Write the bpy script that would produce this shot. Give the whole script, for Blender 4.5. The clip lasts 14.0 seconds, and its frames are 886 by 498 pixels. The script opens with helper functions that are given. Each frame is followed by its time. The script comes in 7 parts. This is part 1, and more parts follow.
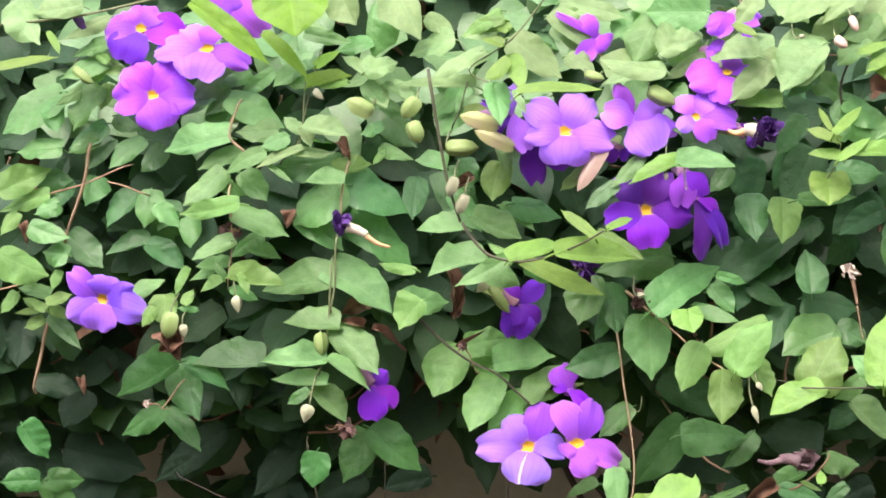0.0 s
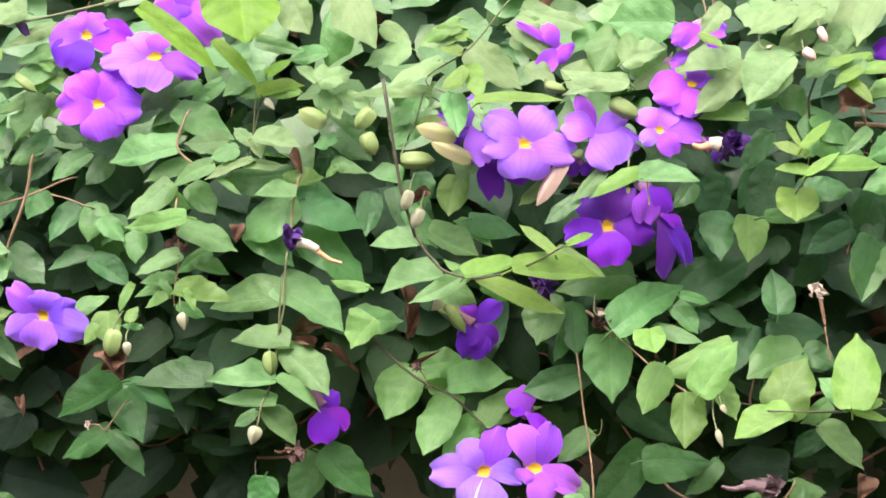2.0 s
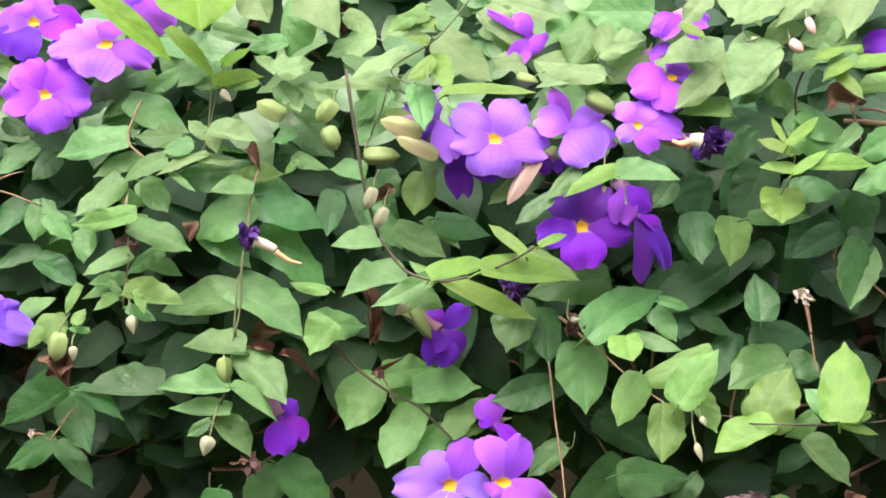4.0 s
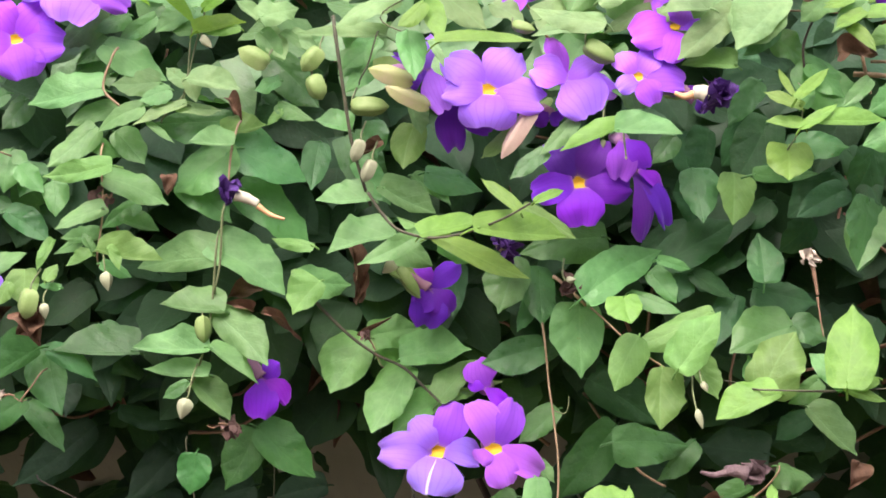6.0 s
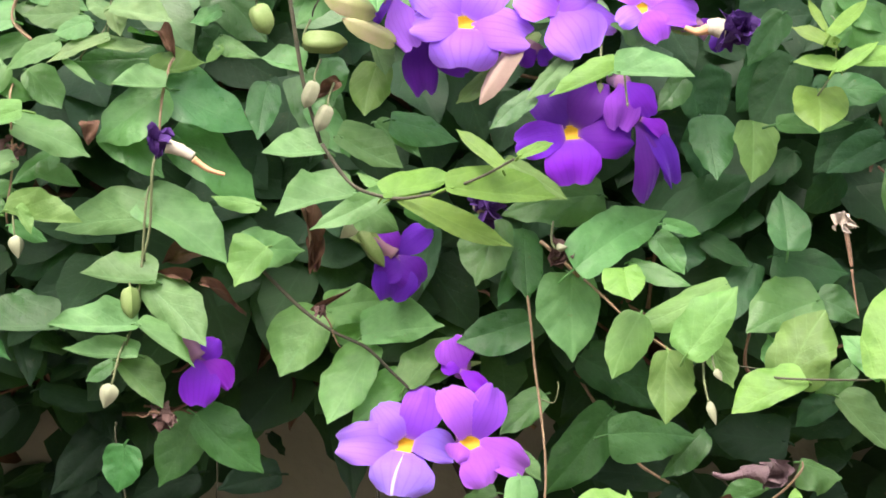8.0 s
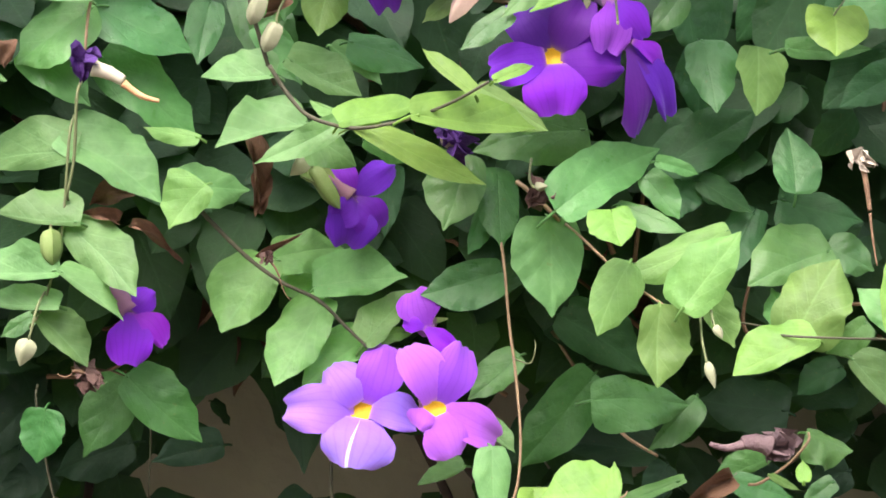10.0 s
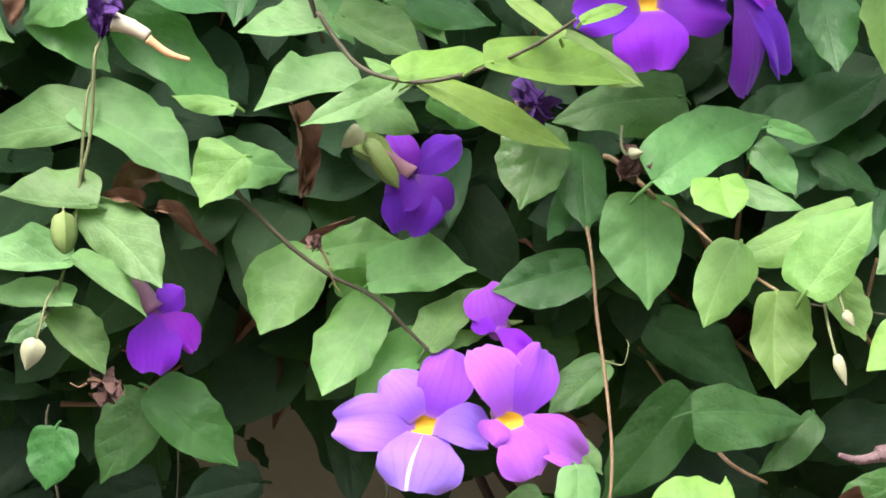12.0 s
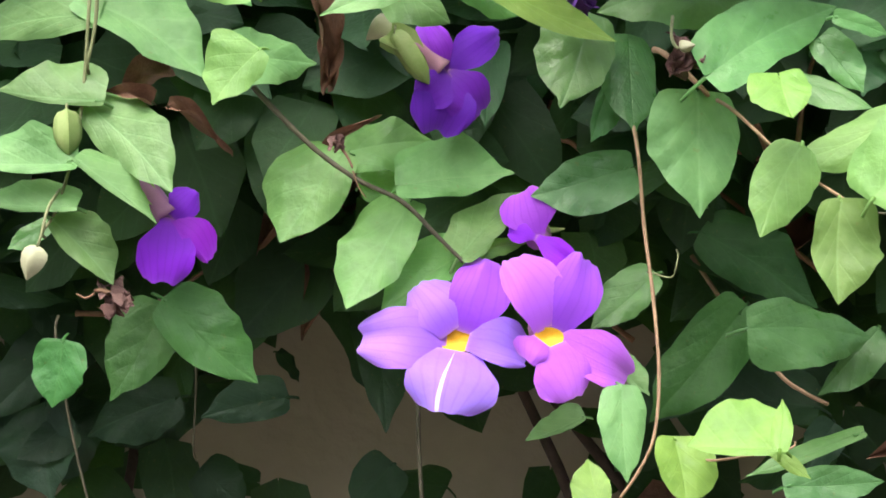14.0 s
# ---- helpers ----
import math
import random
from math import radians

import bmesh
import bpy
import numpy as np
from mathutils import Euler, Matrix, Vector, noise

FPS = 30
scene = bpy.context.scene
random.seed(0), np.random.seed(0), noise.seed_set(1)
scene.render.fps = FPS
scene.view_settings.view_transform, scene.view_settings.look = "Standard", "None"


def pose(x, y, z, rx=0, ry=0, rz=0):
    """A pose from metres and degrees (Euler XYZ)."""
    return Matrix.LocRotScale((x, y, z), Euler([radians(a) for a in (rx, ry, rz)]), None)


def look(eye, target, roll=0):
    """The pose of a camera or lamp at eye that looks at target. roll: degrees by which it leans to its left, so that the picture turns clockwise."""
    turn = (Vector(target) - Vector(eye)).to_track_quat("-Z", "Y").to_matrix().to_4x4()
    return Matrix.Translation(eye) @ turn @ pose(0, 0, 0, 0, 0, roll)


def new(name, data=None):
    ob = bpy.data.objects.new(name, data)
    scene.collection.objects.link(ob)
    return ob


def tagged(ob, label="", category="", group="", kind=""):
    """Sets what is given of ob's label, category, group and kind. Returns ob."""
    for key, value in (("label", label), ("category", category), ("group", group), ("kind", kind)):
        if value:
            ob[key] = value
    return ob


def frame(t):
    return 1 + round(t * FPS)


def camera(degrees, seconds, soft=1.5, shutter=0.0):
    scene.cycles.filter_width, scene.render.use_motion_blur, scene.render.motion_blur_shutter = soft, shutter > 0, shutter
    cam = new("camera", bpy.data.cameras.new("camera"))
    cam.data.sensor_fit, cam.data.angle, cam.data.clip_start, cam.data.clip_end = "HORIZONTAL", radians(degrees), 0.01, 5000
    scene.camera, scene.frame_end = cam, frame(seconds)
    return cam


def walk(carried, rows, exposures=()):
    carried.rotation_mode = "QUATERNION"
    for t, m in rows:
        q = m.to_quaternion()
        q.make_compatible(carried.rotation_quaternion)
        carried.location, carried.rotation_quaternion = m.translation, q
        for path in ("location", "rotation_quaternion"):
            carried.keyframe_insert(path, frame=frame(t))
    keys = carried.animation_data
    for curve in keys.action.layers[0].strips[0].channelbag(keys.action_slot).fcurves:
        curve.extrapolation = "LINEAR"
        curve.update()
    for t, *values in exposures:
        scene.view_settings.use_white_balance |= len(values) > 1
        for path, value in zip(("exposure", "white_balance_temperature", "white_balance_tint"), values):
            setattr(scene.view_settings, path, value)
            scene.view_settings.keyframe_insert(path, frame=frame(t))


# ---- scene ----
cam = camera(24, 14.0, soft=1.7)
walk(cam, [
    (0, look((-0.0111, -1.3528, 1.1366), (-0.0439, -0.3533, 1.1335), -1.203)),
    (0.5, look((-0.0086, -1.3492, 1.1281), (-0.0404, -0.3497, 1.1330), -0.985)),
    (1, look((-0.0076, -1.3332, 1.1164), (-0.0351, -0.3337, 1.1317), -0.844)),
    (1.5, look((-0.0084, -1.3212, 1.1227), (-0.0318, -0.3216, 1.1354), -0.859)),
    (2, look((-0.0072, -1.3056, 1.1169), (-0.0221, -0.3059, 1.1364), -0.741)),
    (2.5, look((-0.0044, -1.2970, 1.1077), (-0.0154, -0.2975, 1.1362), -0.643)),
    (3, look((-0.0022, -1.2837, 1.1106), (-0.0103, -0.2841, 1.1376), -0.548)),
    (3.2, look((0.0037, -1.2691, 1.1161), (-0.0068, -0.2694, 1.1391), -0.503)),
    (5.3, look((-0.0130, -1.2064, 1.1005), (-0.0039, -0.2069, 1.1314), -0.150)),
    (5.5, look((-0.0146, -1.1969, 1.1004), (-0.0047, -0.1973, 1.1285), -0.191)),
    (6, look((-0.0103, -1.1802, 1.1103), (-0.0018, -0.1803, 1.1166), 0.102)),
    (6.5, look((-0.0021, -1.1471, 1.1342), (0.0033, -0.1474, 1.1113), 0.055)),
    (7, look((-0.0066, -1.1028, 1.1119), (0.0066, -0.1029, 1.1046), 0.096)),
    (7.5, look((-0.0031, -1.0449, 1.1108), (0.0106, -0.0450, 1.1034), 0.120)),
    (8, look((0.0003, -1.0060, 1.1318), (0.0150, -0.0066, 1.0991), 0.236)),
    (8.2, look((0.0012, -1.0039, 1.1214), (0.0205, -0.0044, 1.0962), 0.550)),
    (10.3, look((0.0021, -0.8581, 1.1023), (0.0353, 0.1406, 1.0620), 0.718)),
    (10.5, look((0.0147, -0.8390, 1.0918), (0.0323, 0.1603, 1.0591), 0.653)),
    (11, look((0.0118, -0.8170, 1.0751), (0.0293, 0.1827, 1.0602), 0.690)),
    (11.5, look((-0.0026, -0.7774, 1.0611), (0.0257, 0.2222, 1.0685), 0.567)),
    (12, look((-0.0094, -0.7621, 1.0485), (0.0071, 0.2374, 1.0725), 0.517)),
    (12.5, look((0.0048, -0.7517, 1.0646), (-0.0076, 0.2483, 1.0633), 0.435)),
    (13, look((0.0056, -0.7041, 1.0559), (-0.0124, 0.2957, 1.0641), 0.512)),
    (13.5, look((0.0005, -0.7019, 1.0421), (-0.0126, 0.2979, 1.0574), 0.711)),
    (14, look((0.0017, -0.7016, 1.0515), (-0.0117, 0.2980, 1.0259), 0.705)),
], exposures=[(0, 1.97, 6500, 15), (6, 1.84, 6500, 13), (11, 2.09, 6500, 10), (14, 2.06, 6400, 11)])

# ---------------------------------------------------------------- world and sun
world = bpy.data.worlds.new("sky")
scene.world = world
world.use_nodes = True
wn = world.node_tree.nodes
sky = wn.new("ShaderNodeTexSky")
sky.sky_type = "NISHITA"
sky.sun_disc = False
sky.sun_elevation = radians(57)
sky.sun_rotation = radians(200)
sky.dust_density = 8.0
sky.air_density = 1.0
haze = wn.new("ShaderNodeHueSaturation")
haze.inputs["Saturation"].default_value = 0.68
world.node_tree.links.new(sky.outputs[0], haze.inputs["Color"])
world.node_tree.links.new(haze.outputs[0], wn["Background"].inputs[0])
wn["Background"].inputs[1].default_value = 0.16

sun = new("sun", bpy.data.lights.new("sun", "SUN"))
sun.data.energy = 0.34
sun.data.angle = radians(70)
sun.data.color = (1.0, 0.97, 0.98)
sun.matrix_world = look((-0.6, -2.2, 4.4), (0, 0.1, 1.1))


# ---------------------------------------------------------------- materials
def nodes_of(m):
    m.use_nodes = True
    nt = m.node_tree
    return nt, nt.nodes["Principled BSDF"]


def add(nt, kind, **values):
    n = nt.nodes.new(kind)
    for key, value in values.items():
        n.inputs[key.replace("_", " ")].default_value = value
    return n


def calc(nt, op, a, b=None, c=None):
    n = nt.nodes.new("ShaderNodeMath")
    n.operation = op
    for i, v in enumerate((a, b, c)):
        if v is None:
            continue
        if isinstance(v, (int, float)):
            n.inputs[i].default_value = v
        else:
            nt.links.new(v, n.inputs[i])
    return n.outputs[0]


def blend(nt, fac, a, b, mode="MIX"):
    n = nt.nodes.new("ShaderNodeMix")
    n.data_type, n.blend_type = "RGBA", mode
    for sock, v in ((n.inputs[0], fac), (n.inputs[6], a), (n.inputs[7], b)):
        if isinstance(v, tuple):
            sock.default_value = (*v, 1)
        elif isinstance(v, (int, float)):
            sock.default_value = v
        else:
            nt.links.new(v, sock)
    return n.outputs[2]


def leaf_material(name, col, vein, back, rough=0.42, clear=0.3, joined=False):
    """Leaf blade: midrib and side veins from the blade's own coordinates, blotches, thin translucency."""
    m = bpy.data.materials.new(name)
    nt, bsdf = nodes_of(m)
    uv = nt.nodes.new("ShaderNodeUVMap")
    sep = nt.nodes.new("ShaderNodeSeparateXYZ")
    nt.links.new(uv.outputs[0], sep.inputs[0])
    u, v = sep.outputs[0], calc(nt, "ABSOLUTE", calc(nt, "SUBTRACT", sep.outputs[1], 0.5))
    rib = calc(nt, "SUBTRACT", 1.0, calc(nt, "SMOOTH_MIN", calc(nt, "MULTIPLY", v, 34.0), 1.0, 0.2))
    side = calc(nt, "SINE", calc(nt, "MULTIPLY", calc(nt, "SUBTRACT", u, calc(nt, "MULTIPLY", v, 1.15)), 25.0))
    side = calc(nt, "POWER", calc(nt, "MAXIMUM", side, 0.0), 14.0)
    lines = calc(nt, "MAXIMUM", calc(nt, "MAXIMUM", rib, 0.0), calc(nt, "MULTIPLY", side, 0.50))
    if joined:
        rnd = nt.nodes.new("ShaderNodeNewGeometry").outputs["Random Per Island"]
    else:
        rnd = nt.nodes.new("ShaderNodeObjectInfo").outputs["Random"]
    big = add(nt, "ShaderNodeTexNoise", Scale=70.0, Detail=3.0)
    fine = add(nt, "ShaderNodeTexNoise", Scale=420.0, Detail=4.0)
    geo = nt.nodes.new("ShaderNodeNewGeometry")
    nt.links.new(geo.outputs["Position"], big.inputs["Vector"])
    nt.links.new(geo.outputs["Position"], fine.inputs["Vector"])
    mid = add(nt, "ShaderNodeTexNoise", Scale=190.0, Detail=3.0)
    nt.links.new(geo.outputs["Position"], mid.inputs["Vector"])
    mottle = calc(nt, "MULTIPLY_ADD", mid.outputs[0], 1.3, calc(nt, "MULTIPLY_ADD", big.outputs[0], 1.3, calc(nt, "MULTIPLY_ADD", fine.outputs[0], 0.5, -1.05)))
    cut = nt.nodes.new("ShaderNodeClamp")
    nt.links.new(mottle, cut.inputs[0])
    base = blend(nt, cut.outputs[0], tuple(c * k for c, k in zip(col, (0.70, 0.76, 0.72))), tuple(min(1, c * k) for c, k in zip(col, (1.32, 1.22, 1.24))))
    hsv = nt.nodes.new("ShaderNodeHueSaturation")
    nt.links.new(base, hsv.inputs["Color"])
    nt.links.new(calc(nt, "MULTIPLY_ADD", rnd, 0.030, 0.4860), hsv.inputs["Hue"])
    nt.links.new(calc(nt, "MULTIPLY_ADD", rnd, 0.34, 0.83), hsv.inputs["Value"])
    hsv.inputs["Saturation"].default_value = 0.95
    base = blend(nt, calc(nt, "MULTIPLY", lines, 0.34), hsv.outputs[0], vein)
    base = blend(nt, calc(nt, "MULTIPLY", calc(nt, "GREATER_THAN", fine.outputs[0], 0.70), 0.35), base, (0.16, 0.13, 0.05))
    nt.links.new(base, bsdf.inputs["Base Color"])
    nt.links.new(calc(nt, "MULTIPLY_ADD", mid.outputs[0], 0.50, rough - 0.24), bsdf.inputs["Roughness"])
    bsdf.inputs["Specular IOR Level"].default_value = clear
    bump = add(nt, "ShaderNodeBump", Strength=0.60, Distance=0.0020)
    h = calc(nt, "SUBTRACT", calc(nt, "MULTIPLY_ADD", mid.outputs[0], 0.75, calc(nt, "MULTIPLY", big.outputs[0], 0.9)), calc(nt, "MULTIPLY", lines, 0.13))
    nt.links.new(calc(nt, "ADD", h, calc(nt, "MULTIPLY", fine.outputs[0], 0.30)), bump.inputs["Height"])
    nt.links.new(bump.outputs[0], bsdf.inputs["Normal"])
    thin = nt.nodes.new("ShaderNodeBsdfTranslucent")
    nt.links.new(blend(nt, 0.75, base, back), thin.inputs[0])
    mix = nt.nodes.new("ShaderNodeMixShader")
    mix.inputs[0].default_value = 0.42
    nt.links.new(bsdf.outputs[0], mix.inputs[1])
    nt.links.new(thin.outputs[0], mix.inputs[2])
    nt.links.new(mix.outputs[0], nt.nodes["Material Output"].inputs[0])
    return m


LEAF = {
    # d: dark leaves; on recessed ones this colour also carries the shade
    "d": leaf_material("leaf_dark_shaded", (0.033, 0.106, 0.037), (0.07, 0.19, 0.07), (0.08, 0.24, 0.04), 0.42, 0.24),
    # b: darker copy for deep-set leaves, their shade put into the colour
    "b": leaf_material("leaf_inmost_shade", (0.022, 0.054, 0.032), (0.05, 0.11, 0.06), (0.07, 0.18, 0.05), 0.45, 0.20),
    "Y": leaf_material("leaf_lime", (0.118, 0.262, 0.014), (0.22, 0.40, 0.04), (0.22, 0.44, 0.02), 0.44, 0.26),
    "f": leaf_material("leaf_bright", (0.130, 0.300, 0.084), (0.22, 0.43, 0.16), (0.22, 0.48, 0.08), 0.42, 0.32),
    # s: green with the shade under the overhang coloured in
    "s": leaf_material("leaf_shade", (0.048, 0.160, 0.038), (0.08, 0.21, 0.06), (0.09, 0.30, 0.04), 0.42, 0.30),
    "m": leaf_material("leaf_deep", (0.068, 0.192, 0.062), (0.11, 0.26, 0.09), (0.13, 0.35, 0.05), 0.34, 0.42),
    "g": leaf_material("leaf_mid", (0.100, 0.256, 0.072), (0.15, 0.33, 0.12), (0.16, 0.40, 0.06), 0.36, 0.40),
    "p": leaf_material("leaf_full", (0.124, 0.260, 0.090), (0.22, 0.43, 0.18), (0.22, 0.47, 0.09), 0.44, 0.26),
    # w: pale leaves, the glare of the sunlit hedge top lightens this colour
    "w": leaf_material("leaf_pale_lit", (0.194, 0.312, 0.130), (0.26, 0.43, 0.20), (0.28, 0.48, 0.12), 0.48, 0.22),
    "l": leaf_material("leaf_fresh", (0.130, 0.255, 0.066), (0.27, 0.45, 0.15), (0.27, 0.50, 0.07), 0.46, 0.24),
    "L": leaf_material("leaf_young", (0.134, 0.258, 0.042), (0.25, 0.43, 0.09), (0.25, 0.45, 0.05), 0.44, 0.30),
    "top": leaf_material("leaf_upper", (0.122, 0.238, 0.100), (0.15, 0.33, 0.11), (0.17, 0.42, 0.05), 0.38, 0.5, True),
    # fill leaves: the shade of the gaps is mixed into this dark green
    "fill": leaf_material("leaf_inner_shade", (0.026, 0.064, 0.032), (0.06, 0.14, 0.06), (0.09, 0.24, 0.04), 0.5, 0.2, True),
}


def petal_material(name, tip, root, back, streak=False):
    m = bpy.data.materials.new(name)
    nt, bsdf = nodes_of(m)
    uv = nt.nodes.new("ShaderNodeUVMap")
    sep = nt.nodes.new("ShaderNodeSeparateXYZ")
    nt.links.new(uv.outputs[0], sep.inputs[0])
    u, v = sep.outputs[0], calc(nt, "SUBTRACT", sep.outputs[1], 0.5)
    geo = nt.nodes.new("ShaderNodeNewGeometry")
    big = add(nt, "ShaderNodeTexNoise", Scale=60.0, Detail=3.0)
    fine = add(nt, "ShaderNodeTexNoise", Scale=420.0, Detail=5.0)
    nt.links.new(geo.outputs["Position"], big.inputs["Vector"])
    nt.links.new(geo.outputs["Position"], fine.inputs["Vector"])
    lines = calc(nt, "SINE", calc(nt, "MULTIPLY_ADD", v, 62.0, calc(nt, "MULTIPLY", big.outputs[0], 5.0)))
    lines = calc(nt, "POWER", calc(nt, "MAXIMUM", lines, 0.0), 4.0)
    ramp = calc(nt, "POWER", calc(nt, "SUBTRACT", 1.0, u), 1.4)
    base = blend(nt, ramp, tip, root)
    base = blend(nt, calc(nt, "MULTIPLY", lines, 0.42), base, root)
    base = blend(nt, calc(nt, "MULTIPLY", calc(nt, "POWER", calc(nt, "SUBTRACT", 1.0, u), 34.0), 0.45), base, (0.60, 0.36, 0.14))
    rim = calc(nt, "MULTIPLY", calc(nt, "POWER", u, 14.0), 0.45)
    base = blend(nt, rim, base, tuple(min(1, c * 1.15 + 0.07) for c in tip))
    if streak:
        off = calc(nt, "ABSOLUTE", calc(nt, "SUBTRACT", v, calc(nt, "MULTIPLY", u, -0.10)))
        base = blend(nt, calc(nt, "MULTIPLY", calc(nt, "LESS_THAN", off, calc(nt, "MULTIPLY", u, 0.028)), 0.75), base, (0.85, 0.78, 0.92))
    hsv = nt.nodes.new("ShaderNodeHueSaturation")
    nt.links.new(base, hsv.inputs["Color"])
    rnd = nt.nodes.new("ShaderNodeObjectInfo").outputs["Random"]
    nt.links.new(calc(nt, "MULTIPLY_ADD", rnd, 0.03, 0.485), hsv.inputs["Hue"])
    nt.links.new(calc(nt, "MULTIPLY_ADD", big.outputs[0], 0.4, 0.8), hsv.inputs["Value"])
    nt.links.new(hsv.outputs[0], bsdf.inputs["Base Color"])
    bsdf.inputs["Roughness"].default_value = 0.62
    bsdf.inputs["Specular IOR Level"].default_value = 0.25
    bsdf.inputs["Sheen Weight"].default_value = 0.15
    bump = add(nt, "ShaderNodeBump", Strength=0.45, Distance=0.0007)
    nt.links.new(calc(nt, "ADD", calc(nt, "MULTIPLY", lines, 0.10), calc(nt, "MULTIPLY_ADD", fine.outputs[0], 0.6, big.outputs[0])), bump.inputs["Height"])
    nt.links.new(bump.outputs[0], bsdf.inputs["Normal"])
    thin = nt.nodes.new("ShaderNodeBsdfTranslucent")
    thin.inputs[0].default_value = (*back, 1)
    mix = nt.nodes.new("ShaderNodeMixShader")
    mix.inputs[0].default_value = 0.28
    nt.links.new(bsdf.outputs[0], mix.inputs[1])
    nt.links.new(thin.outputs[0], mix.inputs[2])
    nt.links.new(mix.outputs[0], nt.nodes["Material Output"].inputs[0])
    return m


PETAL = {
    "vivid": petal_material("petal_vivid", (0.38, 0.090, 0.86), (0.22, 0.03, 0.58), (0.45, 0.08, 0.9)),
    "pale": petal_material("petal_pale", (0.39, 0.165, 0.88), (0.23, 0.06, 0.60), (0.5, 0.12, 0.9)),
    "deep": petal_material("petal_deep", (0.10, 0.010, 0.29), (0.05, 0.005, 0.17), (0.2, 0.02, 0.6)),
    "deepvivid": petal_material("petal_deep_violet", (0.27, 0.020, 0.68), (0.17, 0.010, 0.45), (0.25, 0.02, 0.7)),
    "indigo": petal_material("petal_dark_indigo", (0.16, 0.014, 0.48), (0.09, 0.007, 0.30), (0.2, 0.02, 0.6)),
    "violet": petal_material("petal_violet", (0.33, 0.075, 0.70), (0.18, 0.03, 0.48), (0.32, 0.06, 0.75)),
    "magenta": petal_material("petal_magenta", (0.50, 0.125, 0.86), (0.30, 0.05, 0.58), (0.55, 0.1, 0.9)),
    "lilac": petal_material("petal_lilac", (0.30, 0.150, 0.68), (0.20, 0.07, 0.55), (0.55, 0.2, 0.95)),
    "bluish": petal_material("petal_blue_violet", (0.24, 0.085, 0.74), (0.15, 0.04, 0.52), (0.3, 0.06, 0.75)),
    "bluepale": petal_material("petal_blue_pale", (0.33, 0.150, 0.88), (0.20, 0.06, 0.60), (0.4, 0.1, 0.9)),
    "streaked": petal_material("petal_streaked", (0.36, 0.200, 0.84), (0.24, 0.09, 0.64), (0.55, 0.2, 0.95), True),
    "pinklilac": petal_material("petal_pink_lilac", (0.36, 0.110, 0.67), (0.25, 0.06, 0.53), (0.6, 0.16, 0.9)),
}


def rough_material(name, col, col2, rough=0.75, scale=90.0, bump=0.6, depth=0.001, thin=0.0):
    """Bark, dry tissue, plaster and the like: two-scale mottling and relief."""
    m = bpy.data.materials.new(name)
    nt, bsdf = nodes_of(m)
    geo = nt.nodes.new("ShaderNodeNewGeometry")
    big = add(nt, "ShaderNodeTexNoise", Scale=scale, Detail=5.0, Roughness=0.6)
    fine = add(nt, "ShaderNodeTexNoise", Scale=scale * 9, Detail=3.0)
    nt.links.new(geo.outputs["Position"], big.inputs["Vector"])
    nt.links.new(geo.outputs["Position"], fine.inputs["Vector"])
    mixv = calc(nt, "MULTIPLY_ADD", fine.outputs[0], 0.5, calc(nt, "MULTIPLY_ADD", big.outputs[0], 1.6, -0.55))
    n = nt.nodes.new("ShaderNodeClamp")
    nt.links.new(mixv, n.inputs[0])
    base = blend(nt, n.outputs[0], col, col2)
    nt.links.new(base, bsdf.inputs["Base Color"])
    bsdf.inputs["Roughness"].default_value = rough
    bsdf.inputs["Specular IOR Level"].default_value = 0.25
    b = add(nt, "ShaderNodeBump", Strength=bump, Distance=depth)
    nt.links.new(mixv, b.inputs["Height"])
    nt.links.new(b.outputs[0], bsdf.inputs["Normal"])
    if thin:
        t = nt.nodes.new("ShaderNodeBsdfTranslucent")
        nt.links.new(base, t.inputs[0])
        mix = nt.nodes.new("ShaderNodeMixShader")
        mix.inputs[0].default_value = thin
        nt.links.new(bsdf.outputs[0], mix.inputs[1])
        nt.links.new(t.outputs[0], mix.inputs[2])
        nt.links.new(mix.outputs[0], nt.nodes["Material Output"].inputs[0])
    return m


STEM = {
    "green": rough_material("stem_green", (0.09, 0.12, 0.05), (0.17, 0.18, 0.09), 0.6, 160),
    "brown": rough_material("stem_brown", (0.17, 0.11, 0.07), (0.33, 0.23, 0.14), 0.7, 150),
    "dark": rough_material("stem_dark", (0.036, 0.038, 0.024), (0.095, 0.088, 0.055), 0.65, 170),
    "black": rough_material("stem_black", (0.03, 0.025, 0.02), (0.08, 0.06, 0.05), 0.7, 170),
}
BUD = {
    "pale": rough_material("bud_pale", (0.14, 0.23, 0.06), (0.25, 0.31, 0.13), 0.5, 110, 0.25, 0.0006, 0.15),
    "cream": rough_material("bud_cream", (0.25, 0.27, 0.16), (0.34, 0.34, 0.23), 0.5, 110, 0.25, 0.0006, 0.15),
    "grey": rough_material("bud_grey", (0.18, 0.20, 0.11), (0.28, 0.27, 0.19), 0.6, 110, 0.4, 0.0006, 0.15),
    "straw": rough_material("bud_straw", (0.26, 0.33, 0.09), (0.40, 0.32, 0.22), 0.5, 75, 0.25, 0.0006, 0.2),
    "pink": rough_material("bud_pink", (0.52, 0.34, 0.30), (0.62, 0.47, 0.38), 0.5, 110, 0.25, 0.0006, 0.15),
    "wilt": rough_material("bud_wilt", (0.05, 0.02, 0.09), (0.10, 0.05, 0.18), 0.6, 160, 0.6, 0.001),
}
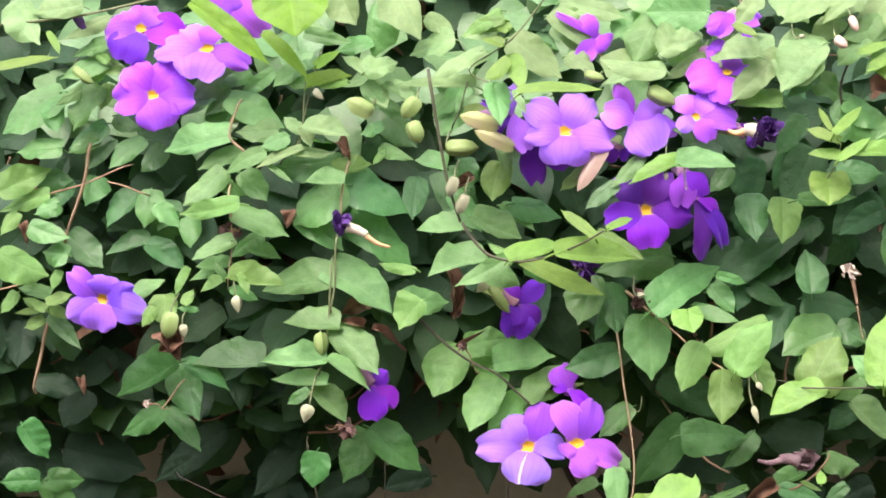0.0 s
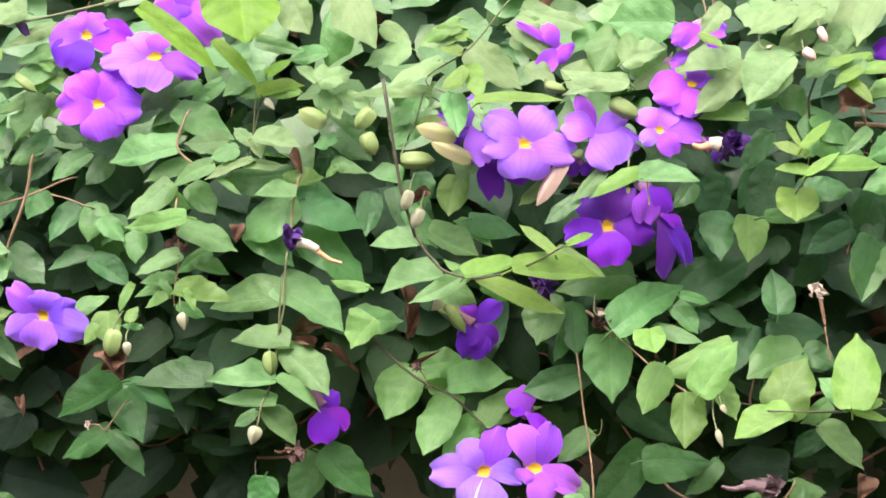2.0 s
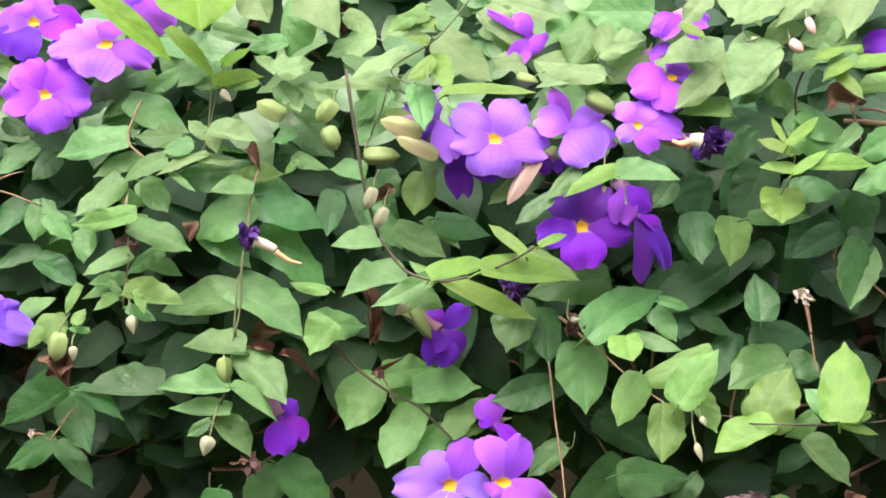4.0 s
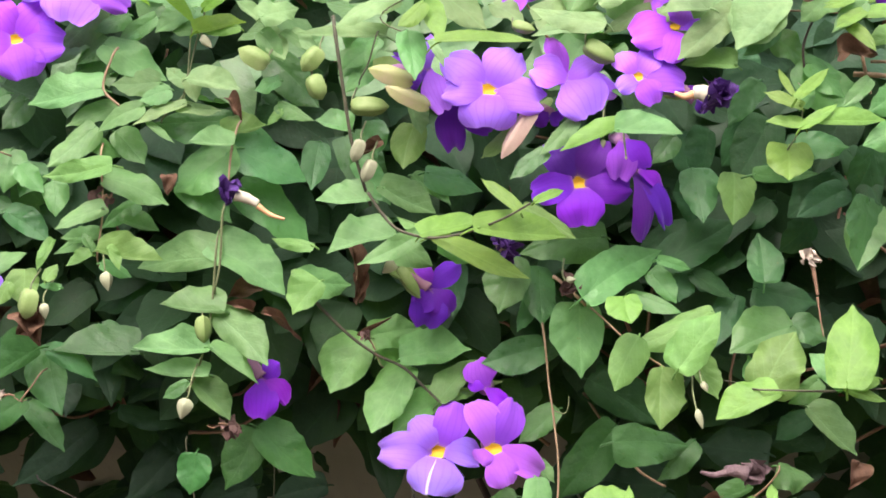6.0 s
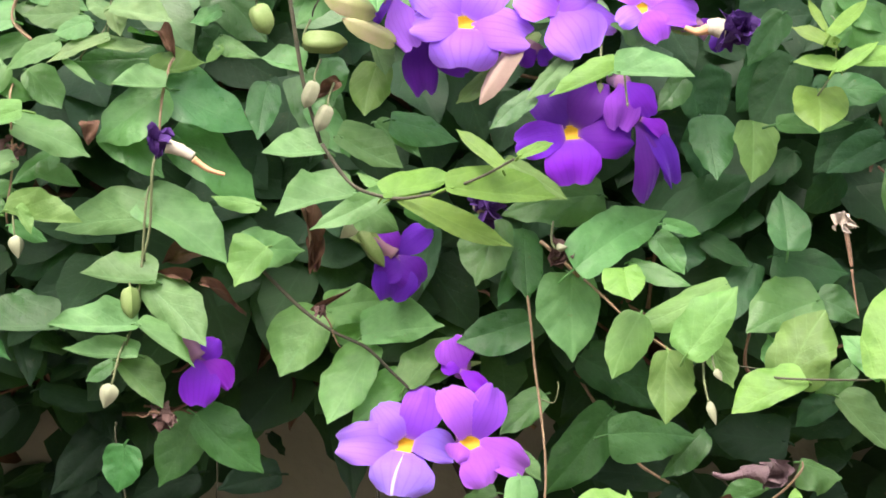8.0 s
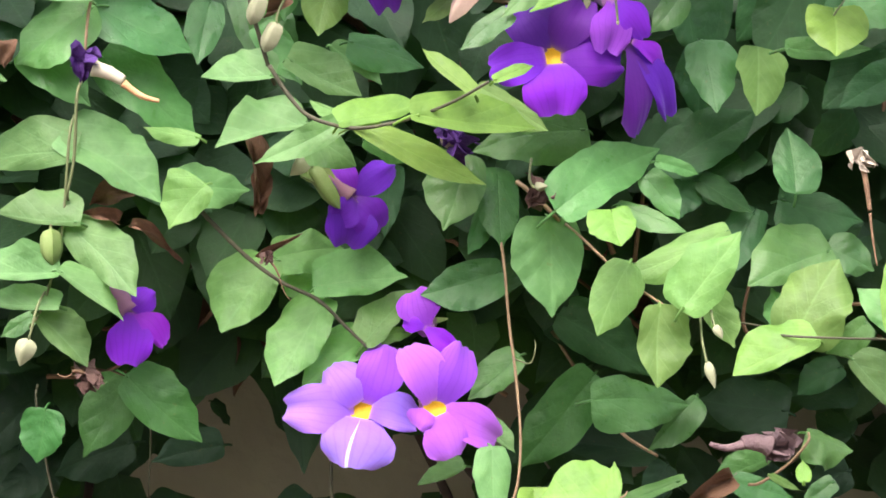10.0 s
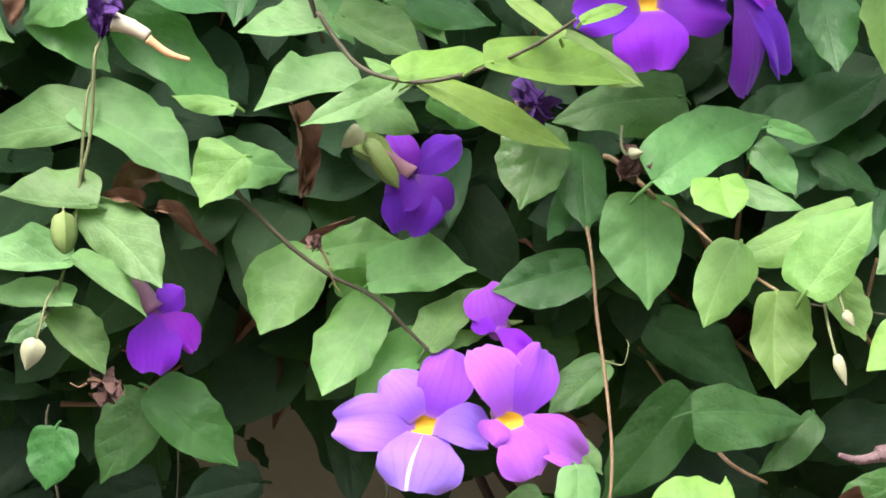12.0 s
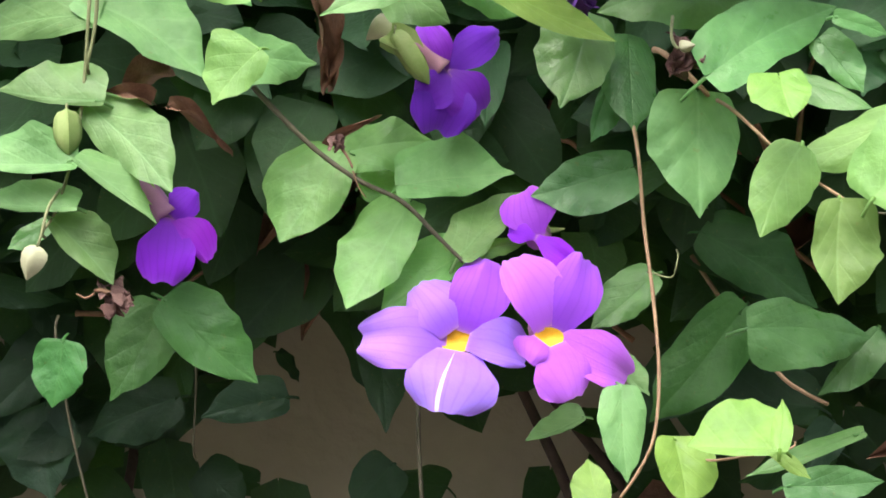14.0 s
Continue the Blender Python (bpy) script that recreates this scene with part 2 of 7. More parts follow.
WILT = {
    "dark": rough_material("wilt_purple", (0.022, 0.008, 0.06), (0.10, 0.035, 0.22), 0.55, 190, 0.8, 0.0015, 0.1),
    "cream": rough_material("wilt_cream", (0.40, 0.33, 0.26), (0.54, 0.47, 0.40), 0.7, 150, 0.7, 0.001, 0.1),
    "mauve": rough_material("wilt_mauve", (0.13, 0.08, 0.095), (0.24, 0.165, 0.17), 0.7, 150, 0.8, 0.0015, 0.1),
    "brown": rough_material("wilt_brown", (0.052, 0.030, 0.030), (0.16, 0.092, 0.078), 0.7, 150, 0.8, 0.0015, 0.1),
}
DEAD = rough_material("leaf_dead", (0.065, 0.034, 0.022), (0.19, 0.105, 0.066), 0.65, 120, 0.7, 0.001, 0.15)
THROAT = rough_material("throat_yellow", (0.50, 0.27, 0.015), (0.64, 0.38, 0.03), 0.6, 300, 0.4, 0.0004, 0.1)
TUBE = rough_material("tube_cream", (0.46, 0.40, 0.34), (0.58, 0.53, 0.40), 0.55, 120, 0.3, 0.0006, 0.15)
TUBE_TIP = rough_material("tube_brown", (0.45, 0.22, 0.11), (0.60, 0.36, 0.20), 0.65, 120, 0.4, 0.0006)
PLASTER = rough_material("wall_plaster", (0.32, 0.32, 0.25), (0.40, 0.39, 0.315), 0.9, 14, 0.5, 0.004)
SOIL = rough_material("ground_soil", (0.055, 0.042, 0.030), (0.11, 0.085, 0.06), 0.95, 6, 0.7, 0.01)
TWIG = rough_material("twig_dry", (0.10, 0.055, 0.035), (0.26, 0.16, 0.10), 0.8, 140)


# ---------------------------------------------------------------- builders
def mesh_of(name, verts, faces, material, uvs=None):
    me = bpy.data.meshes.new(name)
    me.from_pydata([tuple(v) for v in verts], [], faces)
    me.materials.append(material)
    if uvs is not None:
        layer = me.uv_layers.new(name="UVMap")
        for loop in me.loops:
            layer.data[loop.index].uv = uvs[loop.vertex_index]
    for p in me.polygons:
        p.use_smooth = True
    me.update()
    return me


def part(name, me, parent, matrix=None, label=""):
    """One mesh under its thing; matrix is its pose in the world."""
    ob = new(name, me)
    ob.parent = parent
    inv = parent.matrix_basis.inverted() if parent.parent is None else (parent.parent.matrix_basis @ parent.matrix_basis).inverted()
    ob.matrix_basis = inv @ matrix if matrix is not None else inv
    if label:
        tagged(ob, label=label)
    return ob


def thing(name, place, label, category, group="", kind=""):
    ob = new(name)
    ob.empty_display_size = 0.01
    ob.matrix_basis = Matrix.Translation(place)
    return tagged(ob, label, category, group, kind)


def tube_mesh(name, points, r0, r1, material, sides=7, knots=0.0, seed=0):
    """A tapering, slightly uneven tube through the points, smoothed."""
    rng = random.Random(seed)
    pts = [Vector(p) for p in points]
    way = []
    for i in range(len(pts) - 1):
        a, b, c, d = pts[max(i - 1, 0)], pts[i], pts[i + 1], pts[min(i + 2, len(pts) - 1)]
        for k in range(6):
            t = k / 6
            way.append(0.5 * (2 * b + (c - a) * t + (2 * a - 5 * b + 4 * c - d) * t * t + (3 * b - a - 3 * c + d) * t ** 3))
    way.append(pts[-1])
    verts, faces = [], []
    for i, p in enumerate(way):
        ahead = (way[min(i + 1, len(way) - 1)] - way[max(i - 1, 0)]).normalized()
        side = ahead.cross(Vector((0.3, 0.2, 1)) if abs(ahead.z) < 0.9 else Vector((1, 0, 0.2))).normalized()
        up = side.cross(ahead)
        r = (r0 + (r1 - r0) * i / (len(way) - 1)) * (1 + 0.12 * (rng.random() - 0.5) + (knots if i % 6 == 0 else 0))
        for s in range(sides):
            a = 2 * math.pi * s / sides
            verts.append(p + r * (math.cos(a) * side + math.sin(a) * up))
    n = len(way)
    for i in range(n - 1):
        for s in range(sides):
            q = (s + 1) % sides
            faces.append((i * sides + s, i * sides + q, (i + 1) * sides + q, (i + 1) * sides + s))
    faces.append(tuple(range(sides - 1, -1, -1)))
    faces.append(tuple((n - 1) * sides + s for s in range(sides)))
    return mesh_of(name, verts, faces, material)


def blade(seed, nu=16, nv=5, fold=0.16, bend=0.10, wave=0.035, curl=0.0, petiole=True, lobe=0.05):
    """Vertices, faces and own coordinates of one heart-shaped leaf of length 1 and width 1, along +x, facing +z."""
    rng = random.Random(seed)
    ph = [rng.uniform(0, 6.28) for _ in range(6)]
    skew = rng.uniform(-0.06, 0.06)
    heart = rng.uniform(0.05, 0.13)
    fq = rng.uniform(7, 11)
    verts, uvs, faces = [], [], []
    peak, taper = rng.uniform(0.24, 0.36), rng.uniform(1.9, 2.5)
    for i in range(nu + 1):
        u = (i / nu) ** 0.9
        if u < peak:
            h = 0.5 * (1 - (1 - u / peak) ** 2.5) ** 0.5
        else:
            h = 0.5 * max(1 - ((u - peak) / (1 - peak)) ** taper, 0) ** 1.02
        h = max(h, 0.012 * (1 - u))
        for j in range(-nv, nv + 1):
            v = j / nv
            edge = 1 + lobe * (math.sin(fq * u + ph[0] + (1.7 if v > 0 else 0)) + 0.5 * math.sin(2.3 * fq * u + ph[4] + (2.9 if v > 0 else 0))) * abs(v)
            y = v * h * edge + skew * math.sin(math.pi * u) * 0.6
            x = u - heart * abs(v) ** 1.5 * math.exp(-((u - 0.09) / 0.11) ** 2) * 1.5
            z = fold * h * ((v * v + 0.05) ** 0.5 - 0.22) * 1.2 + wave * math.sin(fq * u + ph[1] + (2.2 if v > 0 else 0.4)) * v * v
            z += -bend * u * u + 0.02 * math.sin(5 * u + ph[2]) + curl * math.sin(9 * u + ph[3] + 3 * v) * 0.2
            z += 0.010 * math.cos(24 * (u - 0.3 * abs(v))) * abs(v)
            if curl:
                y *= 1 - curl * u * 0.8
                z += curl * 0.5 * abs(v) * h * 1.5
            verts.append(Vector((x, y, z)))
            uvs.append((u, 0.5 + v * h))
    w = 2 * nv + 1
    for i in range(nu):
        for j in range(w - 1):
            a = i * w + j
            faces.append((a, a + w, a + w + 1, a + 1))
    if petiole:
        start = len(verts)
        for k in range(4):
            t = k / 3
            p = Vector((-0.16 * t, 0, -0.02 - 0.20 * t * t))
            for s in range(4):
                a = math.pi / 2 * s
                verts.append(p + 0.016 * Vector((0.4 * math.sin(a), math.cos(a), math.sin(a))))
                uvs.append((0.0, 0.5))
        for k in range(3):
            for s in range(4):
                q = (s + 1) % 4
                faces.append((start + 4 * k + s, start + 4 * k + q, start + 4 * k + 4 + q, start + 4 * k + 4 + s))
    return verts, faces, uvs


def leaf_mesh(seed, length, wa, wb, tone):
    """One vine leaf along +x facing +z: sunken midrib, two swelling halves of their own width, sinuate margin, drawn-out tip."""
    rng = random.Random(seed)
    nu, nv = 26, 6
    calm = 0.45 if tone in "LY" else 0.75 if tone in "bdms" else 1.0
    ph = [rng.uniform(0, 6.28) for _ in range(6)]
    peak, point = rng.uniform(0.24, 0.36), rng.uniform(1.9, 2.6)
    heart, skew = rng.uniform(0.06, 0.19), rng.uniform(-0.04, 0.04) * length
    acumen = rng.uniform(0.10, 0.50)
    teeth = [[(rng.uniform(0.18, 0.34), rng.uniform(0.02, 0.11)), (rng.uniform(0.44, 0.60), rng.uniform(0.0, 0.15)), (rng.uniform(0.66, 0.80), rng.uniform(0.0, 0.14))] for _ in range(2)]
    if wa + wb > 0.95 * length:
        heart, peak = 0.28, 0.28
    elif tone == "L":
        peak += 0.10
    fold, droop = rng.uniform(0.10, 0.34), rng.uniform(0.15, 0.60)
    bend, wave = rng.uniform(-0.03, 0.16) * calm, rng.uniform(0.08, 0.30) * calm
    lobe, fq = rng.uniform(0.010, 0.050) * calm, rng.uniform(8, 14)
    roll = rng.uniform(-0.18, 0.18)
    verts, uvs, faces = [], [], []
    for i in range(nu + 1):
        u = (i / nu) ** 0.92
        if u < peak:
            h = (1 - (1 - u / peak) ** 2.4) ** 0.5
        else:
            s = (u - peak) / (1 - peak)
            h = (1 - s ** point) * (1 - acumen * math.exp(-((s - 0.87) / 0.10) ** 2))
        h = max(h, 0.02 * (1 - u))
        for j in range(-nv, nv + 1):
            v = j / nv
            a = abs(v)
            side = 1.7 if v > 0 else 0.0
            edge = 1 + lobe * (math.sin(fq * u + ph[0] + side) + 0.5 * math.sin(2.3 * fq * u + ph[4] + 2 * side)) * a
            edge += calm * a * a * sum(k * max(0, 1 - abs(u - c) / 0.10) for c, k in teeth[j > 0])
            half = (wb if v > 0 else wa) * h * 1.03
            y = v * half * edge + skew * math.sin(math.pi * u)
            x = length * (u - heart * a ** 1.5 * math.exp(-((u - 0.08) / 0.11) ** 2))
            z = half * (fold * a - droop * a * a * 0.62) + wave * half * math.sin(fq * 0.8 * u + ph[1] + side * 1.4) * a * a
            z += length * (-bend * u * u + 0.014 * math.sin(5 * u + ph[2])) + roll * v * half
            z += 0.05 * half * math.cos(26 * (u - 0.28 * a) + ph[3]) * a * (1 - a * 0.4)
            verts.append((x, y, z))
            uvs.append((u, 0.5 + 0.5 * v * h))
    w = 2 * nv + 1
    for i in range(nu):
        for j in range(w - 1):
            q = i * w + j
            faces.append((q, q + w, q + w + 1, q + 1))
    start = len(verts)
    for k in range(4):
        t = k / 3
        for s in range(5):
            a = 2 * math.pi / 5 * s
            verts.append((-0.15 * t * length, 0.0007 * math.cos(a), -0.18 * t * t * length + 0.0007 * math.sin(a)))
            uvs.append((0.0, 0.5))
    for k in range(3):
        for s in range(5):
            q = (s + 1) % 5
            faces.append((start + 5 * k + s, start + 5 * k + q, start + 5 * k + 5 + q, start + 5 * k + 5 + s))
    return mesh_of("leaf", verts, faces, LEAF[tone], uvs)


DEAD_MESH = []
for k in range(4):
    v_, f_, u_ = blade(71 + k, fold=0.5, bend=0.25, wave=0.14, curl=0.55)
    DEAD_MESH.append(mesh_of("dead_leaf", v_, f_, DEAD, u_))

counter = [0]


def lay(base, tip, width, face):
    """Pose and scale that lay a unit leaf from base to tip; face is the way its upper side looks."""
    axis = Vector(tip) - Vector(base)
    length = axis.length
    ax = axis / length
    nz = Vector(face) - ax * ax.dot(Vector(face))
    nz.normalize()
    ny = nz.cross(ax)
    m = Matrix((ax, ny, nz)).transposed().to_4x4()
    return Matrix.Translation(base) @ m @ Matrix.Diagonal((length, width, length, 1))


def leaf(owner, bx, by, bz, tx, ty, tz, wa, wb, tone, fx, fy, fz):
    """A leaf from base to tip; wa and wb are the half widths beside its midrib, f the way its upper side looks."""
    counter[0] += 1
    base, tip = Vector((bx, by, bz)), Vector((tx, ty, tz))
    length = (tip - base).length
    m = lay(base, tip, length, (fx, fy, fz)) @ Matrix.Scale(1 / length, 4)
    return part("leaf", leaf_mesh(counter[0], length, wa, wb, tone), owner, m)


def dead_leaf(bx, by, bz, tx, ty, tz, width):
    counter[0] += 1
    ob = new("dead_leaf", DEAD_MESH[counter[0] % 4])
    ob.matrix_basis = lay((bx, by, bz), (tx, ty, tz), width, (0.2, -1, 0.3))
    return tagged(ob, "curled dry brown leaf caught in the vine", "dead leaf", "dead leaves in the hedge")


def shoot(label, x, y, z):
    return thing("vine_shoot", (x, y, z), label, "vine", "leafy shoots of the hedge")


def stem(owner, r0, r1, tone, *xyz):
    counter[0] += 1
    pts = [xyz[i:i + 3] for i in range(0, len(xyz), 3)]
    return part("stem", tube_mesh("stem", pts, r0, r1, STEM[tone], 8, 0.10, counter[0]), owner)


def petal_mesh(seed, length, start, root, wa, wb, material):
    """A broad petal along +x facing +z: narrow root by the throat, widest past the middle, blunt uneven rim that rolls back."""
    rng = random.Random(seed)
    p1, p2, p3 = (rng.uniform(0, 6.28) for _ in range(3))
    notch = rng.choice((0.0, 0.03, 0.06, 0.09))
    back, cup = rng.uniform(0.10, 0.26), rng.uniform(-0.35, 0.30)
    nu, nv = 16, 8
    verts, uvs, faces = [], [], []
    for i in range(nu + 1):
        u = 1 - (1 - i / nu) ** 1.5
        swell = min(u / 0.5, 1)
        swell = swell * swell * (3 - 2 * swell)
        close = 1.06 - max(u - 0.68, 0) ** 2 * 2.4
        for j in range(-nv, nv + 1):
            v = j / nv
            a = abs(v)
            wide = wb if v > 0 else wa
            half = (root * wide + (1 - root) * wide * swell) * close
            end = 1 - 0.17 * a ** 4 + 0.022 * math.sin(5 * v + p1) + 0.012 * math.sin(13 * v + p2) - notch * math.exp(-(v / 0.25) ** 2)
            x = start + (length - start) * u * (1 + (end - 1) * u ** 1.6)
            y = v * half
            z = length * (-0.13 * (1 - u) ** 2.2 + 0.05 * math.sin(3.1 * u) - back * u ** 2.6)
            z += half * (cup * v * v * u + 0.13 * math.sin(3.6 * v + p1) * u ** 2 + 0.045 * math.sin(8 * v + p3) * u ** 3)
            z += 0.012 * length * math.sin(7 * u + p2 + 2.5 * v) * u
            verts.append((x, y, z))
            uvs.append((u, 0.5 + 0.5 * v * (0.35 + 0.65 * u)))
    w = 2 * nv + 1
    for i in range(nu):
        for j in range(w - 1):
            q = i * w + j
            faces.append((q, q + w, q + w + 1, q + 1))
    return mesh_of("petal", verts, faces, material, uvs)


def lathe(name, profile, material, sides=14, sag=0.0, squash=1.0):
    """profile: radius, height pairs along z; sag bends the far end down."""
    verts, faces = [], []
    for r, z in profile:
        for s in range(sides):
            a = 2 * math.pi * s / sides
            verts.append(Vector((r * math.cos(a), r * math.sin(a) * squash - sag * z * z, z)))
    for i in range(len(profile) - 1):
        for s in range(sides):
            q = (s + 1) % sides
            faces.append((i * sides + s, i * sides + q, (i + 1) * sides + q, (i + 1) * sides + s))
    faces.append(tuple((len(profile) - 1) * sides + s for s in range(sides)))
    return mesh_of(name, verts, faces, material, [(0.45, 0.5)] * len(verts))


THROAT_MESH = lathe("throat", [(0.190, -0.030), (0.178, -0.036), (0.155, -0.050), (0.11, -0.075), (0.06, -0.10), (0.02, -0.11)], THROAT, 18, 0.0, 0.92)
BRACT_MESH = mesh_of("bract", *[x for x in blade(91, 10, 4, 0.5, 0.15, 0.01, petiole=False)][:2], BUD["pale"])
WORDS = {"vivid": "bright violet", "pale": "soft violet", "deep": "dark purple", "deepvivid": "deep violet", "indigo": "dark indigo-violet", "violet": "mid-purple", "bluish": "bluish violet",
         "magenta": "magenta-violet", "lilac": "pale lilac", "pinklilac": "pinkish lilac"}


def flower(x, y, z, nx, ny, nz, throat, tone, petals, tube=None):
    """A trumpet flower whose mouth at x, y, z faces n; petals: tip, the two half widths, tone. tube: where its tube ends."""
    counter[0] += 1
    face, mouth = Vector((nx, ny, nz)).normalized(), Vector((x, y, z))
    kind = " five-petalled trumpet flower with a yellow throat, on the vine" if throat else " trumpet flower turned aside among the leaves of the vine"
    ob = thing("trumpet_flower", mouth, WORDS[tone] + kind, "flower", "purple trumpet flowers")
    for k, (tx, ty, tz, wa, wb, hue) in enumerate(petals):
        tip = Vector((tx, ty, tz))
        length = (tip - mouth).length
        m = lay(mouth + face * 0.0004 * (k % 3), tip, length, face) @ Matrix.Scale(1 / length, 4)
        part("petal", petal_mesh(counter[0] * 7 + k, length, throat * 0.55, 0.56 if throat else 0.3, wa, wb, PETAL[hue]), ob, m)
    turn = face.to_track_quat("Z", "Y").to_matrix().to_4x4()
    if throat:
        part("throat", THROAT_MESH, ob, Matrix.Translation(mouth - face * 0.45 * throat) @ turn @ Matrix.Diagonal((throat / 0.200, throat / 0.28, throat / 0.25, 1)), "yellow funnel-shaped throat")
    end = Vector(tube) if tube else mouth - face * 0.024 + Vector((0, 0, 0.006))
    way = end - mouth
    bent = mouth + way * 0.5 + Vector((0, 0.002, 0.003 if tube else 0))
    wide = max(throat * 0.9, 0.0042)
    horn = part("corolla_tube", tube_mesh("corolla_tube", [mouth + way * 0.06 - face * (0.003 + throat), bent, mouth + way * 0.8], wide, 0.0028, PETAL[tone], 12), ob)
    for side in (-1, 1):
        q = lay(end, mouth + way * 0.30, 0.011, Vector((0.2 * side, -0.9 * side, 0.5))) @ Matrix.Translation((0, 0, 0.12))
        part("bract", BRACT_MESH, horn, q, "pale green bract")
    return ob


BUD_MESH = {t: lathe("bud_body", [(0.02, 0.0), (0.18, 0.05), (0.38, 0.18), (0.46, 0.36), (0.41, 0.56), (0.27, 0.76), (0.12, 0.92), (0.01, 1.04)], BUD[t], 12, 0.0, 0.82) for t in BUD}


def half_shell(name, material, blunt):
    """One of two bracts that close over a bud: half of a slightly larger ovoid with a ridge and a pointed tip."""
    verts, faces = [], []
    prof = [(0.08, 0.0), (0.33, 0.05), (0.47, 0.18), (0.53, 0.42), (0.50, 0.64), (0.38, 0.83), (0.19, 0.95), (0.03, 1.03)] if blunt else [(0.08, 0.0), (0.27, 0.05), (0.46, 0.17), (0.53, 0.34), (0.47, 0.54), (0.33, 0.74), (0.17, 0.91), (0.03, 1.06)]
    for r, z in prof:
        for k in range(9):
            a = radians(-88 + 22 * k)
            ridge = 1 + 0.20 * math.exp(-(k - 4) ** 2) - 0.10 * math.exp(-((abs(k - 4) - 2) ** 2) * 1.5)
            n = abs(math.sin(a))
            verts.append(Vector((r * (1 - n ** 1.5) * 0.78 * ridge + 0.004, r * math.sin(a) * (1 + 0.05 * math.sin(9 * z + k)), z - 0.05 * n * n * (1 - z))))
    for i in range(len(prof) - 1):
        for k in range(8):
            q = i * 9 + k
            faces.append((q, q + 1, q + 10, q + 9))
    return mesh_of(name, verts, faces, material)


SEAM_MESH = {t: half_shell("bud_bract", BUD[t], t in ("pale", "straw", "grey", "pink")) for t in BUD}
BUD_WORDS = {"grey": "faded grey-green bracts of a spent flower on the stem", "straw": "straw-yellow pair of bracts behind an open flower", "pale": "pale green pointed flower bud between two bracts", "cream": "cream-coloured closed flower bud on a thin stalk",
             "pink": "pinkish faded flower tube hanging from its bracts", "wilt": "dark purple withering flower bud"}


def bud(bx, by, bz, tx, ty, tz, width, tone, slim=1.25):
    ob = thing("flower_bud", (bx, by, bz), BUD_WORDS[tone], "flower bud", "buds of the vine")
    a, b = Vector((bx, by, bz)), Vector((tx, ty, tz))
    length = (b - a).length
    q = (b - a).to_track_quat("Z", "Y").to_matrix().to_4x4()
    long_ = tone == "cream" and length > 1.3 * width
    width *= 0.9
    body = min(length, width * slim) if long_ else length
    at = b - (b - a).normalized() * body
    m = Matrix.Translation(at) @ q
    part("bud_body", BUD_MESH[tone], ob, m @ Matrix.Rotation(radians(25), 4, "Z") @ Matrix.Diagonal((width * 0.62, width * 0.85, body * 0.94, 1)))
    for s in (0, 180):
        part("bract", SEAM_MESH[tone], ob, m @ Matrix.Rotation(radians(s + 25), 4, "Z") @ Matrix.Diagonal((width, width, body * 0.96, 1)))
    root = a + Vector((0.002, 0.022, 0.012))
    part("stalk", tube_mesh("stalk", [root, a + Vector((0, 0.004, 0.004)), a.lerp(at, 0.6), at + (b - at) * 0.08], 0.0006, 0.0005, STEM["green"], 6), ob)
    return ob


def crumple(name, seed, material, size, stretch):
    """Shrivelled petals: a tuft of tightly curled, twisted blades."""
    rng = random.Random(seed)
    verts, faces = [], []
    for k in range(7):
        v_, f_, _ = blade(seed * 7 + k, 10, 3, 0.9, 0.5 * rng.uniform(-1, 1), 0.30, 0.75, False)
        a = rng.uniform(0, 6.28)
        turn = Matrix.Rotation(a, 4, "X") @ Matrix.Rotation(rng.uniform(-0.9, 0.9), 4, "Z") @ Matrix.Rotation(rng.uniform(-0.8, 0.8), 4, "Y") @ Matrix.Rotation(rng.uniform(0, 6.28), 4, "X")
        m = Matrix.Scale(size, 4) @ Matrix.Translation((rng.uniform(-0.55, -0.3) * stretch, 0, 0)) @ turn @ Matrix.Diagonal((stretch * rng.uniform(0.7, 1.0), rng.uniform(0.5, 0.8), 0.6, 1))
        start = len(verts)
        verts += [m @ v for v in v_]
        faces += [tuple(start + q for q in f) for f in f_]
    return mesh_of(name, verts, faces, material)


WILT_WORDS = {"mauve": "withered mauve-brown flower lying on a leaf", "dark": "shrivelled dark purple flower with its pale tube", "cream": "dried cream flower on a brown stalk", "brown": "withered brown flower remains on the vine"}


def wilted(x, y, z, ex, ey, ez, size, tone):
    counter[0] += 1
    ob = thing("wilted_flower", (x, y, z), WILT_WORDS[tone], "wilted flower", "wilted flowers")
    a, b = Vector((x, y, z)), Vector((ex, ey, ez))
    turn = (b - a).to_track_quat("X", "Z").to_matrix().to_4x4()
    part("shrivelled_petals", crumple("shrivelled_petals", counter[0], WILT[tone], size, 1.15), ob, Matrix.Translation(a) @ turn)
    mid = a.lerp(b, 0.5)
    r = size * (0.30 if tone in ("dark", "mauve") else 0.14 if tone == "cream" else 0.10)
    part("tube", tube_mesh("tube", [a.lerp(b, 0.08), a.lerp(b, 0.3) + Vector((0, 0, 0.0012)), mid + Vector((0, 0, 0.001))], r * 1.15, r * 0.7, {"dark": TUBE, "mauve": WILT["mauve"]}.get(tone, TWIG), 9, 0.05), ob)
    part("dry_tip", tube_mesh("dry_tip", [mid, a.lerp(b, 0.75) - Vector((0, 0, 0.0015)), b], r * 0.55, r * 0.25, {"dark": TUBE_TIP, "mauve": WILT["mauve"]}.get(tone, TWIG), 8, 0.08), ob)
    return ob


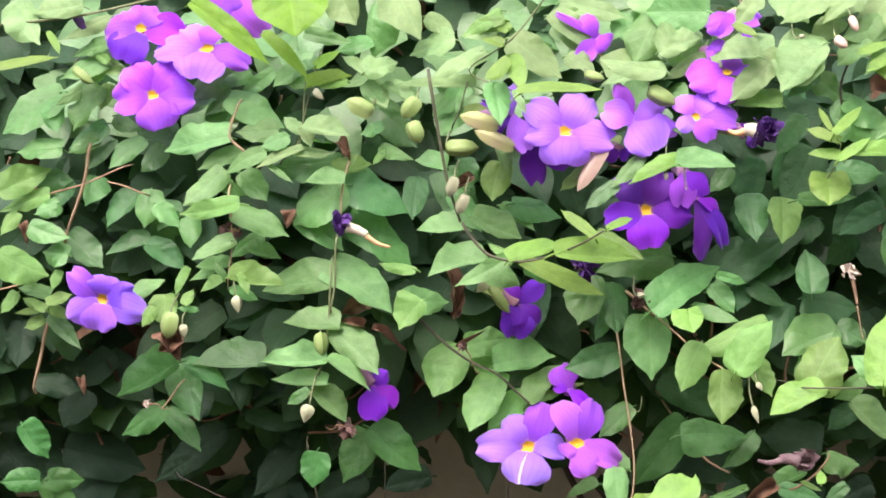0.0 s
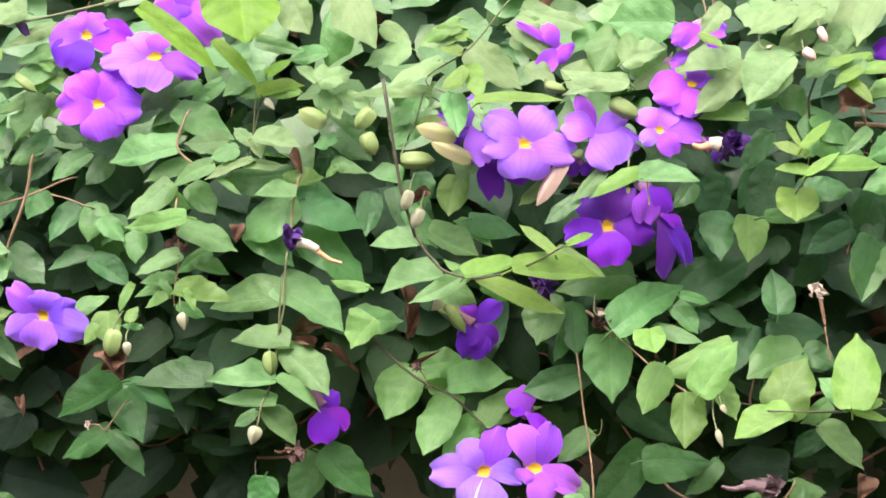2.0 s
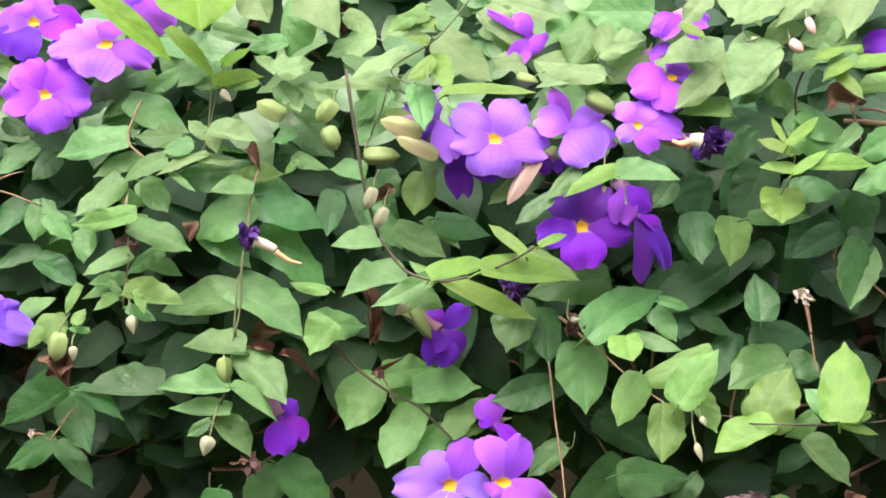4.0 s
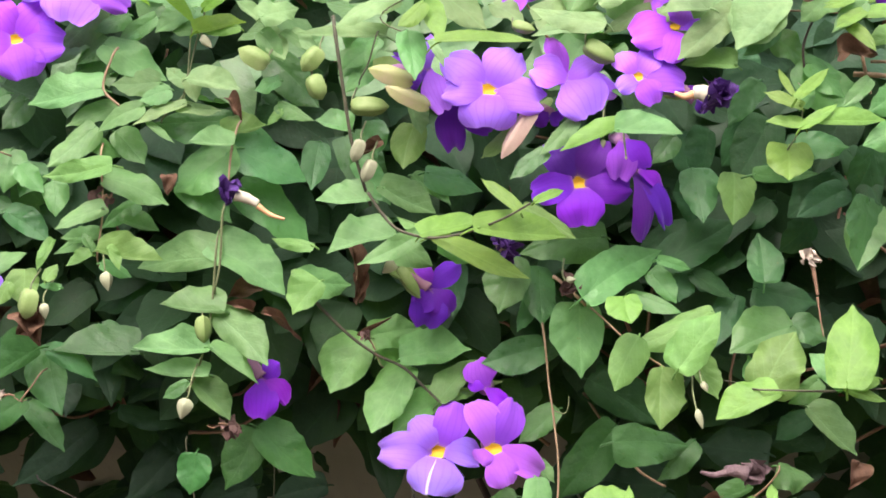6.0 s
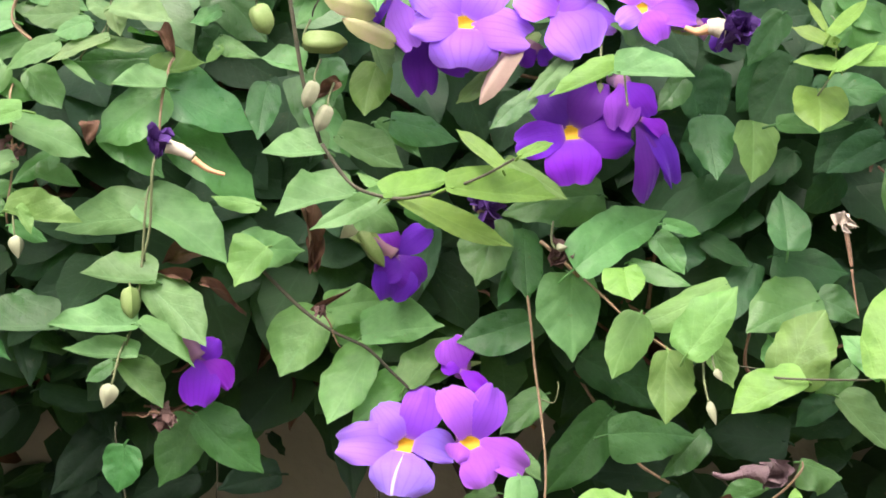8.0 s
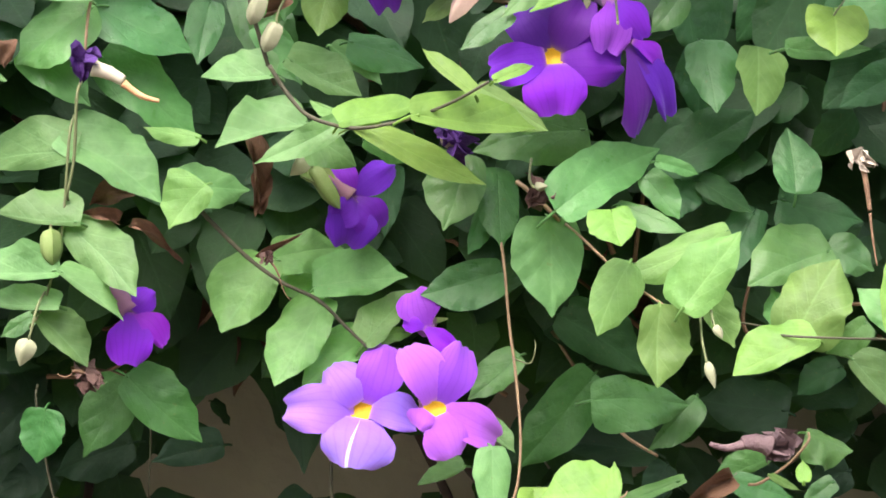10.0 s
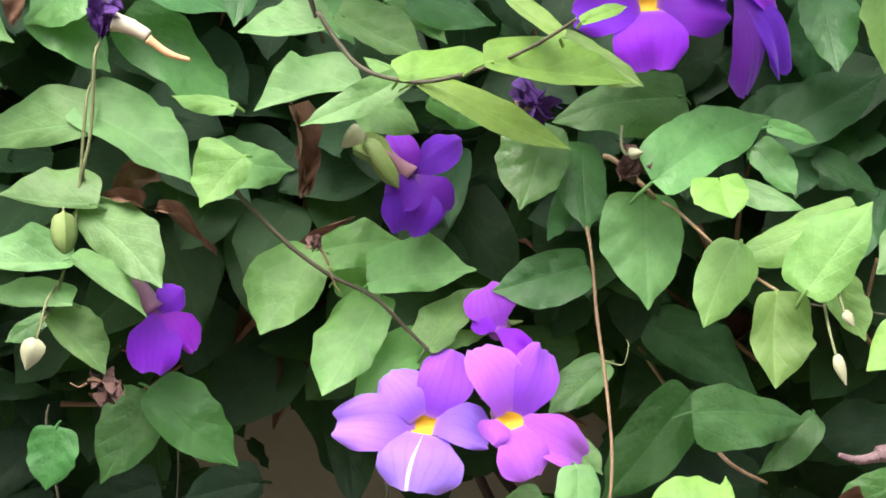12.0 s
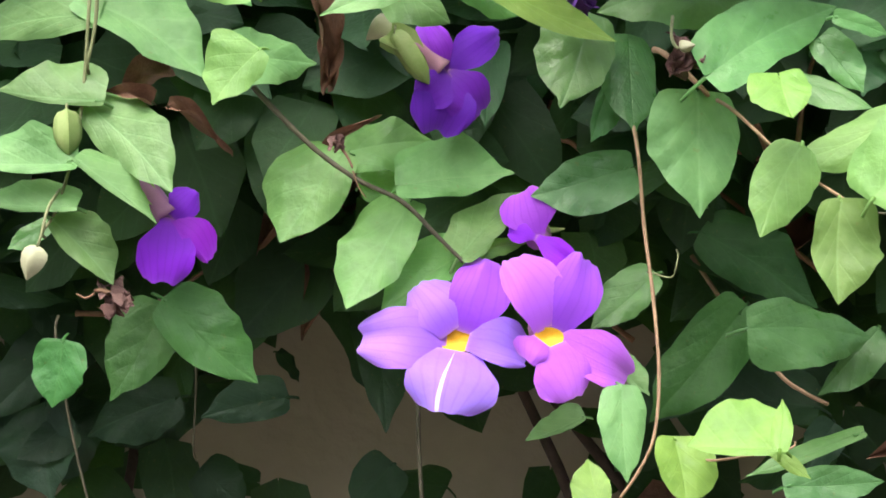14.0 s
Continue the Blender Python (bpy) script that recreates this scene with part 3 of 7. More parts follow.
# ---------------------------------------------------------------- ground, wall
def box_mesh(name, x0, x1, y0, y1, z0, z1, material):
    v = [(x, y, z) for x in (x0, x1) for y in (y0, y1) for z in (z0, z1)]
    f = [(0, 1, 3, 2), (4, 6, 7, 5), (0, 4, 5, 1), (2, 3, 7, 6), (0, 2, 6, 4), (1, 5, 7, 3)]
    me = mesh_of(name, v, f, material)
    for p in me.polygons:
        p.use_smooth = False
    return me


tagged(new("ground", box_mesh("ground", -400, 400, -400, 400, -0.3, 0, SOIL)), "bare dark brown garden soil", "ground", kind="structure")
tagged(new("wall_back", box_mesh("wall_back", -4, 4, 0.34, 0.34 + 0.18, -0.05, 1.30, PLASTER)), "plain tan plastered garden wall behind the hedge", "wall", kind="structure")


# unseen wall, added to keep low front light off the hedge
tagged(new("wall_front", box_mesh("wall_front", -9, 9, -4.2, -4.0, -0.05, 2.8, PLASTER)), "plain plastered wall added out of view to hold back low front light", "wall", kind="structure")


# ---------------------------------------------------------------- hedge body
def surface(x, z):
    """How far forward the leaf face of the hedge stands."""
    y = 0.012 - 0.13 * x
    if z > 1.2:
        y += (z - 1.2) * 0.55
    if z < 1.03:
        y += (1.03 - z) * 0.5
    return y


hedge = thing("hedge", (0, 0.14, 0), "dense climbing vine hedge with woody stems and shaded inner leaves", "hedge")
rng = random.Random(7)
for k in range(32):
    x = -2.4 + 0.15 * k + rng.uniform(-0.05, 0.05)
    pts = [(x + rng.uniform(-0.03, 0.03) * i, 0.27 + rng.uniform(-0.03, 0.03), -0.02 + 0.21 * i) for i in range(7)]
    part("trunk", tube_mesh("trunk", pts, 0.0045, 0.002, STEM["black"], 8, 0.15, k), hedge)
fill_v, fill_f, fill_u = [], [], []
dry_v, dry_f, dry_u = [], [], []
brown = [blade(240 + k, 9, 2, 0.5, 0.2, 0.12, 0.5, petiole=False) for k in range(5)]
low = [blade(200 + k, 9, 2, 0.14, 0.10, 0.03, petiole=False) for k in range(5)]
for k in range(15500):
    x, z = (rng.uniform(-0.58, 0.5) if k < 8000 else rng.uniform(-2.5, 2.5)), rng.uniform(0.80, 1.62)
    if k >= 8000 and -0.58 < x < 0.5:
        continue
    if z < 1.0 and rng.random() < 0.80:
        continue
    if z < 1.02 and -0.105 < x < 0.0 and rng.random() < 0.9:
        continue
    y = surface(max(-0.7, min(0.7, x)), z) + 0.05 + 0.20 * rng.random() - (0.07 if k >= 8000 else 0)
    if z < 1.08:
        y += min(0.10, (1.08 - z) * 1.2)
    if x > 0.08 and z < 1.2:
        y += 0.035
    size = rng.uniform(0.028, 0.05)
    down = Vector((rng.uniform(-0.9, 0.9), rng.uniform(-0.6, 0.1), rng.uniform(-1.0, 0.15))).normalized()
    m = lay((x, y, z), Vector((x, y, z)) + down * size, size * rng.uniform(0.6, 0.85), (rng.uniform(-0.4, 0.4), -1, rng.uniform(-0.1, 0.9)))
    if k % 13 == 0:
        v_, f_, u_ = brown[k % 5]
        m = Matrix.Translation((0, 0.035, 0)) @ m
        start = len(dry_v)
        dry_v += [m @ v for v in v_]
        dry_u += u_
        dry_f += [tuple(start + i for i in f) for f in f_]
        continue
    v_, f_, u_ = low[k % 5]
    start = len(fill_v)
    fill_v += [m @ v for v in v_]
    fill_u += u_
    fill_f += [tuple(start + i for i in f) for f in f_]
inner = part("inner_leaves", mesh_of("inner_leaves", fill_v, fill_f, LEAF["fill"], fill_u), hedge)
tagged(inner, label="dark green inner leaves with the shade of the gaps in their colour", kind="stuff")
dry = part("dry_inner_leaves", mesh_of("dry_inner_leaves", dry_v, dry_f, DEAD, dry_u), hedge)
tagged(dry, label="dry brown leaves inside the hedge", kind="stuff")
top_v, top_f, top_u = [], [], []
for k in range(620):
    x, z = rng.uniform(-0.56, 0.42), rng.uniform(1.19, 1.55)
    y = surface(x, z) + rng.uniform(0.026, 0.065)
    if z < 1.22 or x < -0.36 or x > 0.10:
        continue
    size = rng.uniform(0.026, 0.042)
    down = Vector((rng.uniform(-0.9, 0.9), rng.uniform(-0.6, 0.0), rng.uniform(-0.9, 0.1))).normalized()
    m = lay((x, y, z), Vector((x, y, z)) + down * size, size * rng.uniform(0.6, 0.85), (rng.uniform(-0.4, 0.4), -1, rng.uniform(0.3, 1.0)))
    v_, f_, u_ = low[k % 5]
    start = len(top_v)
    top_v += [m @ v for v in v_]
    top_u += u_
    top_f += [tuple(start + i for i in f) for f in f_]
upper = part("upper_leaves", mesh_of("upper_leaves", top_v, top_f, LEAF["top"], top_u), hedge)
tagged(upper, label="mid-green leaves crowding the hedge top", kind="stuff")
twig_v, twig_f = [], []
for k in range(190):
    x, z = rng.uniform(-0.6, 0.55), (rng.uniform(1.02, 1.4) if k < 110 else rng.uniform(0.99, 1.16))
    y = surface(x, z) + (rng.uniform(0.07, 0.18) if k < 110 else rng.uniform(0.10, 0.17))
    a, l = rng.uniform(0, 3.14), rng.uniform(0.03, 0.10)
    p = Vector((x, y, z))
    d = Vector((math.cos(a), rng.uniform(-0.3, 0.3), math.sin(a))) * l
    me = tube_mesh("twig", [p, p + d * 0.5 + Vector((rng.uniform(-0.01, 0.01), 0, rng.uniform(-0.015, 0.015))), p + d], 0.0013, 0.0007, TWIG, 5, 0.1, k)
    start = len(twig_v)
    twig_v += [v.co.copy() for v in me.vertices]
    twig_f += [tuple(start + i for i in q.vertices) for q in me.polygons]
    bpy.data.meshes.remove(me)
tagged(part("twig_tangle", mesh_of("twig_tangle", twig_v, twig_f, TWIG), hedge), label="tangled dry brown inner twigs", kind="stuff")


s = shoot("leafy vine shoot with broad yellow-green leaves over the hedge top", -0.1579, 0.0509, 1.3141)
stem(s, 0.00106, 0.00079, "green", -0.3781, 0.0514, 1.2874, -0.3590, 0.0382, 1.2886, -0.2956, 0.0275, 1.2928, -0.2329, 0.0159, 1.3034, -0.2141, 0.0244, 1.3066)
leaf(s, -0.1171, 0.0047, 1.2435, -0.1387, 0.0030, 1.2424, 0.0022, 0.0044, "L", 0.05, -0.89, 0.45)
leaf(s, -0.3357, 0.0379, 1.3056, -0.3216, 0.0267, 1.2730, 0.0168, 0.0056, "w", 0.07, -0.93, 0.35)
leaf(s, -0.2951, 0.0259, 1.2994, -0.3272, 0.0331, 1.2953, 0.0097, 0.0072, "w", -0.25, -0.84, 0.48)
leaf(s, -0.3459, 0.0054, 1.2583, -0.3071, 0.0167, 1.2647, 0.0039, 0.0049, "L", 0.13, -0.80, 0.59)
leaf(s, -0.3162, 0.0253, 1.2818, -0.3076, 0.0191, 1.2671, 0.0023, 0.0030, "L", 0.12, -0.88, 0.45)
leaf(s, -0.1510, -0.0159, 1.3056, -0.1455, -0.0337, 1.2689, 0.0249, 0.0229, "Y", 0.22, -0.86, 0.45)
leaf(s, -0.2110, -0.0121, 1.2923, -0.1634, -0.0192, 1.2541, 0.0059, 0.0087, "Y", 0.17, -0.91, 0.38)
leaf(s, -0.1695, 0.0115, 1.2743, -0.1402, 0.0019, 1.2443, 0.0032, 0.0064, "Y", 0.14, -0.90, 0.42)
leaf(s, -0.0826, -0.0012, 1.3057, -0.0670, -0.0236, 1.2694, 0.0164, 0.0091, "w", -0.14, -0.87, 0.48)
leaf(s, -0.1342, -0.0120, 1.2529, -0.1190, -0.0087, 1.2619, 0.0035, 0.0035, "Y", -0.08, -0.88, 0.46)
leaf(s, -0.1391, -0.0021, 1.2410, -0.1120, 0.0066, 1.2477, 0.0017, 0.0079, "Y", 0.15, -0.85, 0.51)

s = shoot("vine shoot with pale heart-shaped leaves by purple flowers", -0.2743, 0.0734, 1.2712)
stem(s, 0.00119, 0.00090, "brown", -0.2955, 0.0679, 1.2133, -0.2970, 0.0588, 1.2061, -0.3020, 0.0618, 1.1821, -0.3154, 0.0666, 1.1488, -0.3194, 0.0800, 1.1388)
stem(s, 0.00072, 0.00054, "brown", -0.3323, 0.0789, 1.1744, -0.3251, 0.0672, 1.1761, -0.3012, 0.0616, 1.1820, -0.2755, 0.0544, 1.1916, -0.2679, 0.0642, 1.1945)
stem(s, 0.00060, 0.00045, "brown", -0.2860, 0.0677, 1.1832, -0.2828, 0.0567, 1.1823, -0.2718, 0.0535, 1.1793, -0.2596, 0.0496, 1.1743, -0.2560, 0.0604, 1.1728)
leaf(s, -0.2490, 0.0470, 1.1667, -0.2337, 0.0426, 1.1505, 0.0069, 0.0069, "g", 0.24, -0.85, 0.46)
leaf(s, -0.2772, 0.0397, 1.2929, -0.3078, 0.0299, 1.2775, 0.0033, 0.0063, "w", 0.11, -0.92, 0.37)
leaf(s, -0.2769, 0.0452, 1.2668, -0.3101, 0.0291, 1.2511, 0.0061, 0.0096, "p", 0.18, -0.85, 0.49)
leaf(s, -0.2766, 0.0350, 1.2754, -0.3045, 0.0398, 1.2678, 0.0056, 0.0056, "g", -0.26, -0.87, 0.41)
leaf(s, -0.3191, 0.0695, 1.2448, -0.3598, 0.0657, 1.2191, 0.0124, 0.0172, "g", -0.20, -0.87, 0.45)
leaf(s, -0.3202, 0.0652, 1.2387, -0.3186, 0.0557, 1.2169, 0.0095, 0.0057, "g", 0.22, -0.89, 0.40)
leaf(s, -0.2885, 0.0533, 1.2448, -0.3067, 0.0453, 1.2187, 0.0141, 0.0070, "g", -0.21, -0.88, 0.42)
leaf(s, -0.2953, 0.0588, 1.2492, -0.3176, 0.0496, 1.2357, 0.0041, 0.0061, "p", 0.18, -0.92, 0.34)
leaf(s, -0.2842, 0.0610, 1.2491, -0.2881, 0.0554, 1.2315, 0.0039, 0.0058, "l", 0.05, -0.96, 0.29)
leaf(s, -0.2786, 0.0337, 1.2621, -0.2911, 0.0403, 1.2724, 0.0038, 0.0030, "l", -0.19, -0.92, 0.35)
leaf(s, -0.2820, 0.0412, 1.2609, -0.2668, 0.0351, 1.2551, 0.0048, 0.0048, "l", -0.21, -0.89, 0.40)
leaf(s, -0.2842, 0.0428, 1.2592, -0.2877, 0.0396, 1.2476, 0.0048, 0.0040, "l", -0.07, -0.96, 0.28)
leaf(s, -0.2873, 0.0644, 1.2224, -0.3125, 0.0624, 1.2067, 0.0066, 0.0088, "m", -0.14, -0.93, 0.34)
leaf(s, -0.2801, 0.0676, 1.2282, -0.2621, 0.0638, 1.2179, 0.0073, 0.0033, "m", 0.02, -0.92, 0.39)
leaf(s, -0.3189, 0.0596, 1.2067, -0.3497, 0.0633, 1.2064, 0.0091, 0.0090, "g", -0.11, -0.87, 0.47)
leaf(s, -0.3591, 0.0591, 1.1775, -0.3252, 0.0692, 1.1925, 0.0088, 0.0113, "l", 0.17, -0.95, 0.26)
leaf(s, -0.2926, 0.0606, 1.2127, -0.3114, 0.0568, 1.2025, 0.0062, 0.0049, "g", 0.04, -0.96, 0.29)
leaf(s, -0.2837, 0.0743, 1.2112, -0.3013, 0.0630, 1.1910, 0.0100, 0.0048, "m", 0.18, -0.92, 0.36)
leaf(s, -0.2606, 0.0654, 1.2103, -0.2838, 0.0570, 1.1919, 0.0085, 0.0064, "g", 0.02, -0.92, 0.39)
leaf(s, -0.2485, 0.0621, 1.2060, -0.2614, 0.0566, 1.1887, 0.0061, 0.0081, "m", 0.00, -0.95, 0.30)
leaf(s, -0.2974, 0.0719, 1.1869, -0.3022, 0.0647, 1.1675, 0.0047, 0.0124, "g", 0.12, -0.94, 0.32)
leaf(s, -0.2689, 0.0706, 1.1738, -0.2885, 0.0668, 1.1521, 0.0114, 0.0055, "m", -0.22, -0.91, 0.36)
leaf(s, -0.2565, 0.0598, 1.1760, -0.2599, 0.0519, 1.1514, 0.0080, 0.0111, "g", -0.08, -0.95, 0.31)
leaf(s, -0.2481, 0.0670, 1.1694, -0.2521, 0.0583, 1.1490, 0.0042, 0.0147, "m", -0.17, -0.90, 0.41)
leaf(s, -0.3295, 0.0654, 1.1750, -0.3622, 0.0707, 1.1642, 0.0064, 0.0063, "l", -0.24, -0.94, 0.26)
leaf(s, -0.3335, 0.0761, 1.1890, -0.3109, 0.0707, 1.1845, 0.0100, 0.0060, "m", -0.17, -0.94, 0.29)
leaf(s, -0.3142, 0.0769, 1.1828, -0.3260, 0.0664, 1.1645, 0.0050, 0.0063, "m", 0.06, -0.88, 0.47)
leaf(s, -0.2902, 0.1349, 1.2258, -0.3186, 0.1398, 1.2058, 0.0129, 0.0129, "b", -0.44, -0.79, 0.43)
leaf(s, -0.3289, 0.1458, 1.1968, -0.3162, 0.1445, 1.1775, 0.0100, 0.0100, "b", 0.02, -1.00, 0.08)
leaf(s, -0.2844, 0.1340, 1.2139, -0.3010, 0.1362, 1.1966, 0.0089, 0.0089, "b", -0.28, -0.95, 0.15)
leaf(s, -0.2568, 0.1341, 1.2113, -0.2617, 0.1259, 1.1907, 0.0084, 0.0084, "b", -0.09, -0.92, 0.39)

s = shoot("vine shoot with mid-green leaves below the top flowers", -0.2073, 0.0596, 1.2126)
stem(s, 0.00093, 0.00070, "brown", -0.1909, 0.0424, 1.2341, -0.1925, 0.0324, 1.2290, -0.1978, 0.0323, 1.2118, -0.1873, 0.0287, 1.2001, -0.1842, 0.0396, 1.1965)
leaf(s, -0.2074, 0.0504, 1.2487, -0.2293, 0.0378, 1.2257, 0.0077, 0.0083, "p", 0.07, -0.90, 0.42)
leaf(s, -0.1987, 0.0562, 1.2418, -0.2165, 0.0432, 1.2229, 0.0061, 0.0068, "g", 0.18, -0.88, 0.44)
leaf(s, -0.1965, 0.0527, 1.2308, -0.2152, 0.0448, 1.2218, 0.0071, 0.0089, "g", 0.17, -0.89, 0.43)
leaf(s, -0.1990, 0.0192, 1.2092, -0.2412, 0.0219, 1.2024, 0.0143, 0.0061, "p", -0.11, -0.96, 0.28)
leaf(s, -0.1715, 0.0367, 1.2487, -0.1906, 0.0362, 1.2384, 0.0049, 0.0049, "g", -0.22, -0.86, 0.46)
leaf(s, -0.2025, 0.0452, 1.2555, -0.2298, 0.0446, 1.2268, 0.0089, 0.0097, "p", -0.27, -0.92, 0.28)
leaf(s, -0.1848, 0.0413, 1.2548, -0.2040, 0.0352, 1.2453, 0.0050, 0.0063, "g", 0.09, -0.91, 0.40)
leaf(s, -0.1989, 0.0449, 1.2402, -0.2159, 0.0410, 1.2252, 0.0047, 0.0084, "g", -0.20, -0.87, 0.45)
leaf(s, -0.3372, 0.0549, 1.1538, -0.3100, 0.0481, 1.1456, 0.0085, 0.0070, "g", -0.15, -0.95, 0.27)
leaf(s, -0.3164, 0.0834, 1.1458, -0.2924, 0.0737, 1.1250, 0.0079, 0.0120, "m", 0.03, -0.89, 0.45)
leaf(s, -0.3206, 0.0601, 1.1690, -0.3355, 0.0567, 1.1615, 0.0060, 0.0072, "g", 0.09, -0.96, 0.26)
leaf(s, -0.3488, 0.0635, 1.1619, -0.3588, 0.0555, 1.1485, 0.0051, 0.0050, "l", 0.07, -0.88, 0.48)
leaf(s, -0.1690, 0.0358, 1.2521, -0.1904, 0.0378, 1.2395, 0.0053, 0.0065, "g", -0.27, -0.91, 0.30)
leaf(s, -0.2429, 0.1283, 1.1724, -0.2529, 0.1266, 1.1499, 0.0090, 0.0090, "b", -0.21, -0.96, 0.17)
leaf(s, -0.2641, 0.1342, 1.1494, -0.2930, 0.1299, 1.1421, 0.0109, 0.0109, "b", -0.04, -0.77, 0.63)
leaf(s, -0.2681, 0.1342, 1.1447, -0.2367, 0.1202, 1.1246, 0.0109, 0.0109, "b", 0.22, -0.61, 0.76)
leaf(s, -0.2952, 0.1323, 1.1532, -0.2693, 0.1398, 1.1369, 0.0087, 0.0087, "b", 0.50, -0.74, 0.45)
leaf(s, -0.2453, 0.1219, 1.1949, -0.2332, 0.1179, 1.1789, 0.0079, 0.0079, "b", -0.17, -0.98, 0.12)
leaf(s, -0.2755, 0.1369, 1.1922, -0.2661, 0.1264, 1.1740, 0.0078, 0.0078, "b", -0.06, -0.88, 0.48)

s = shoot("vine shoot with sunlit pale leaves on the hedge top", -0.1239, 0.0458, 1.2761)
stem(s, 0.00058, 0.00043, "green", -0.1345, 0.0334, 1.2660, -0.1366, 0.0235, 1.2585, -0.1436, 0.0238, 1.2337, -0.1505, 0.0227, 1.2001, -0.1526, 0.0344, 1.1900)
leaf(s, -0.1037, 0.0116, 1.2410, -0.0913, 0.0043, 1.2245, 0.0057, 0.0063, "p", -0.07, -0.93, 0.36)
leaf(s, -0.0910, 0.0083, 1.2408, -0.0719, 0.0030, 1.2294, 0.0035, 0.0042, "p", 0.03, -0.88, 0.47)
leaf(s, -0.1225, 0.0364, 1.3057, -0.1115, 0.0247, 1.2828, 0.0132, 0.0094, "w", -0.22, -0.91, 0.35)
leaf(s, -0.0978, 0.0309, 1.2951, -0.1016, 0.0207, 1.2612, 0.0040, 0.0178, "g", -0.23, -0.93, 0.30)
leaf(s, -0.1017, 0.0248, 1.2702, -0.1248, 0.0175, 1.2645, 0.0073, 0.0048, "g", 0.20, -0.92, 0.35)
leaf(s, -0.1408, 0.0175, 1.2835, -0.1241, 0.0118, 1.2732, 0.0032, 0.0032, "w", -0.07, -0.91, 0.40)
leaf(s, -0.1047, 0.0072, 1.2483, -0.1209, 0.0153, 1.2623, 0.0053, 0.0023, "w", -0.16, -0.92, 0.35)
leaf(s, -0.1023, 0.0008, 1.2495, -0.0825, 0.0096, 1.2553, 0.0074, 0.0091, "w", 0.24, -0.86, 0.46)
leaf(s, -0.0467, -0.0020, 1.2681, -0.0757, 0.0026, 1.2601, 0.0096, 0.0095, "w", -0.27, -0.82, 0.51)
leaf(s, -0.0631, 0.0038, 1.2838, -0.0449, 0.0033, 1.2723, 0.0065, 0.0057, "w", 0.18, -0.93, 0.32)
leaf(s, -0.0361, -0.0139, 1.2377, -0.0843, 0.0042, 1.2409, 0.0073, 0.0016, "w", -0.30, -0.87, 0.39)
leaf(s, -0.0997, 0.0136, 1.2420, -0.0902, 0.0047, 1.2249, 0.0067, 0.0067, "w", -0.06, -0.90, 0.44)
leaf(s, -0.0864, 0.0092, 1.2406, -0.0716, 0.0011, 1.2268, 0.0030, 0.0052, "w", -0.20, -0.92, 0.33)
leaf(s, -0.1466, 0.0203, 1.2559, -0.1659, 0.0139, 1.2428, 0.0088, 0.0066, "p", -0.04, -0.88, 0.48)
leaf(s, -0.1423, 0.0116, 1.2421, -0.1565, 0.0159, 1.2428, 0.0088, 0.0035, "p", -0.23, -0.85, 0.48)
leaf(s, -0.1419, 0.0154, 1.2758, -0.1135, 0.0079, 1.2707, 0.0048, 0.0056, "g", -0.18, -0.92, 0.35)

s = shoot("young vine shoot with yellow-green leaves over the flower cluster", -0.0116, 0.0167, 1.2839)
stem(s, 0.00055, 0.00041, "green", 0.0215, -0.0324, 1.2986, 0.0146, -0.0409, 1.2906, -0.0083, -0.0360, 1.2639, -0.0356, -0.0281, 1.2456, -0.0090, -0.0336, 1.2320, -0.0010, -0.0232, 1.2279)
leaf(s, -0.0019, -0.0782, 1.2271, 0.0475, -0.0712, 1.2287, 0.0016, 0.0079, "L", 0.09, -0.78, 0.62)
leaf(s, -0.0078, -0.0584, 1.2288, -0.0005, -0.0653, 1.2151, 0.0018, 0.0030, "w", -0.08, -0.91, 0.41)
leaf(s, -0.0283, -0.0221, 1.2585, -0.0609, -0.0271, 1.2427, 0.0042, 0.0093, "w", -0.09, -0.88, 0.46)
leaf(s, -0.0151, -0.0434, 1.2811, -0.0402, -0.0455, 1.2673, 0.0047, 0.0054, "l", -0.10, -0.94, 0.32)
leaf(s, -0.0134, -0.0465, 1.2754, -0.0348, -0.0411, 1.2730, 0.0039, 0.0039, "l", -0.27, -0.91, 0.32)
leaf(s, -0.0100, -0.0466, 1.2700, -0.0197, -0.0442, 1.2793, 0.0033, 0.0050, "L", 0.21, -0.87, 0.44)
leaf(s, -0.0145, -0.0461, 1.2603, -0.0278, -0.0429, 1.2655, 0.0050, 0.0033, "L", -0.02, -0.87, 0.48)
leaf(s, -0.0153, -0.0425, 1.2723, -0.0385, -0.0449, 1.2656, 0.0041, 0.0049, "w", -0.03, -0.91, 0.41)
leaf(s, -0.0111, -0.0377, 1.2531, -0.0020, -0.0564, 1.2302, 0.0029, 0.0090, "L", -0.11, -0.79, 0.60)
leaf(s, -0.0122, -0.0462, 1.2506, -0.0255, -0.0525, 1.2381, 0.0038, 0.0058, "L", -0.00, -0.89, 0.45)

s = shoot("vine shoot along the hedge top, its pale leaves coloured as if sunlit", -0.0100, 0.0167, 1.2690)
stem(s, 0.00056, 0.00042, "brown", 0.1357, -0.0125, 1.2970, 0.1369, -0.0224, 1.2897, 0.1407, -0.0222, 1.2652, 0.1518, -0.0232, 1.2534, 0.1551, -0.0115, 1.2498)
stem(s, 0.00040, 0.00030, "green", 0.1401, -0.0118, 1.2511, 0.1447, -0.0224, 1.2522, 0.1599, -0.0243, 1.2556, 0.1758, -0.0266, 1.2625, 0.1805, -0.0154, 1.2646)
stem(s, 0.00055, 0.00042, "brown", 0.1863, -0.0174, 1.2500, 0.1903, -0.0280, 1.2499, 0.2034, -0.0298, 1.2494, 0.2292, -0.0339, 1.2470, 0.2370, -0.0231, 1.2463)
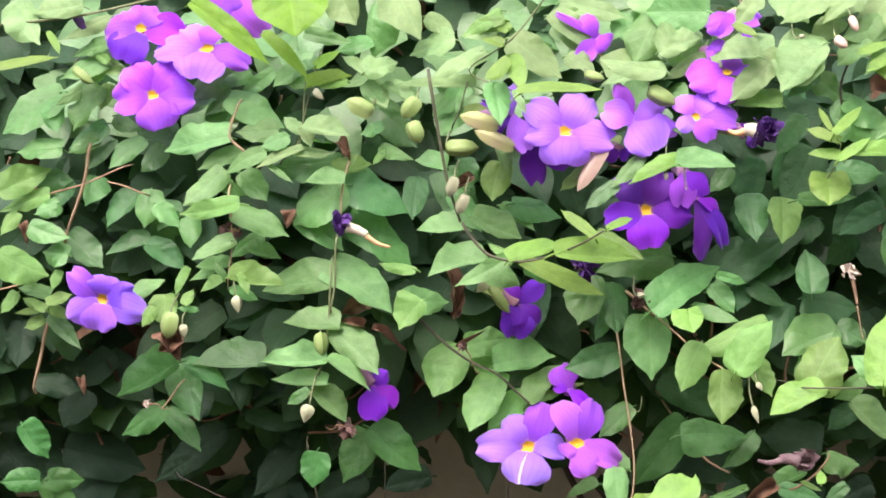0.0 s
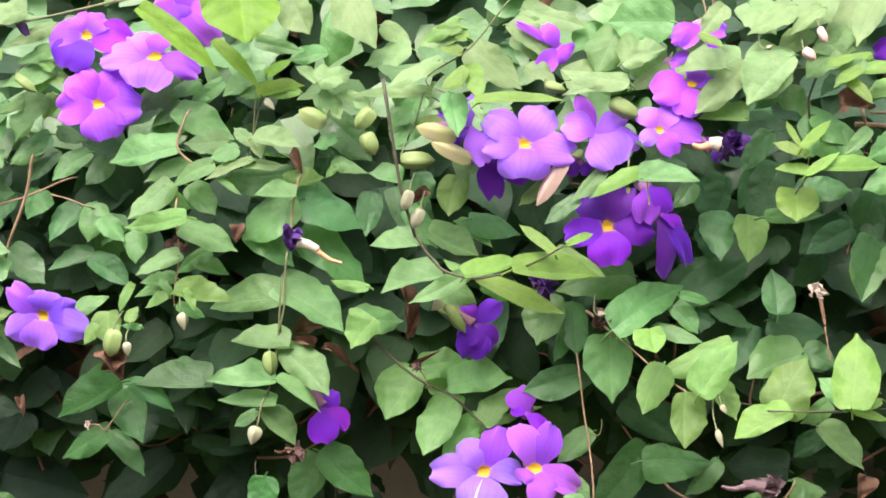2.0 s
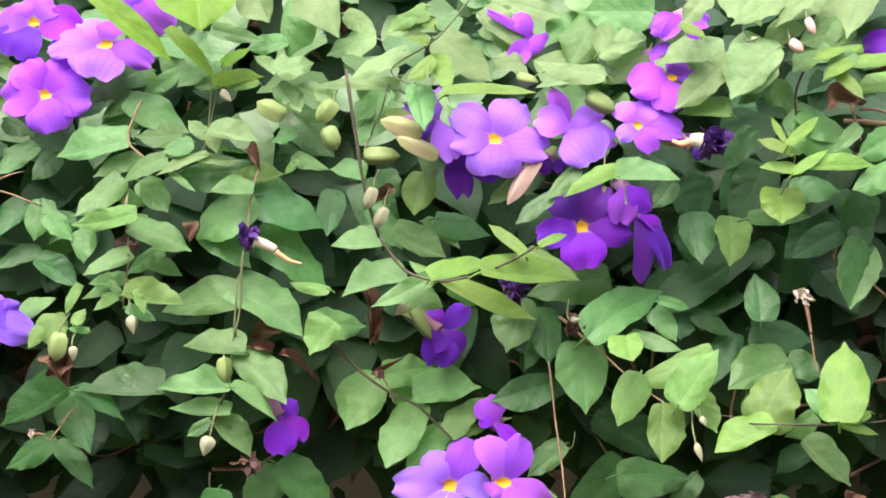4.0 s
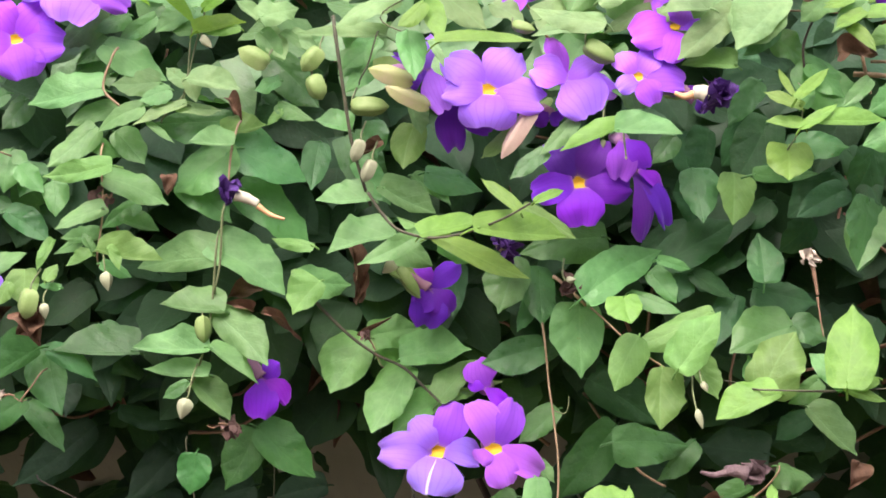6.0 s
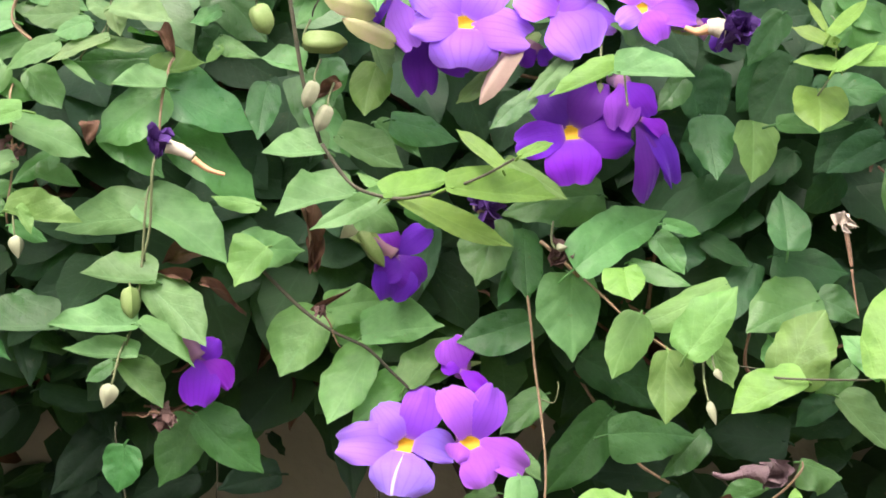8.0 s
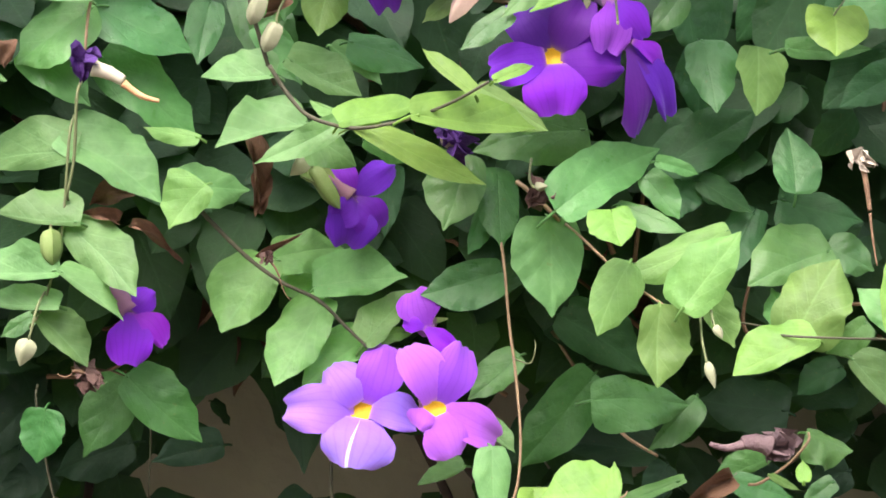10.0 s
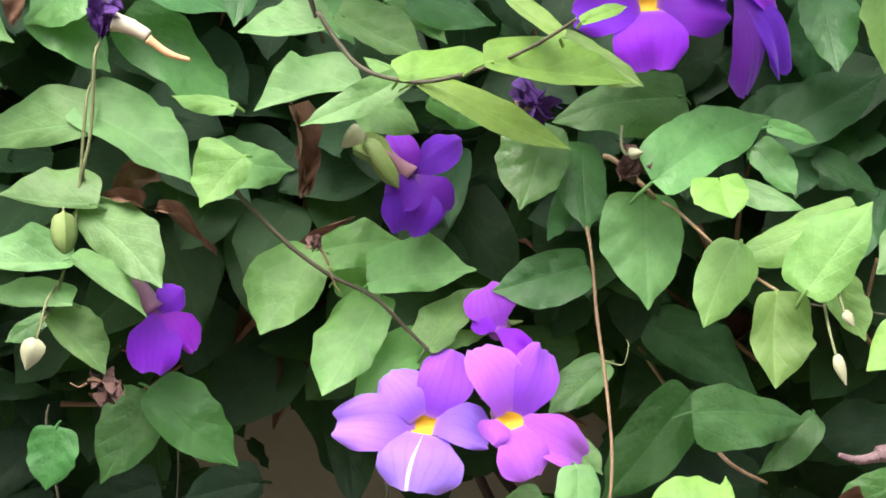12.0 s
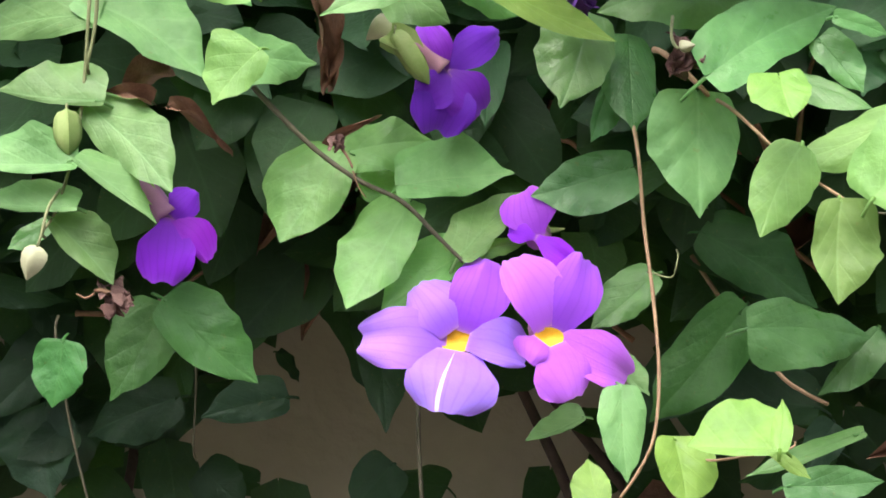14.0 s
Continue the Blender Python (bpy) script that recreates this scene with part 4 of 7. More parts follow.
stem(s, 0.00088, 0.00066, "black", 0.2070, -0.0207, 1.2539, 0.2052, -0.0300, 1.2486, 0.1991, -0.0278, 1.2311, 0.1997, -0.0267, 1.2169, 0.1999, -0.0144, 1.2126)
stem(s, 0.0011, 0.0008, "brown", 0.2309, -0.0300, 1.2268, 0.2321, -0.0320, 1.2182, 0.2344, -0.0300, 1.2099, 0.2363, -0.0280, 1.2040)
stem(s, 0.0016, 0.0013, "brown", 0.2276, -0.0250, 1.2151, 0.2385, -0.0300, 1.2142, 0.2518, -0.0300, 1.2131, 0.2653, -0.0300, 1.2143)
stem(s, 0.0010, 0.0008, "brown", 0.2349, -0.0350, 1.2212, 0.2437, -0.0380, 1.2206, 0.2532, -0.0400, 1.2173, 0.2632, -0.0400, 1.2139)
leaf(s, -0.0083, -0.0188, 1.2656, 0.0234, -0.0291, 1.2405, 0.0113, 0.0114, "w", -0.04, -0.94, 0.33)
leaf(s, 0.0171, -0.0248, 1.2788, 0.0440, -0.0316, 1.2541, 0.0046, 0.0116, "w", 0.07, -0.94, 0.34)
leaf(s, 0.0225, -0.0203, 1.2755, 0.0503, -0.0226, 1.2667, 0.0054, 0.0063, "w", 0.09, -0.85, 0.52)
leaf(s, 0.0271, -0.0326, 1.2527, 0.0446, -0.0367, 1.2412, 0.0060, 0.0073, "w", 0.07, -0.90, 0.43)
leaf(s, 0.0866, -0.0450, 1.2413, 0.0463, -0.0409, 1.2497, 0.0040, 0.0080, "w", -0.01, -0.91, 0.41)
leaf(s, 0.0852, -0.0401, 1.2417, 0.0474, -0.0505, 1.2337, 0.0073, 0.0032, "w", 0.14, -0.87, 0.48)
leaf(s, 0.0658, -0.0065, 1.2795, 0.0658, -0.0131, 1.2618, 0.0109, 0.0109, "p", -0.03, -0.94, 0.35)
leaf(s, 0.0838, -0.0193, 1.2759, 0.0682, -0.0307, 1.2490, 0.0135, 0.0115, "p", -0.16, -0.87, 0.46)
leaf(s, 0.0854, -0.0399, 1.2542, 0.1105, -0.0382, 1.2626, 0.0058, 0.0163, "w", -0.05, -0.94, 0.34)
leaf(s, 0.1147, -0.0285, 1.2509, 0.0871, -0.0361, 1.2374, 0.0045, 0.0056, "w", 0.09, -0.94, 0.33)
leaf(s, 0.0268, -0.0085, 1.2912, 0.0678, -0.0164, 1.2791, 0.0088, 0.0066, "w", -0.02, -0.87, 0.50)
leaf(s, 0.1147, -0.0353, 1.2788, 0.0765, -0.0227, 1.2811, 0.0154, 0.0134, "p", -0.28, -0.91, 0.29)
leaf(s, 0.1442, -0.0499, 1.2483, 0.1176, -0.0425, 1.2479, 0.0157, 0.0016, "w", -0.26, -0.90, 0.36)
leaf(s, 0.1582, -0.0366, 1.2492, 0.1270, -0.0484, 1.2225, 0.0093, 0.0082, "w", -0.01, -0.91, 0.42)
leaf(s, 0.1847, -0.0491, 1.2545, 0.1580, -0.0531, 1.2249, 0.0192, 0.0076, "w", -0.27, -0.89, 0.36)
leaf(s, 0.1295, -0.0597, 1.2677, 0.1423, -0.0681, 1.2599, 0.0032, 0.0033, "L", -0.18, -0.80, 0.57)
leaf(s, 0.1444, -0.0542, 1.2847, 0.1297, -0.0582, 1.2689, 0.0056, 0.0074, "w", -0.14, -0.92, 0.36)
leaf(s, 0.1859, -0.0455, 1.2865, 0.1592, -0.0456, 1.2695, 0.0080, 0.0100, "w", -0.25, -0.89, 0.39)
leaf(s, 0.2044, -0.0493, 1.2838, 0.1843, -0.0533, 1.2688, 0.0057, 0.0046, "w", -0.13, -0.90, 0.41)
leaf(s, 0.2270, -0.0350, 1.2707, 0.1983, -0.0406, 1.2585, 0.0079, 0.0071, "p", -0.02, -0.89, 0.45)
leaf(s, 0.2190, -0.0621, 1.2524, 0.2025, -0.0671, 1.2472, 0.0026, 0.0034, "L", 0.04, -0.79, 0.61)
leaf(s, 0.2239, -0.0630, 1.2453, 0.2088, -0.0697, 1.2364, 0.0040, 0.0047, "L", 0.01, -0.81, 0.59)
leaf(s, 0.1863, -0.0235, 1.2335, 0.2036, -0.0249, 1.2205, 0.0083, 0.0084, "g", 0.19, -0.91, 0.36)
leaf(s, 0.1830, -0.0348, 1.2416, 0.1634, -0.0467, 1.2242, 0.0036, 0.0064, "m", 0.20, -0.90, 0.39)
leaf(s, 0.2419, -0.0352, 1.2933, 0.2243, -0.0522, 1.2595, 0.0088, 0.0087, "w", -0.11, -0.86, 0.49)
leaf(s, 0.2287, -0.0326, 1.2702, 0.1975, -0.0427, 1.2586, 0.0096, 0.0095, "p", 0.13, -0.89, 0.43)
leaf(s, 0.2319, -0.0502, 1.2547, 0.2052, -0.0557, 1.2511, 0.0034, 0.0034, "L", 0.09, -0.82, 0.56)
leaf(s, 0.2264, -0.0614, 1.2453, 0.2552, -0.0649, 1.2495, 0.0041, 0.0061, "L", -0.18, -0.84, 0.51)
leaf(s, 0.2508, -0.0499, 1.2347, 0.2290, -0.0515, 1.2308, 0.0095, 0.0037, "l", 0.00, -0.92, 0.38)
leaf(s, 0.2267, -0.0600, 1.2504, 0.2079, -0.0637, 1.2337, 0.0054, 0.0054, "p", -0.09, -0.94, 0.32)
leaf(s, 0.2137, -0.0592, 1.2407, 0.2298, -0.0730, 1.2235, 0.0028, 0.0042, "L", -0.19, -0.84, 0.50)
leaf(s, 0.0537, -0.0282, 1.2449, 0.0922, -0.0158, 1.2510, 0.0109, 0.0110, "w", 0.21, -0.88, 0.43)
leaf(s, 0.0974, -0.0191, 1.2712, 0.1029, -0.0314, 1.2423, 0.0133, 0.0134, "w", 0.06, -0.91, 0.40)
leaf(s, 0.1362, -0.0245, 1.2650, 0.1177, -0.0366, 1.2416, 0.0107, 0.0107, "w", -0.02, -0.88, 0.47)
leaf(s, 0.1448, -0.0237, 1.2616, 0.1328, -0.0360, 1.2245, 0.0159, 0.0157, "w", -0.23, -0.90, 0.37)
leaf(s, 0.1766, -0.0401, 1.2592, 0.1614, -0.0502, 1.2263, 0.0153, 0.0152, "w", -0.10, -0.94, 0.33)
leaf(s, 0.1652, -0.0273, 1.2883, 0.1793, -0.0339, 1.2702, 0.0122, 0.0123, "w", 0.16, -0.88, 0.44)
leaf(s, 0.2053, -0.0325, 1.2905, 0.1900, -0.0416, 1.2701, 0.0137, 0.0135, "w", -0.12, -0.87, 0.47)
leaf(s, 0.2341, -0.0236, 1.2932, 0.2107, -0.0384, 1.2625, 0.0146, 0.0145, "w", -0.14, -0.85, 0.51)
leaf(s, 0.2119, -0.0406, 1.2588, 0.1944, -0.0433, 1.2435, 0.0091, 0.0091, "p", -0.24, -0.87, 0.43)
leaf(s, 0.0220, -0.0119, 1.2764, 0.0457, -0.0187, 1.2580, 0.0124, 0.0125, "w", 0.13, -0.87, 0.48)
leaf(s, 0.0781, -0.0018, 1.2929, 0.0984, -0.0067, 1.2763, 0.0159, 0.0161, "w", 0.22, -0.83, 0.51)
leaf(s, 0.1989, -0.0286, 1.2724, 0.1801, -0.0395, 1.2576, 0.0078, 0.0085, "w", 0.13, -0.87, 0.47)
leaf(s, 0.1729, 0.0546, 1.2345, 0.1887, 0.0513, 1.2247, 0.0074, 0.0074, "d", -0.15, -0.98, 0.10)

s = shoot("vine shoot with layered pale leaves on a thin stem", -0.2164, 0.0632, 1.2420)
stem(s, 0.00047, 0.00035, "green", -0.1431, 0.0183, 1.2478, -0.1441, 0.0079, 1.2385, -0.1475, 0.0066, 1.2074, -0.1590, 0.0071, 1.1933, -0.1624, 0.0193, 1.1891)
stem(s, 0.00075, 0.00056, "brown", -0.1881, 0.0255, 1.2338, -0.1897, 0.0155, 1.2283, -0.1951, 0.0153, 1.2101, -0.1855, 0.0120, 1.1996, -0.1826, 0.0231, 1.1965)
stem(s, 0.00074, 0.00056, "brown", -0.1161, 0.0128, 1.1907, -0.1172, 0.0030, 1.1863, -0.1208, 0.0038, 1.1713, -0.1222, 0.0052, 1.1534, -0.1226, 0.0176, 1.1481)
leaf(s, -0.1942, 0.0291, 1.2346, -0.1593, 0.0243, 1.2162, 0.0102, 0.0128, "p", 0.14, -0.86, 0.49)
leaf(s, -0.1640, 0.0169, 1.2132, -0.1923, 0.0224, 1.2126, 0.0078, 0.0077, "p", -0.18, -0.91, 0.38)
leaf(s, -0.1565, 0.0076, 1.2085, -0.1733, 0.0050, 1.2027, 0.0042, 0.0077, "p", 0.00, -0.91, 0.41)
leaf(s, -0.1437, -0.0072, 1.2131, -0.1140, -0.0119, 1.2073, 0.0033, 0.0098, "w", -0.09, -0.94, 0.32)
leaf(s, -0.1466, 0.0083, 1.2126, -0.1583, 0.0098, 1.2221, 0.0041, 0.0051, "w", 0.19, -0.91, 0.38)
leaf(s, -0.1457, 0.0041, 1.2145, -0.1401, -0.0045, 1.2010, 0.0037, 0.0056, "w", -0.16, -0.86, 0.48)
leaf(s, -0.1481, 0.0028, 1.1998, -0.1779, 0.0047, 1.1890, 0.0047, 0.0039, "w", -0.23, -0.85, 0.48)
leaf(s, -0.1501, 0.0063, 1.1985, -0.1263, 0.0022, 1.1976, 0.0057, 0.0036, "w", -0.14, -0.88, 0.45)
leaf(s, -0.1892, 0.0265, 1.1995, -0.2174, 0.0195, 1.1887, 0.0073, 0.0059, "p", 0.14, -0.95, 0.27)
leaf(s, -0.1730, 0.0095, 1.1986, -0.1992, 0.0109, 1.1861, 0.0049, 0.0070, "p", -0.20, -0.93, 0.32)
leaf(s, -0.1893, 0.0269, 1.1853, -0.1719, 0.0207, 1.1664, 0.0075, 0.0103, "g", 0.21, -0.86, 0.47)
leaf(s, -0.1252, 0.0214, 1.1914, -0.1652, 0.0141, 1.1895, 0.0074, 0.0127, "m", 0.16, -0.94, 0.31)
leaf(s, -0.1206, -0.0019, 1.1770, -0.1443, -0.0026, 1.1779, 0.0097, 0.0014, "p", 0.04, -0.91, 0.40)
leaf(s, -0.1251, 0.0116, 1.1841, -0.1014, 0.0206, 1.1899, 0.0020, 0.0105, "l", 0.28, -0.92, 0.29)
leaf(s, -0.1217, 0.0183, 1.1771, -0.0781, 0.0254, 1.1578, 0.0122, 0.0181, "m", 0.31, -0.87, 0.39)
leaf(s, -0.1674, 0.0073, 1.1891, -0.1525, 0.0006, 1.1780, 0.0019, 0.0025, "p", -0.14, -0.92, 0.36)
leaf(s, -0.1214, 0.0152, 1.1745, -0.1549, 0.0185, 1.1503, 0.0143, 0.0159, "g", -0.29, -0.92, 0.28)
leaf(s, -0.1491, 0.0224, 1.1551, -0.1215, 0.0181, 1.1336, 0.0092, 0.0105, "g", 0.11, -0.94, 0.33)
leaf(s, -0.2022, 0.0191, 1.1859, -0.2265, 0.0107, 1.1636, 0.0082, 0.0089, "p", -0.01, -0.93, 0.36)
leaf(s, -0.1903, -0.0001, 1.1646, -0.2299, 0.0119, 1.1592, 0.0073, 0.0053, "l", -0.31, -0.92, 0.24)
leaf(s, -0.2014, 0.0237, 1.1820, -0.1858, 0.0248, 1.1710, 0.0084, 0.0027, "g", 0.27, -0.92, 0.29)
leaf(s, -0.2297, 0.0472, 1.1571, -0.2267, 0.0396, 1.1367, 0.0065, 0.0081, "g", -0.07, -0.94, 0.34)
leaf(s, -0.1156, 0.0364, 1.1522, -0.0754, 0.0336, 1.1208, 0.0105, 0.0148, "g", 0.24, -0.89, 0.39)
leaf(s, -0.2012, 0.1116, 1.2399, -0.2118, 0.1146, 1.2263, 0.0080, 0.0080, "b", -0.20, -0.98, -0.06)
leaf(s, -0.2045, 0.1220, 1.2325, -0.2111, 0.1141, 1.2155, 0.0074, 0.0074, "b", 0.20, -0.92, 0.35)
leaf(s, -0.1677, 0.1088, 1.1950, -0.1286, 0.1001, 1.1888, 0.0112, 0.0112, "d", -0.06, -0.75, 0.66)
leaf(s, -0.2222, 0.1232, 1.2022, -0.2324, 0.1101, 1.1886, 0.0078, 0.0078, "b", 0.03, -0.73, 0.68)

s = shoot("vine shoot with scalloped pale leaves and a hanging bud", -0.1999, 0.0550, 1.1620)
stem(s, 0.00065, 0.00049, "brown", -0.1962, 0.0229, 1.1784, -0.1959, 0.0132, 1.1696, -0.1948, 0.0139, 1.1400, -0.1982, 0.0159, 1.1153, -0.1992, 0.0285, 1.1078)
stem(s, 0.00075, 0.00056, "green", -0.1255, 0.0165, 1.1431, -0.1260, 0.0075, 1.1355, -0.1275, 0.0108, 1.1099, -0.1304, 0.0122, 1.0948, -0.1312, 0.0247, 1.0903)
leaf(s, -0.1935, 0.0137, 1.1587, -0.1572, 0.0164, 1.1424, 0.0080, 0.0093, "p", 0.21, -0.93, 0.31)
leaf(s, -0.1952, 0.0086, 1.1407, -0.2200, 0.0007, 1.1282, 0.0068, 0.0047, "p", 0.09, -0.91, 0.40)
leaf(s, -0.1800, 0.0387, 1.1441, -0.1990, 0.0327, 1.1297, 0.0040, 0.0066, "g", 0.09, -0.96, 0.28)
leaf(s, -0.1858, 0.0344, 1.1345, -0.1650, 0.0368, 1.1291, 0.0021, 0.0086, "g", 0.22, -0.87, 0.44)
leaf(s, -0.2008, 0.0377, 1.1265, -0.2223, 0.0326, 1.1239, 0.0060, 0.0033, "p", 0.19, -0.94, 0.27)
leaf(s, -0.2057, 0.0387, 1.1264, -0.2282, 0.0383, 1.1152, 0.0035, 0.0042, "p", -0.13, -0.95, 0.29)
leaf(s, -0.2023, 0.0274, 1.1163, -0.2091, 0.0301, 1.1281, 0.0032, 0.0026, "g", 0.21, -0.92, 0.33)
leaf(s, -0.2040, 0.0244, 1.1138, -0.2181, 0.0237, 1.1075, 0.0064, 0.0014, "l", -0.12, -0.91, 0.39)
leaf(s, -0.1953, 0.0050, 1.1167, -0.1580, -0.0009, 1.1106, 0.0013, 0.0123, "l", -0.09, -0.94, 0.33)
leaf(s, -0.1898, -0.0003, 1.1174, -0.1822, -0.0051, 1.1051, 0.0019, 0.0044, "l", -0.17, -0.95, 0.27)
leaf(s, -0.1958, 0.0173, 1.1092, -0.1788, 0.0191, 1.1013, 0.0048, 0.0035, "g", 0.28, -0.87, 0.41)
leaf(s, -0.1309, 0.0204, 1.1124, -0.1805, 0.0366, 1.1079, 0.0168, 0.0067, "p", -0.32, -0.90, 0.30)
leaf(s, -0.1318, 0.0231, 1.1177, -0.0902, 0.0134, 1.0931, 0.0086, 0.0181, "p", 0.09, -0.86, 0.50)
leaf(s, -0.0755, 0.0098, 1.1199, -0.0996, 0.0166, 1.1251, 0.0026, 0.0046, "l", -0.18, -0.92, 0.35)
leaf(s, -0.2577, 0.0625, 1.1387, -0.2339, 0.0613, 1.1216, 0.0059, 0.0098, "m", 0.13, -0.96, 0.25)
leaf(s, -0.2217, 0.0232, 1.0957, -0.2346, 0.0266, 1.0970, 0.0023, 0.0023, "g", -0.21, -0.92, 0.34)
leaf(s, -0.0966, 0.1072, 1.1168, -0.0737, 0.1034, 1.1093, 0.0090, 0.0090, "d", 0.13, -0.68, 0.72)

s = shoot("vine shoot with mid-green leaves and pale round buds", -0.0981, 0.0414, 1.2004)
stem(s, 0.00109, 0.00082, "dark", -0.0622, -0.0102, 1.2480, -0.0605, -0.0197, 1.2361, -0.0547, -0.0181, 1.1967, -0.0509, -0.0157, 1.1749, -0.0437, -0.0113, 1.1500, -0.0415, 0.0020, 1.1426)
stem(s, 0.00054, 0.00041, "dark", -0.0369, -0.0165, 1.2391, -0.0380, -0.0258, 1.2349, -0.0419, -0.0237, 1.2212, -0.0463, -0.0218, 1.2126, -0.0477, -0.0092, 1.2100)
leaf(s, -0.0558, 0.0461, 1.1808, -0.0378, 0.0282, 1.1483, 0.0117, 0.0130, "m", -0.07, -0.89, 0.45)
leaf(s, -0.0967, 0.0413, 1.2262, -0.0722, 0.0336, 1.2001, 0.0132, 0.0099, "m", 0.04, -0.95, 0.32)
leaf(s, -0.0951, 0.0210, 1.2151, -0.1094, 0.0220, 1.2089, 0.0053, 0.0060, "g", -0.25, -0.88, 0.41)
leaf(s, -0.0939, 0.0250, 1.2027, -0.0742, 0.0147, 1.1921, 0.0074, 0.0027, "g", -0.19, -0.86, 0.47)
leaf(s, -0.0528, -0.0072, 1.1855, -0.0722, -0.0074, 1.1910, 0.0099, 0.0028, "g", 0.13, -0.89, 0.43)
leaf(s, -0.0936, 0.0213, 1.1978, -0.1012, 0.0179, 1.1891, 0.0025, 0.0025, "l", 0.14, -0.96, 0.25)
leaf(s, -0.0427, -0.0138, 1.1460, -0.0724, -0.0041, 1.1448, 0.0124, 0.0021, "p", -0.29, -0.84, 0.46)
leaf(s, -0.0334, 0.0056, 1.1524, -0.0043, 0.0040, 1.1378, 0.0046, 0.0125, "p", 0.10, -0.95, 0.30)
leaf(s, -0.0176, 0.0189, 1.1599, 0.0044, 0.0077, 1.1431, 0.0026, 0.0059, "p", -0.14, -0.90, 0.42)
leaf(s, -0.0081, 0.0074, 1.1612, 0.0233, 0.0125, 1.1520, 0.0098, 0.0078, "m", 0.26, -0.89, 0.38)
leaf(s, -0.0174, -0.0038, 1.1863, -0.0228, -0.0123, 1.1626, 0.0094, 0.0093, "l", -0.05, -0.94, 0.35)
leaf(s, -0.0545, 0.0304, 1.1808, -0.0446, 0.0206, 1.1520, 0.0048, 0.0111, "m", -0.09, -0.95, 0.29)
leaf(s, -0.0182, -0.0089, 1.1978, -0.0126, -0.0186, 1.1814, 0.0025, 0.0077, "p", -0.05, -0.87, 0.50)
leaf(s, -0.0199, -0.0394, 1.2365, -0.0158, -0.0537, 1.2086, 0.0077, 0.0087, "g", 0.21, -0.86, 0.47)
leaf(s, -0.0427, 0.0130, 1.2366, -0.0581, 0.0071, 1.2173, 0.0063, 0.0087, "g", -0.15, -0.90, 0.40)
leaf(s, -0.0410, 0.0099, 1.2222, -0.0563, 0.0028, 1.2062, 0.0057, 0.0057, "p", 0.15, -0.95, 0.28)
leaf(s, -0.0728, 0.0440, 1.1797, -0.0769, 0.0319, 1.1522, 0.0081, 0.0081, "m", -0.04, -0.91, 0.41)
leaf(s, -0.0415, 0.0238, 1.1901, -0.0382, 0.0181, 1.1709, 0.0048, 0.0080, "m", 0.15, -0.94, 0.31)
leaf(s, -0.0478, 0.0229, 1.1663, -0.0301, 0.0122, 1.1425, 0.0070, 0.0083, "g", -0.05, -0.92, 0.38)
leaf(s, -0.0385, 0.0148, 1.2381, -0.0582, 0.0022, 1.2192, 0.0075, 0.0056, "g", 0.21, -0.90, 0.38)
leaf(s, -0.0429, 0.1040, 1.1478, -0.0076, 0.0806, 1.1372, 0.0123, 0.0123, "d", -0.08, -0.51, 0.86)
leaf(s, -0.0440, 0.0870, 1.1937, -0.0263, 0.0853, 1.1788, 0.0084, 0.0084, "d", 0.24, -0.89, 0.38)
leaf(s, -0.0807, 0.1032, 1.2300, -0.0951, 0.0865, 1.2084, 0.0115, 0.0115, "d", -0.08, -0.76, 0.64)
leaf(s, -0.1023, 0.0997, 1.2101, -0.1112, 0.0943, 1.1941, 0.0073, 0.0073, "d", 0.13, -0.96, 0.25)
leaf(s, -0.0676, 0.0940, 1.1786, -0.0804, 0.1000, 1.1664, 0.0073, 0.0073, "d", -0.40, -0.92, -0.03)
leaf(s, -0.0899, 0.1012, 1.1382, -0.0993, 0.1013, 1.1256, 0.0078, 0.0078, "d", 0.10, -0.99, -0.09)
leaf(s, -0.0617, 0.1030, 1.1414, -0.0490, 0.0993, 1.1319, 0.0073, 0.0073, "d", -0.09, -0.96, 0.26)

s = shoot("young twig with bright yellow-green leaves in front of the hedge", -0.0300, 0.0432, 1.1308)
stem(s, 0.00095, 0.00055, "dark", -0.0420, -0.0340, 1.1488, -0.0335, -0.0348, 1.1361, -0.0244, -0.0372, 1.1277, -0.0078, -0.0412, 1.1236, 0.0071, -0.0468, 1.1254, 0.0198, -0.0540, 1.1290, 0.0334, -0.0628, 1.1347, 0.0456, -0.0732, 1.1417)
leaf(s, -0.0279, -0.0152, 1.1254, -0.0650, -0.0218, 1.1163, 0.0148, 0.0020, "p", 0.05, -0.90, 0.43)
leaf(s, -0.0131, -0.0264, 1.1261, -0.0480, -0.0342, 1.1090, 0.0057, 0.0057, "p", 0.03, -0.93, 0.36)
leaf(s, -0.0110, -0.0166, 1.1285, -0.0264, -0.0133, 1.1362, 0.0013, 0.0044, "l", -0.04, -0.94, 0.33)
leaf(s, -0.0102, -0.0400, 1.1265, 0.0209, -0.0278, 1.1356, 0.0035, 0.0106, "L", 0.14, -0.80, 0.58)
leaf(s, 0.0188, -0.0594, 1.1288, 0.0679, -0.0435, 1.1254, 0.0041, 0.0124, "L", 0.30, -0.82, 0.48)
leaf(s, 0.0394, -0.0607, 1.1391, 0.0198, -0.0518, 1.1560, 0.0051, 0.0025, "L", -0.02, -0.89, 0.45)
leaf(s, 0.0498, -0.0571, 1.1436, 0.0650, -0.0515, 1.1499, 0.0026, 0.0032, "L", 0.11, -0.86, 0.50)
leaf(s, -0.0033, -0.0391, 1.1235, 0.0478, -0.0375, 1.1022, 0.0058, 0.0081, "L", 0.24, -0.82, 0.52)
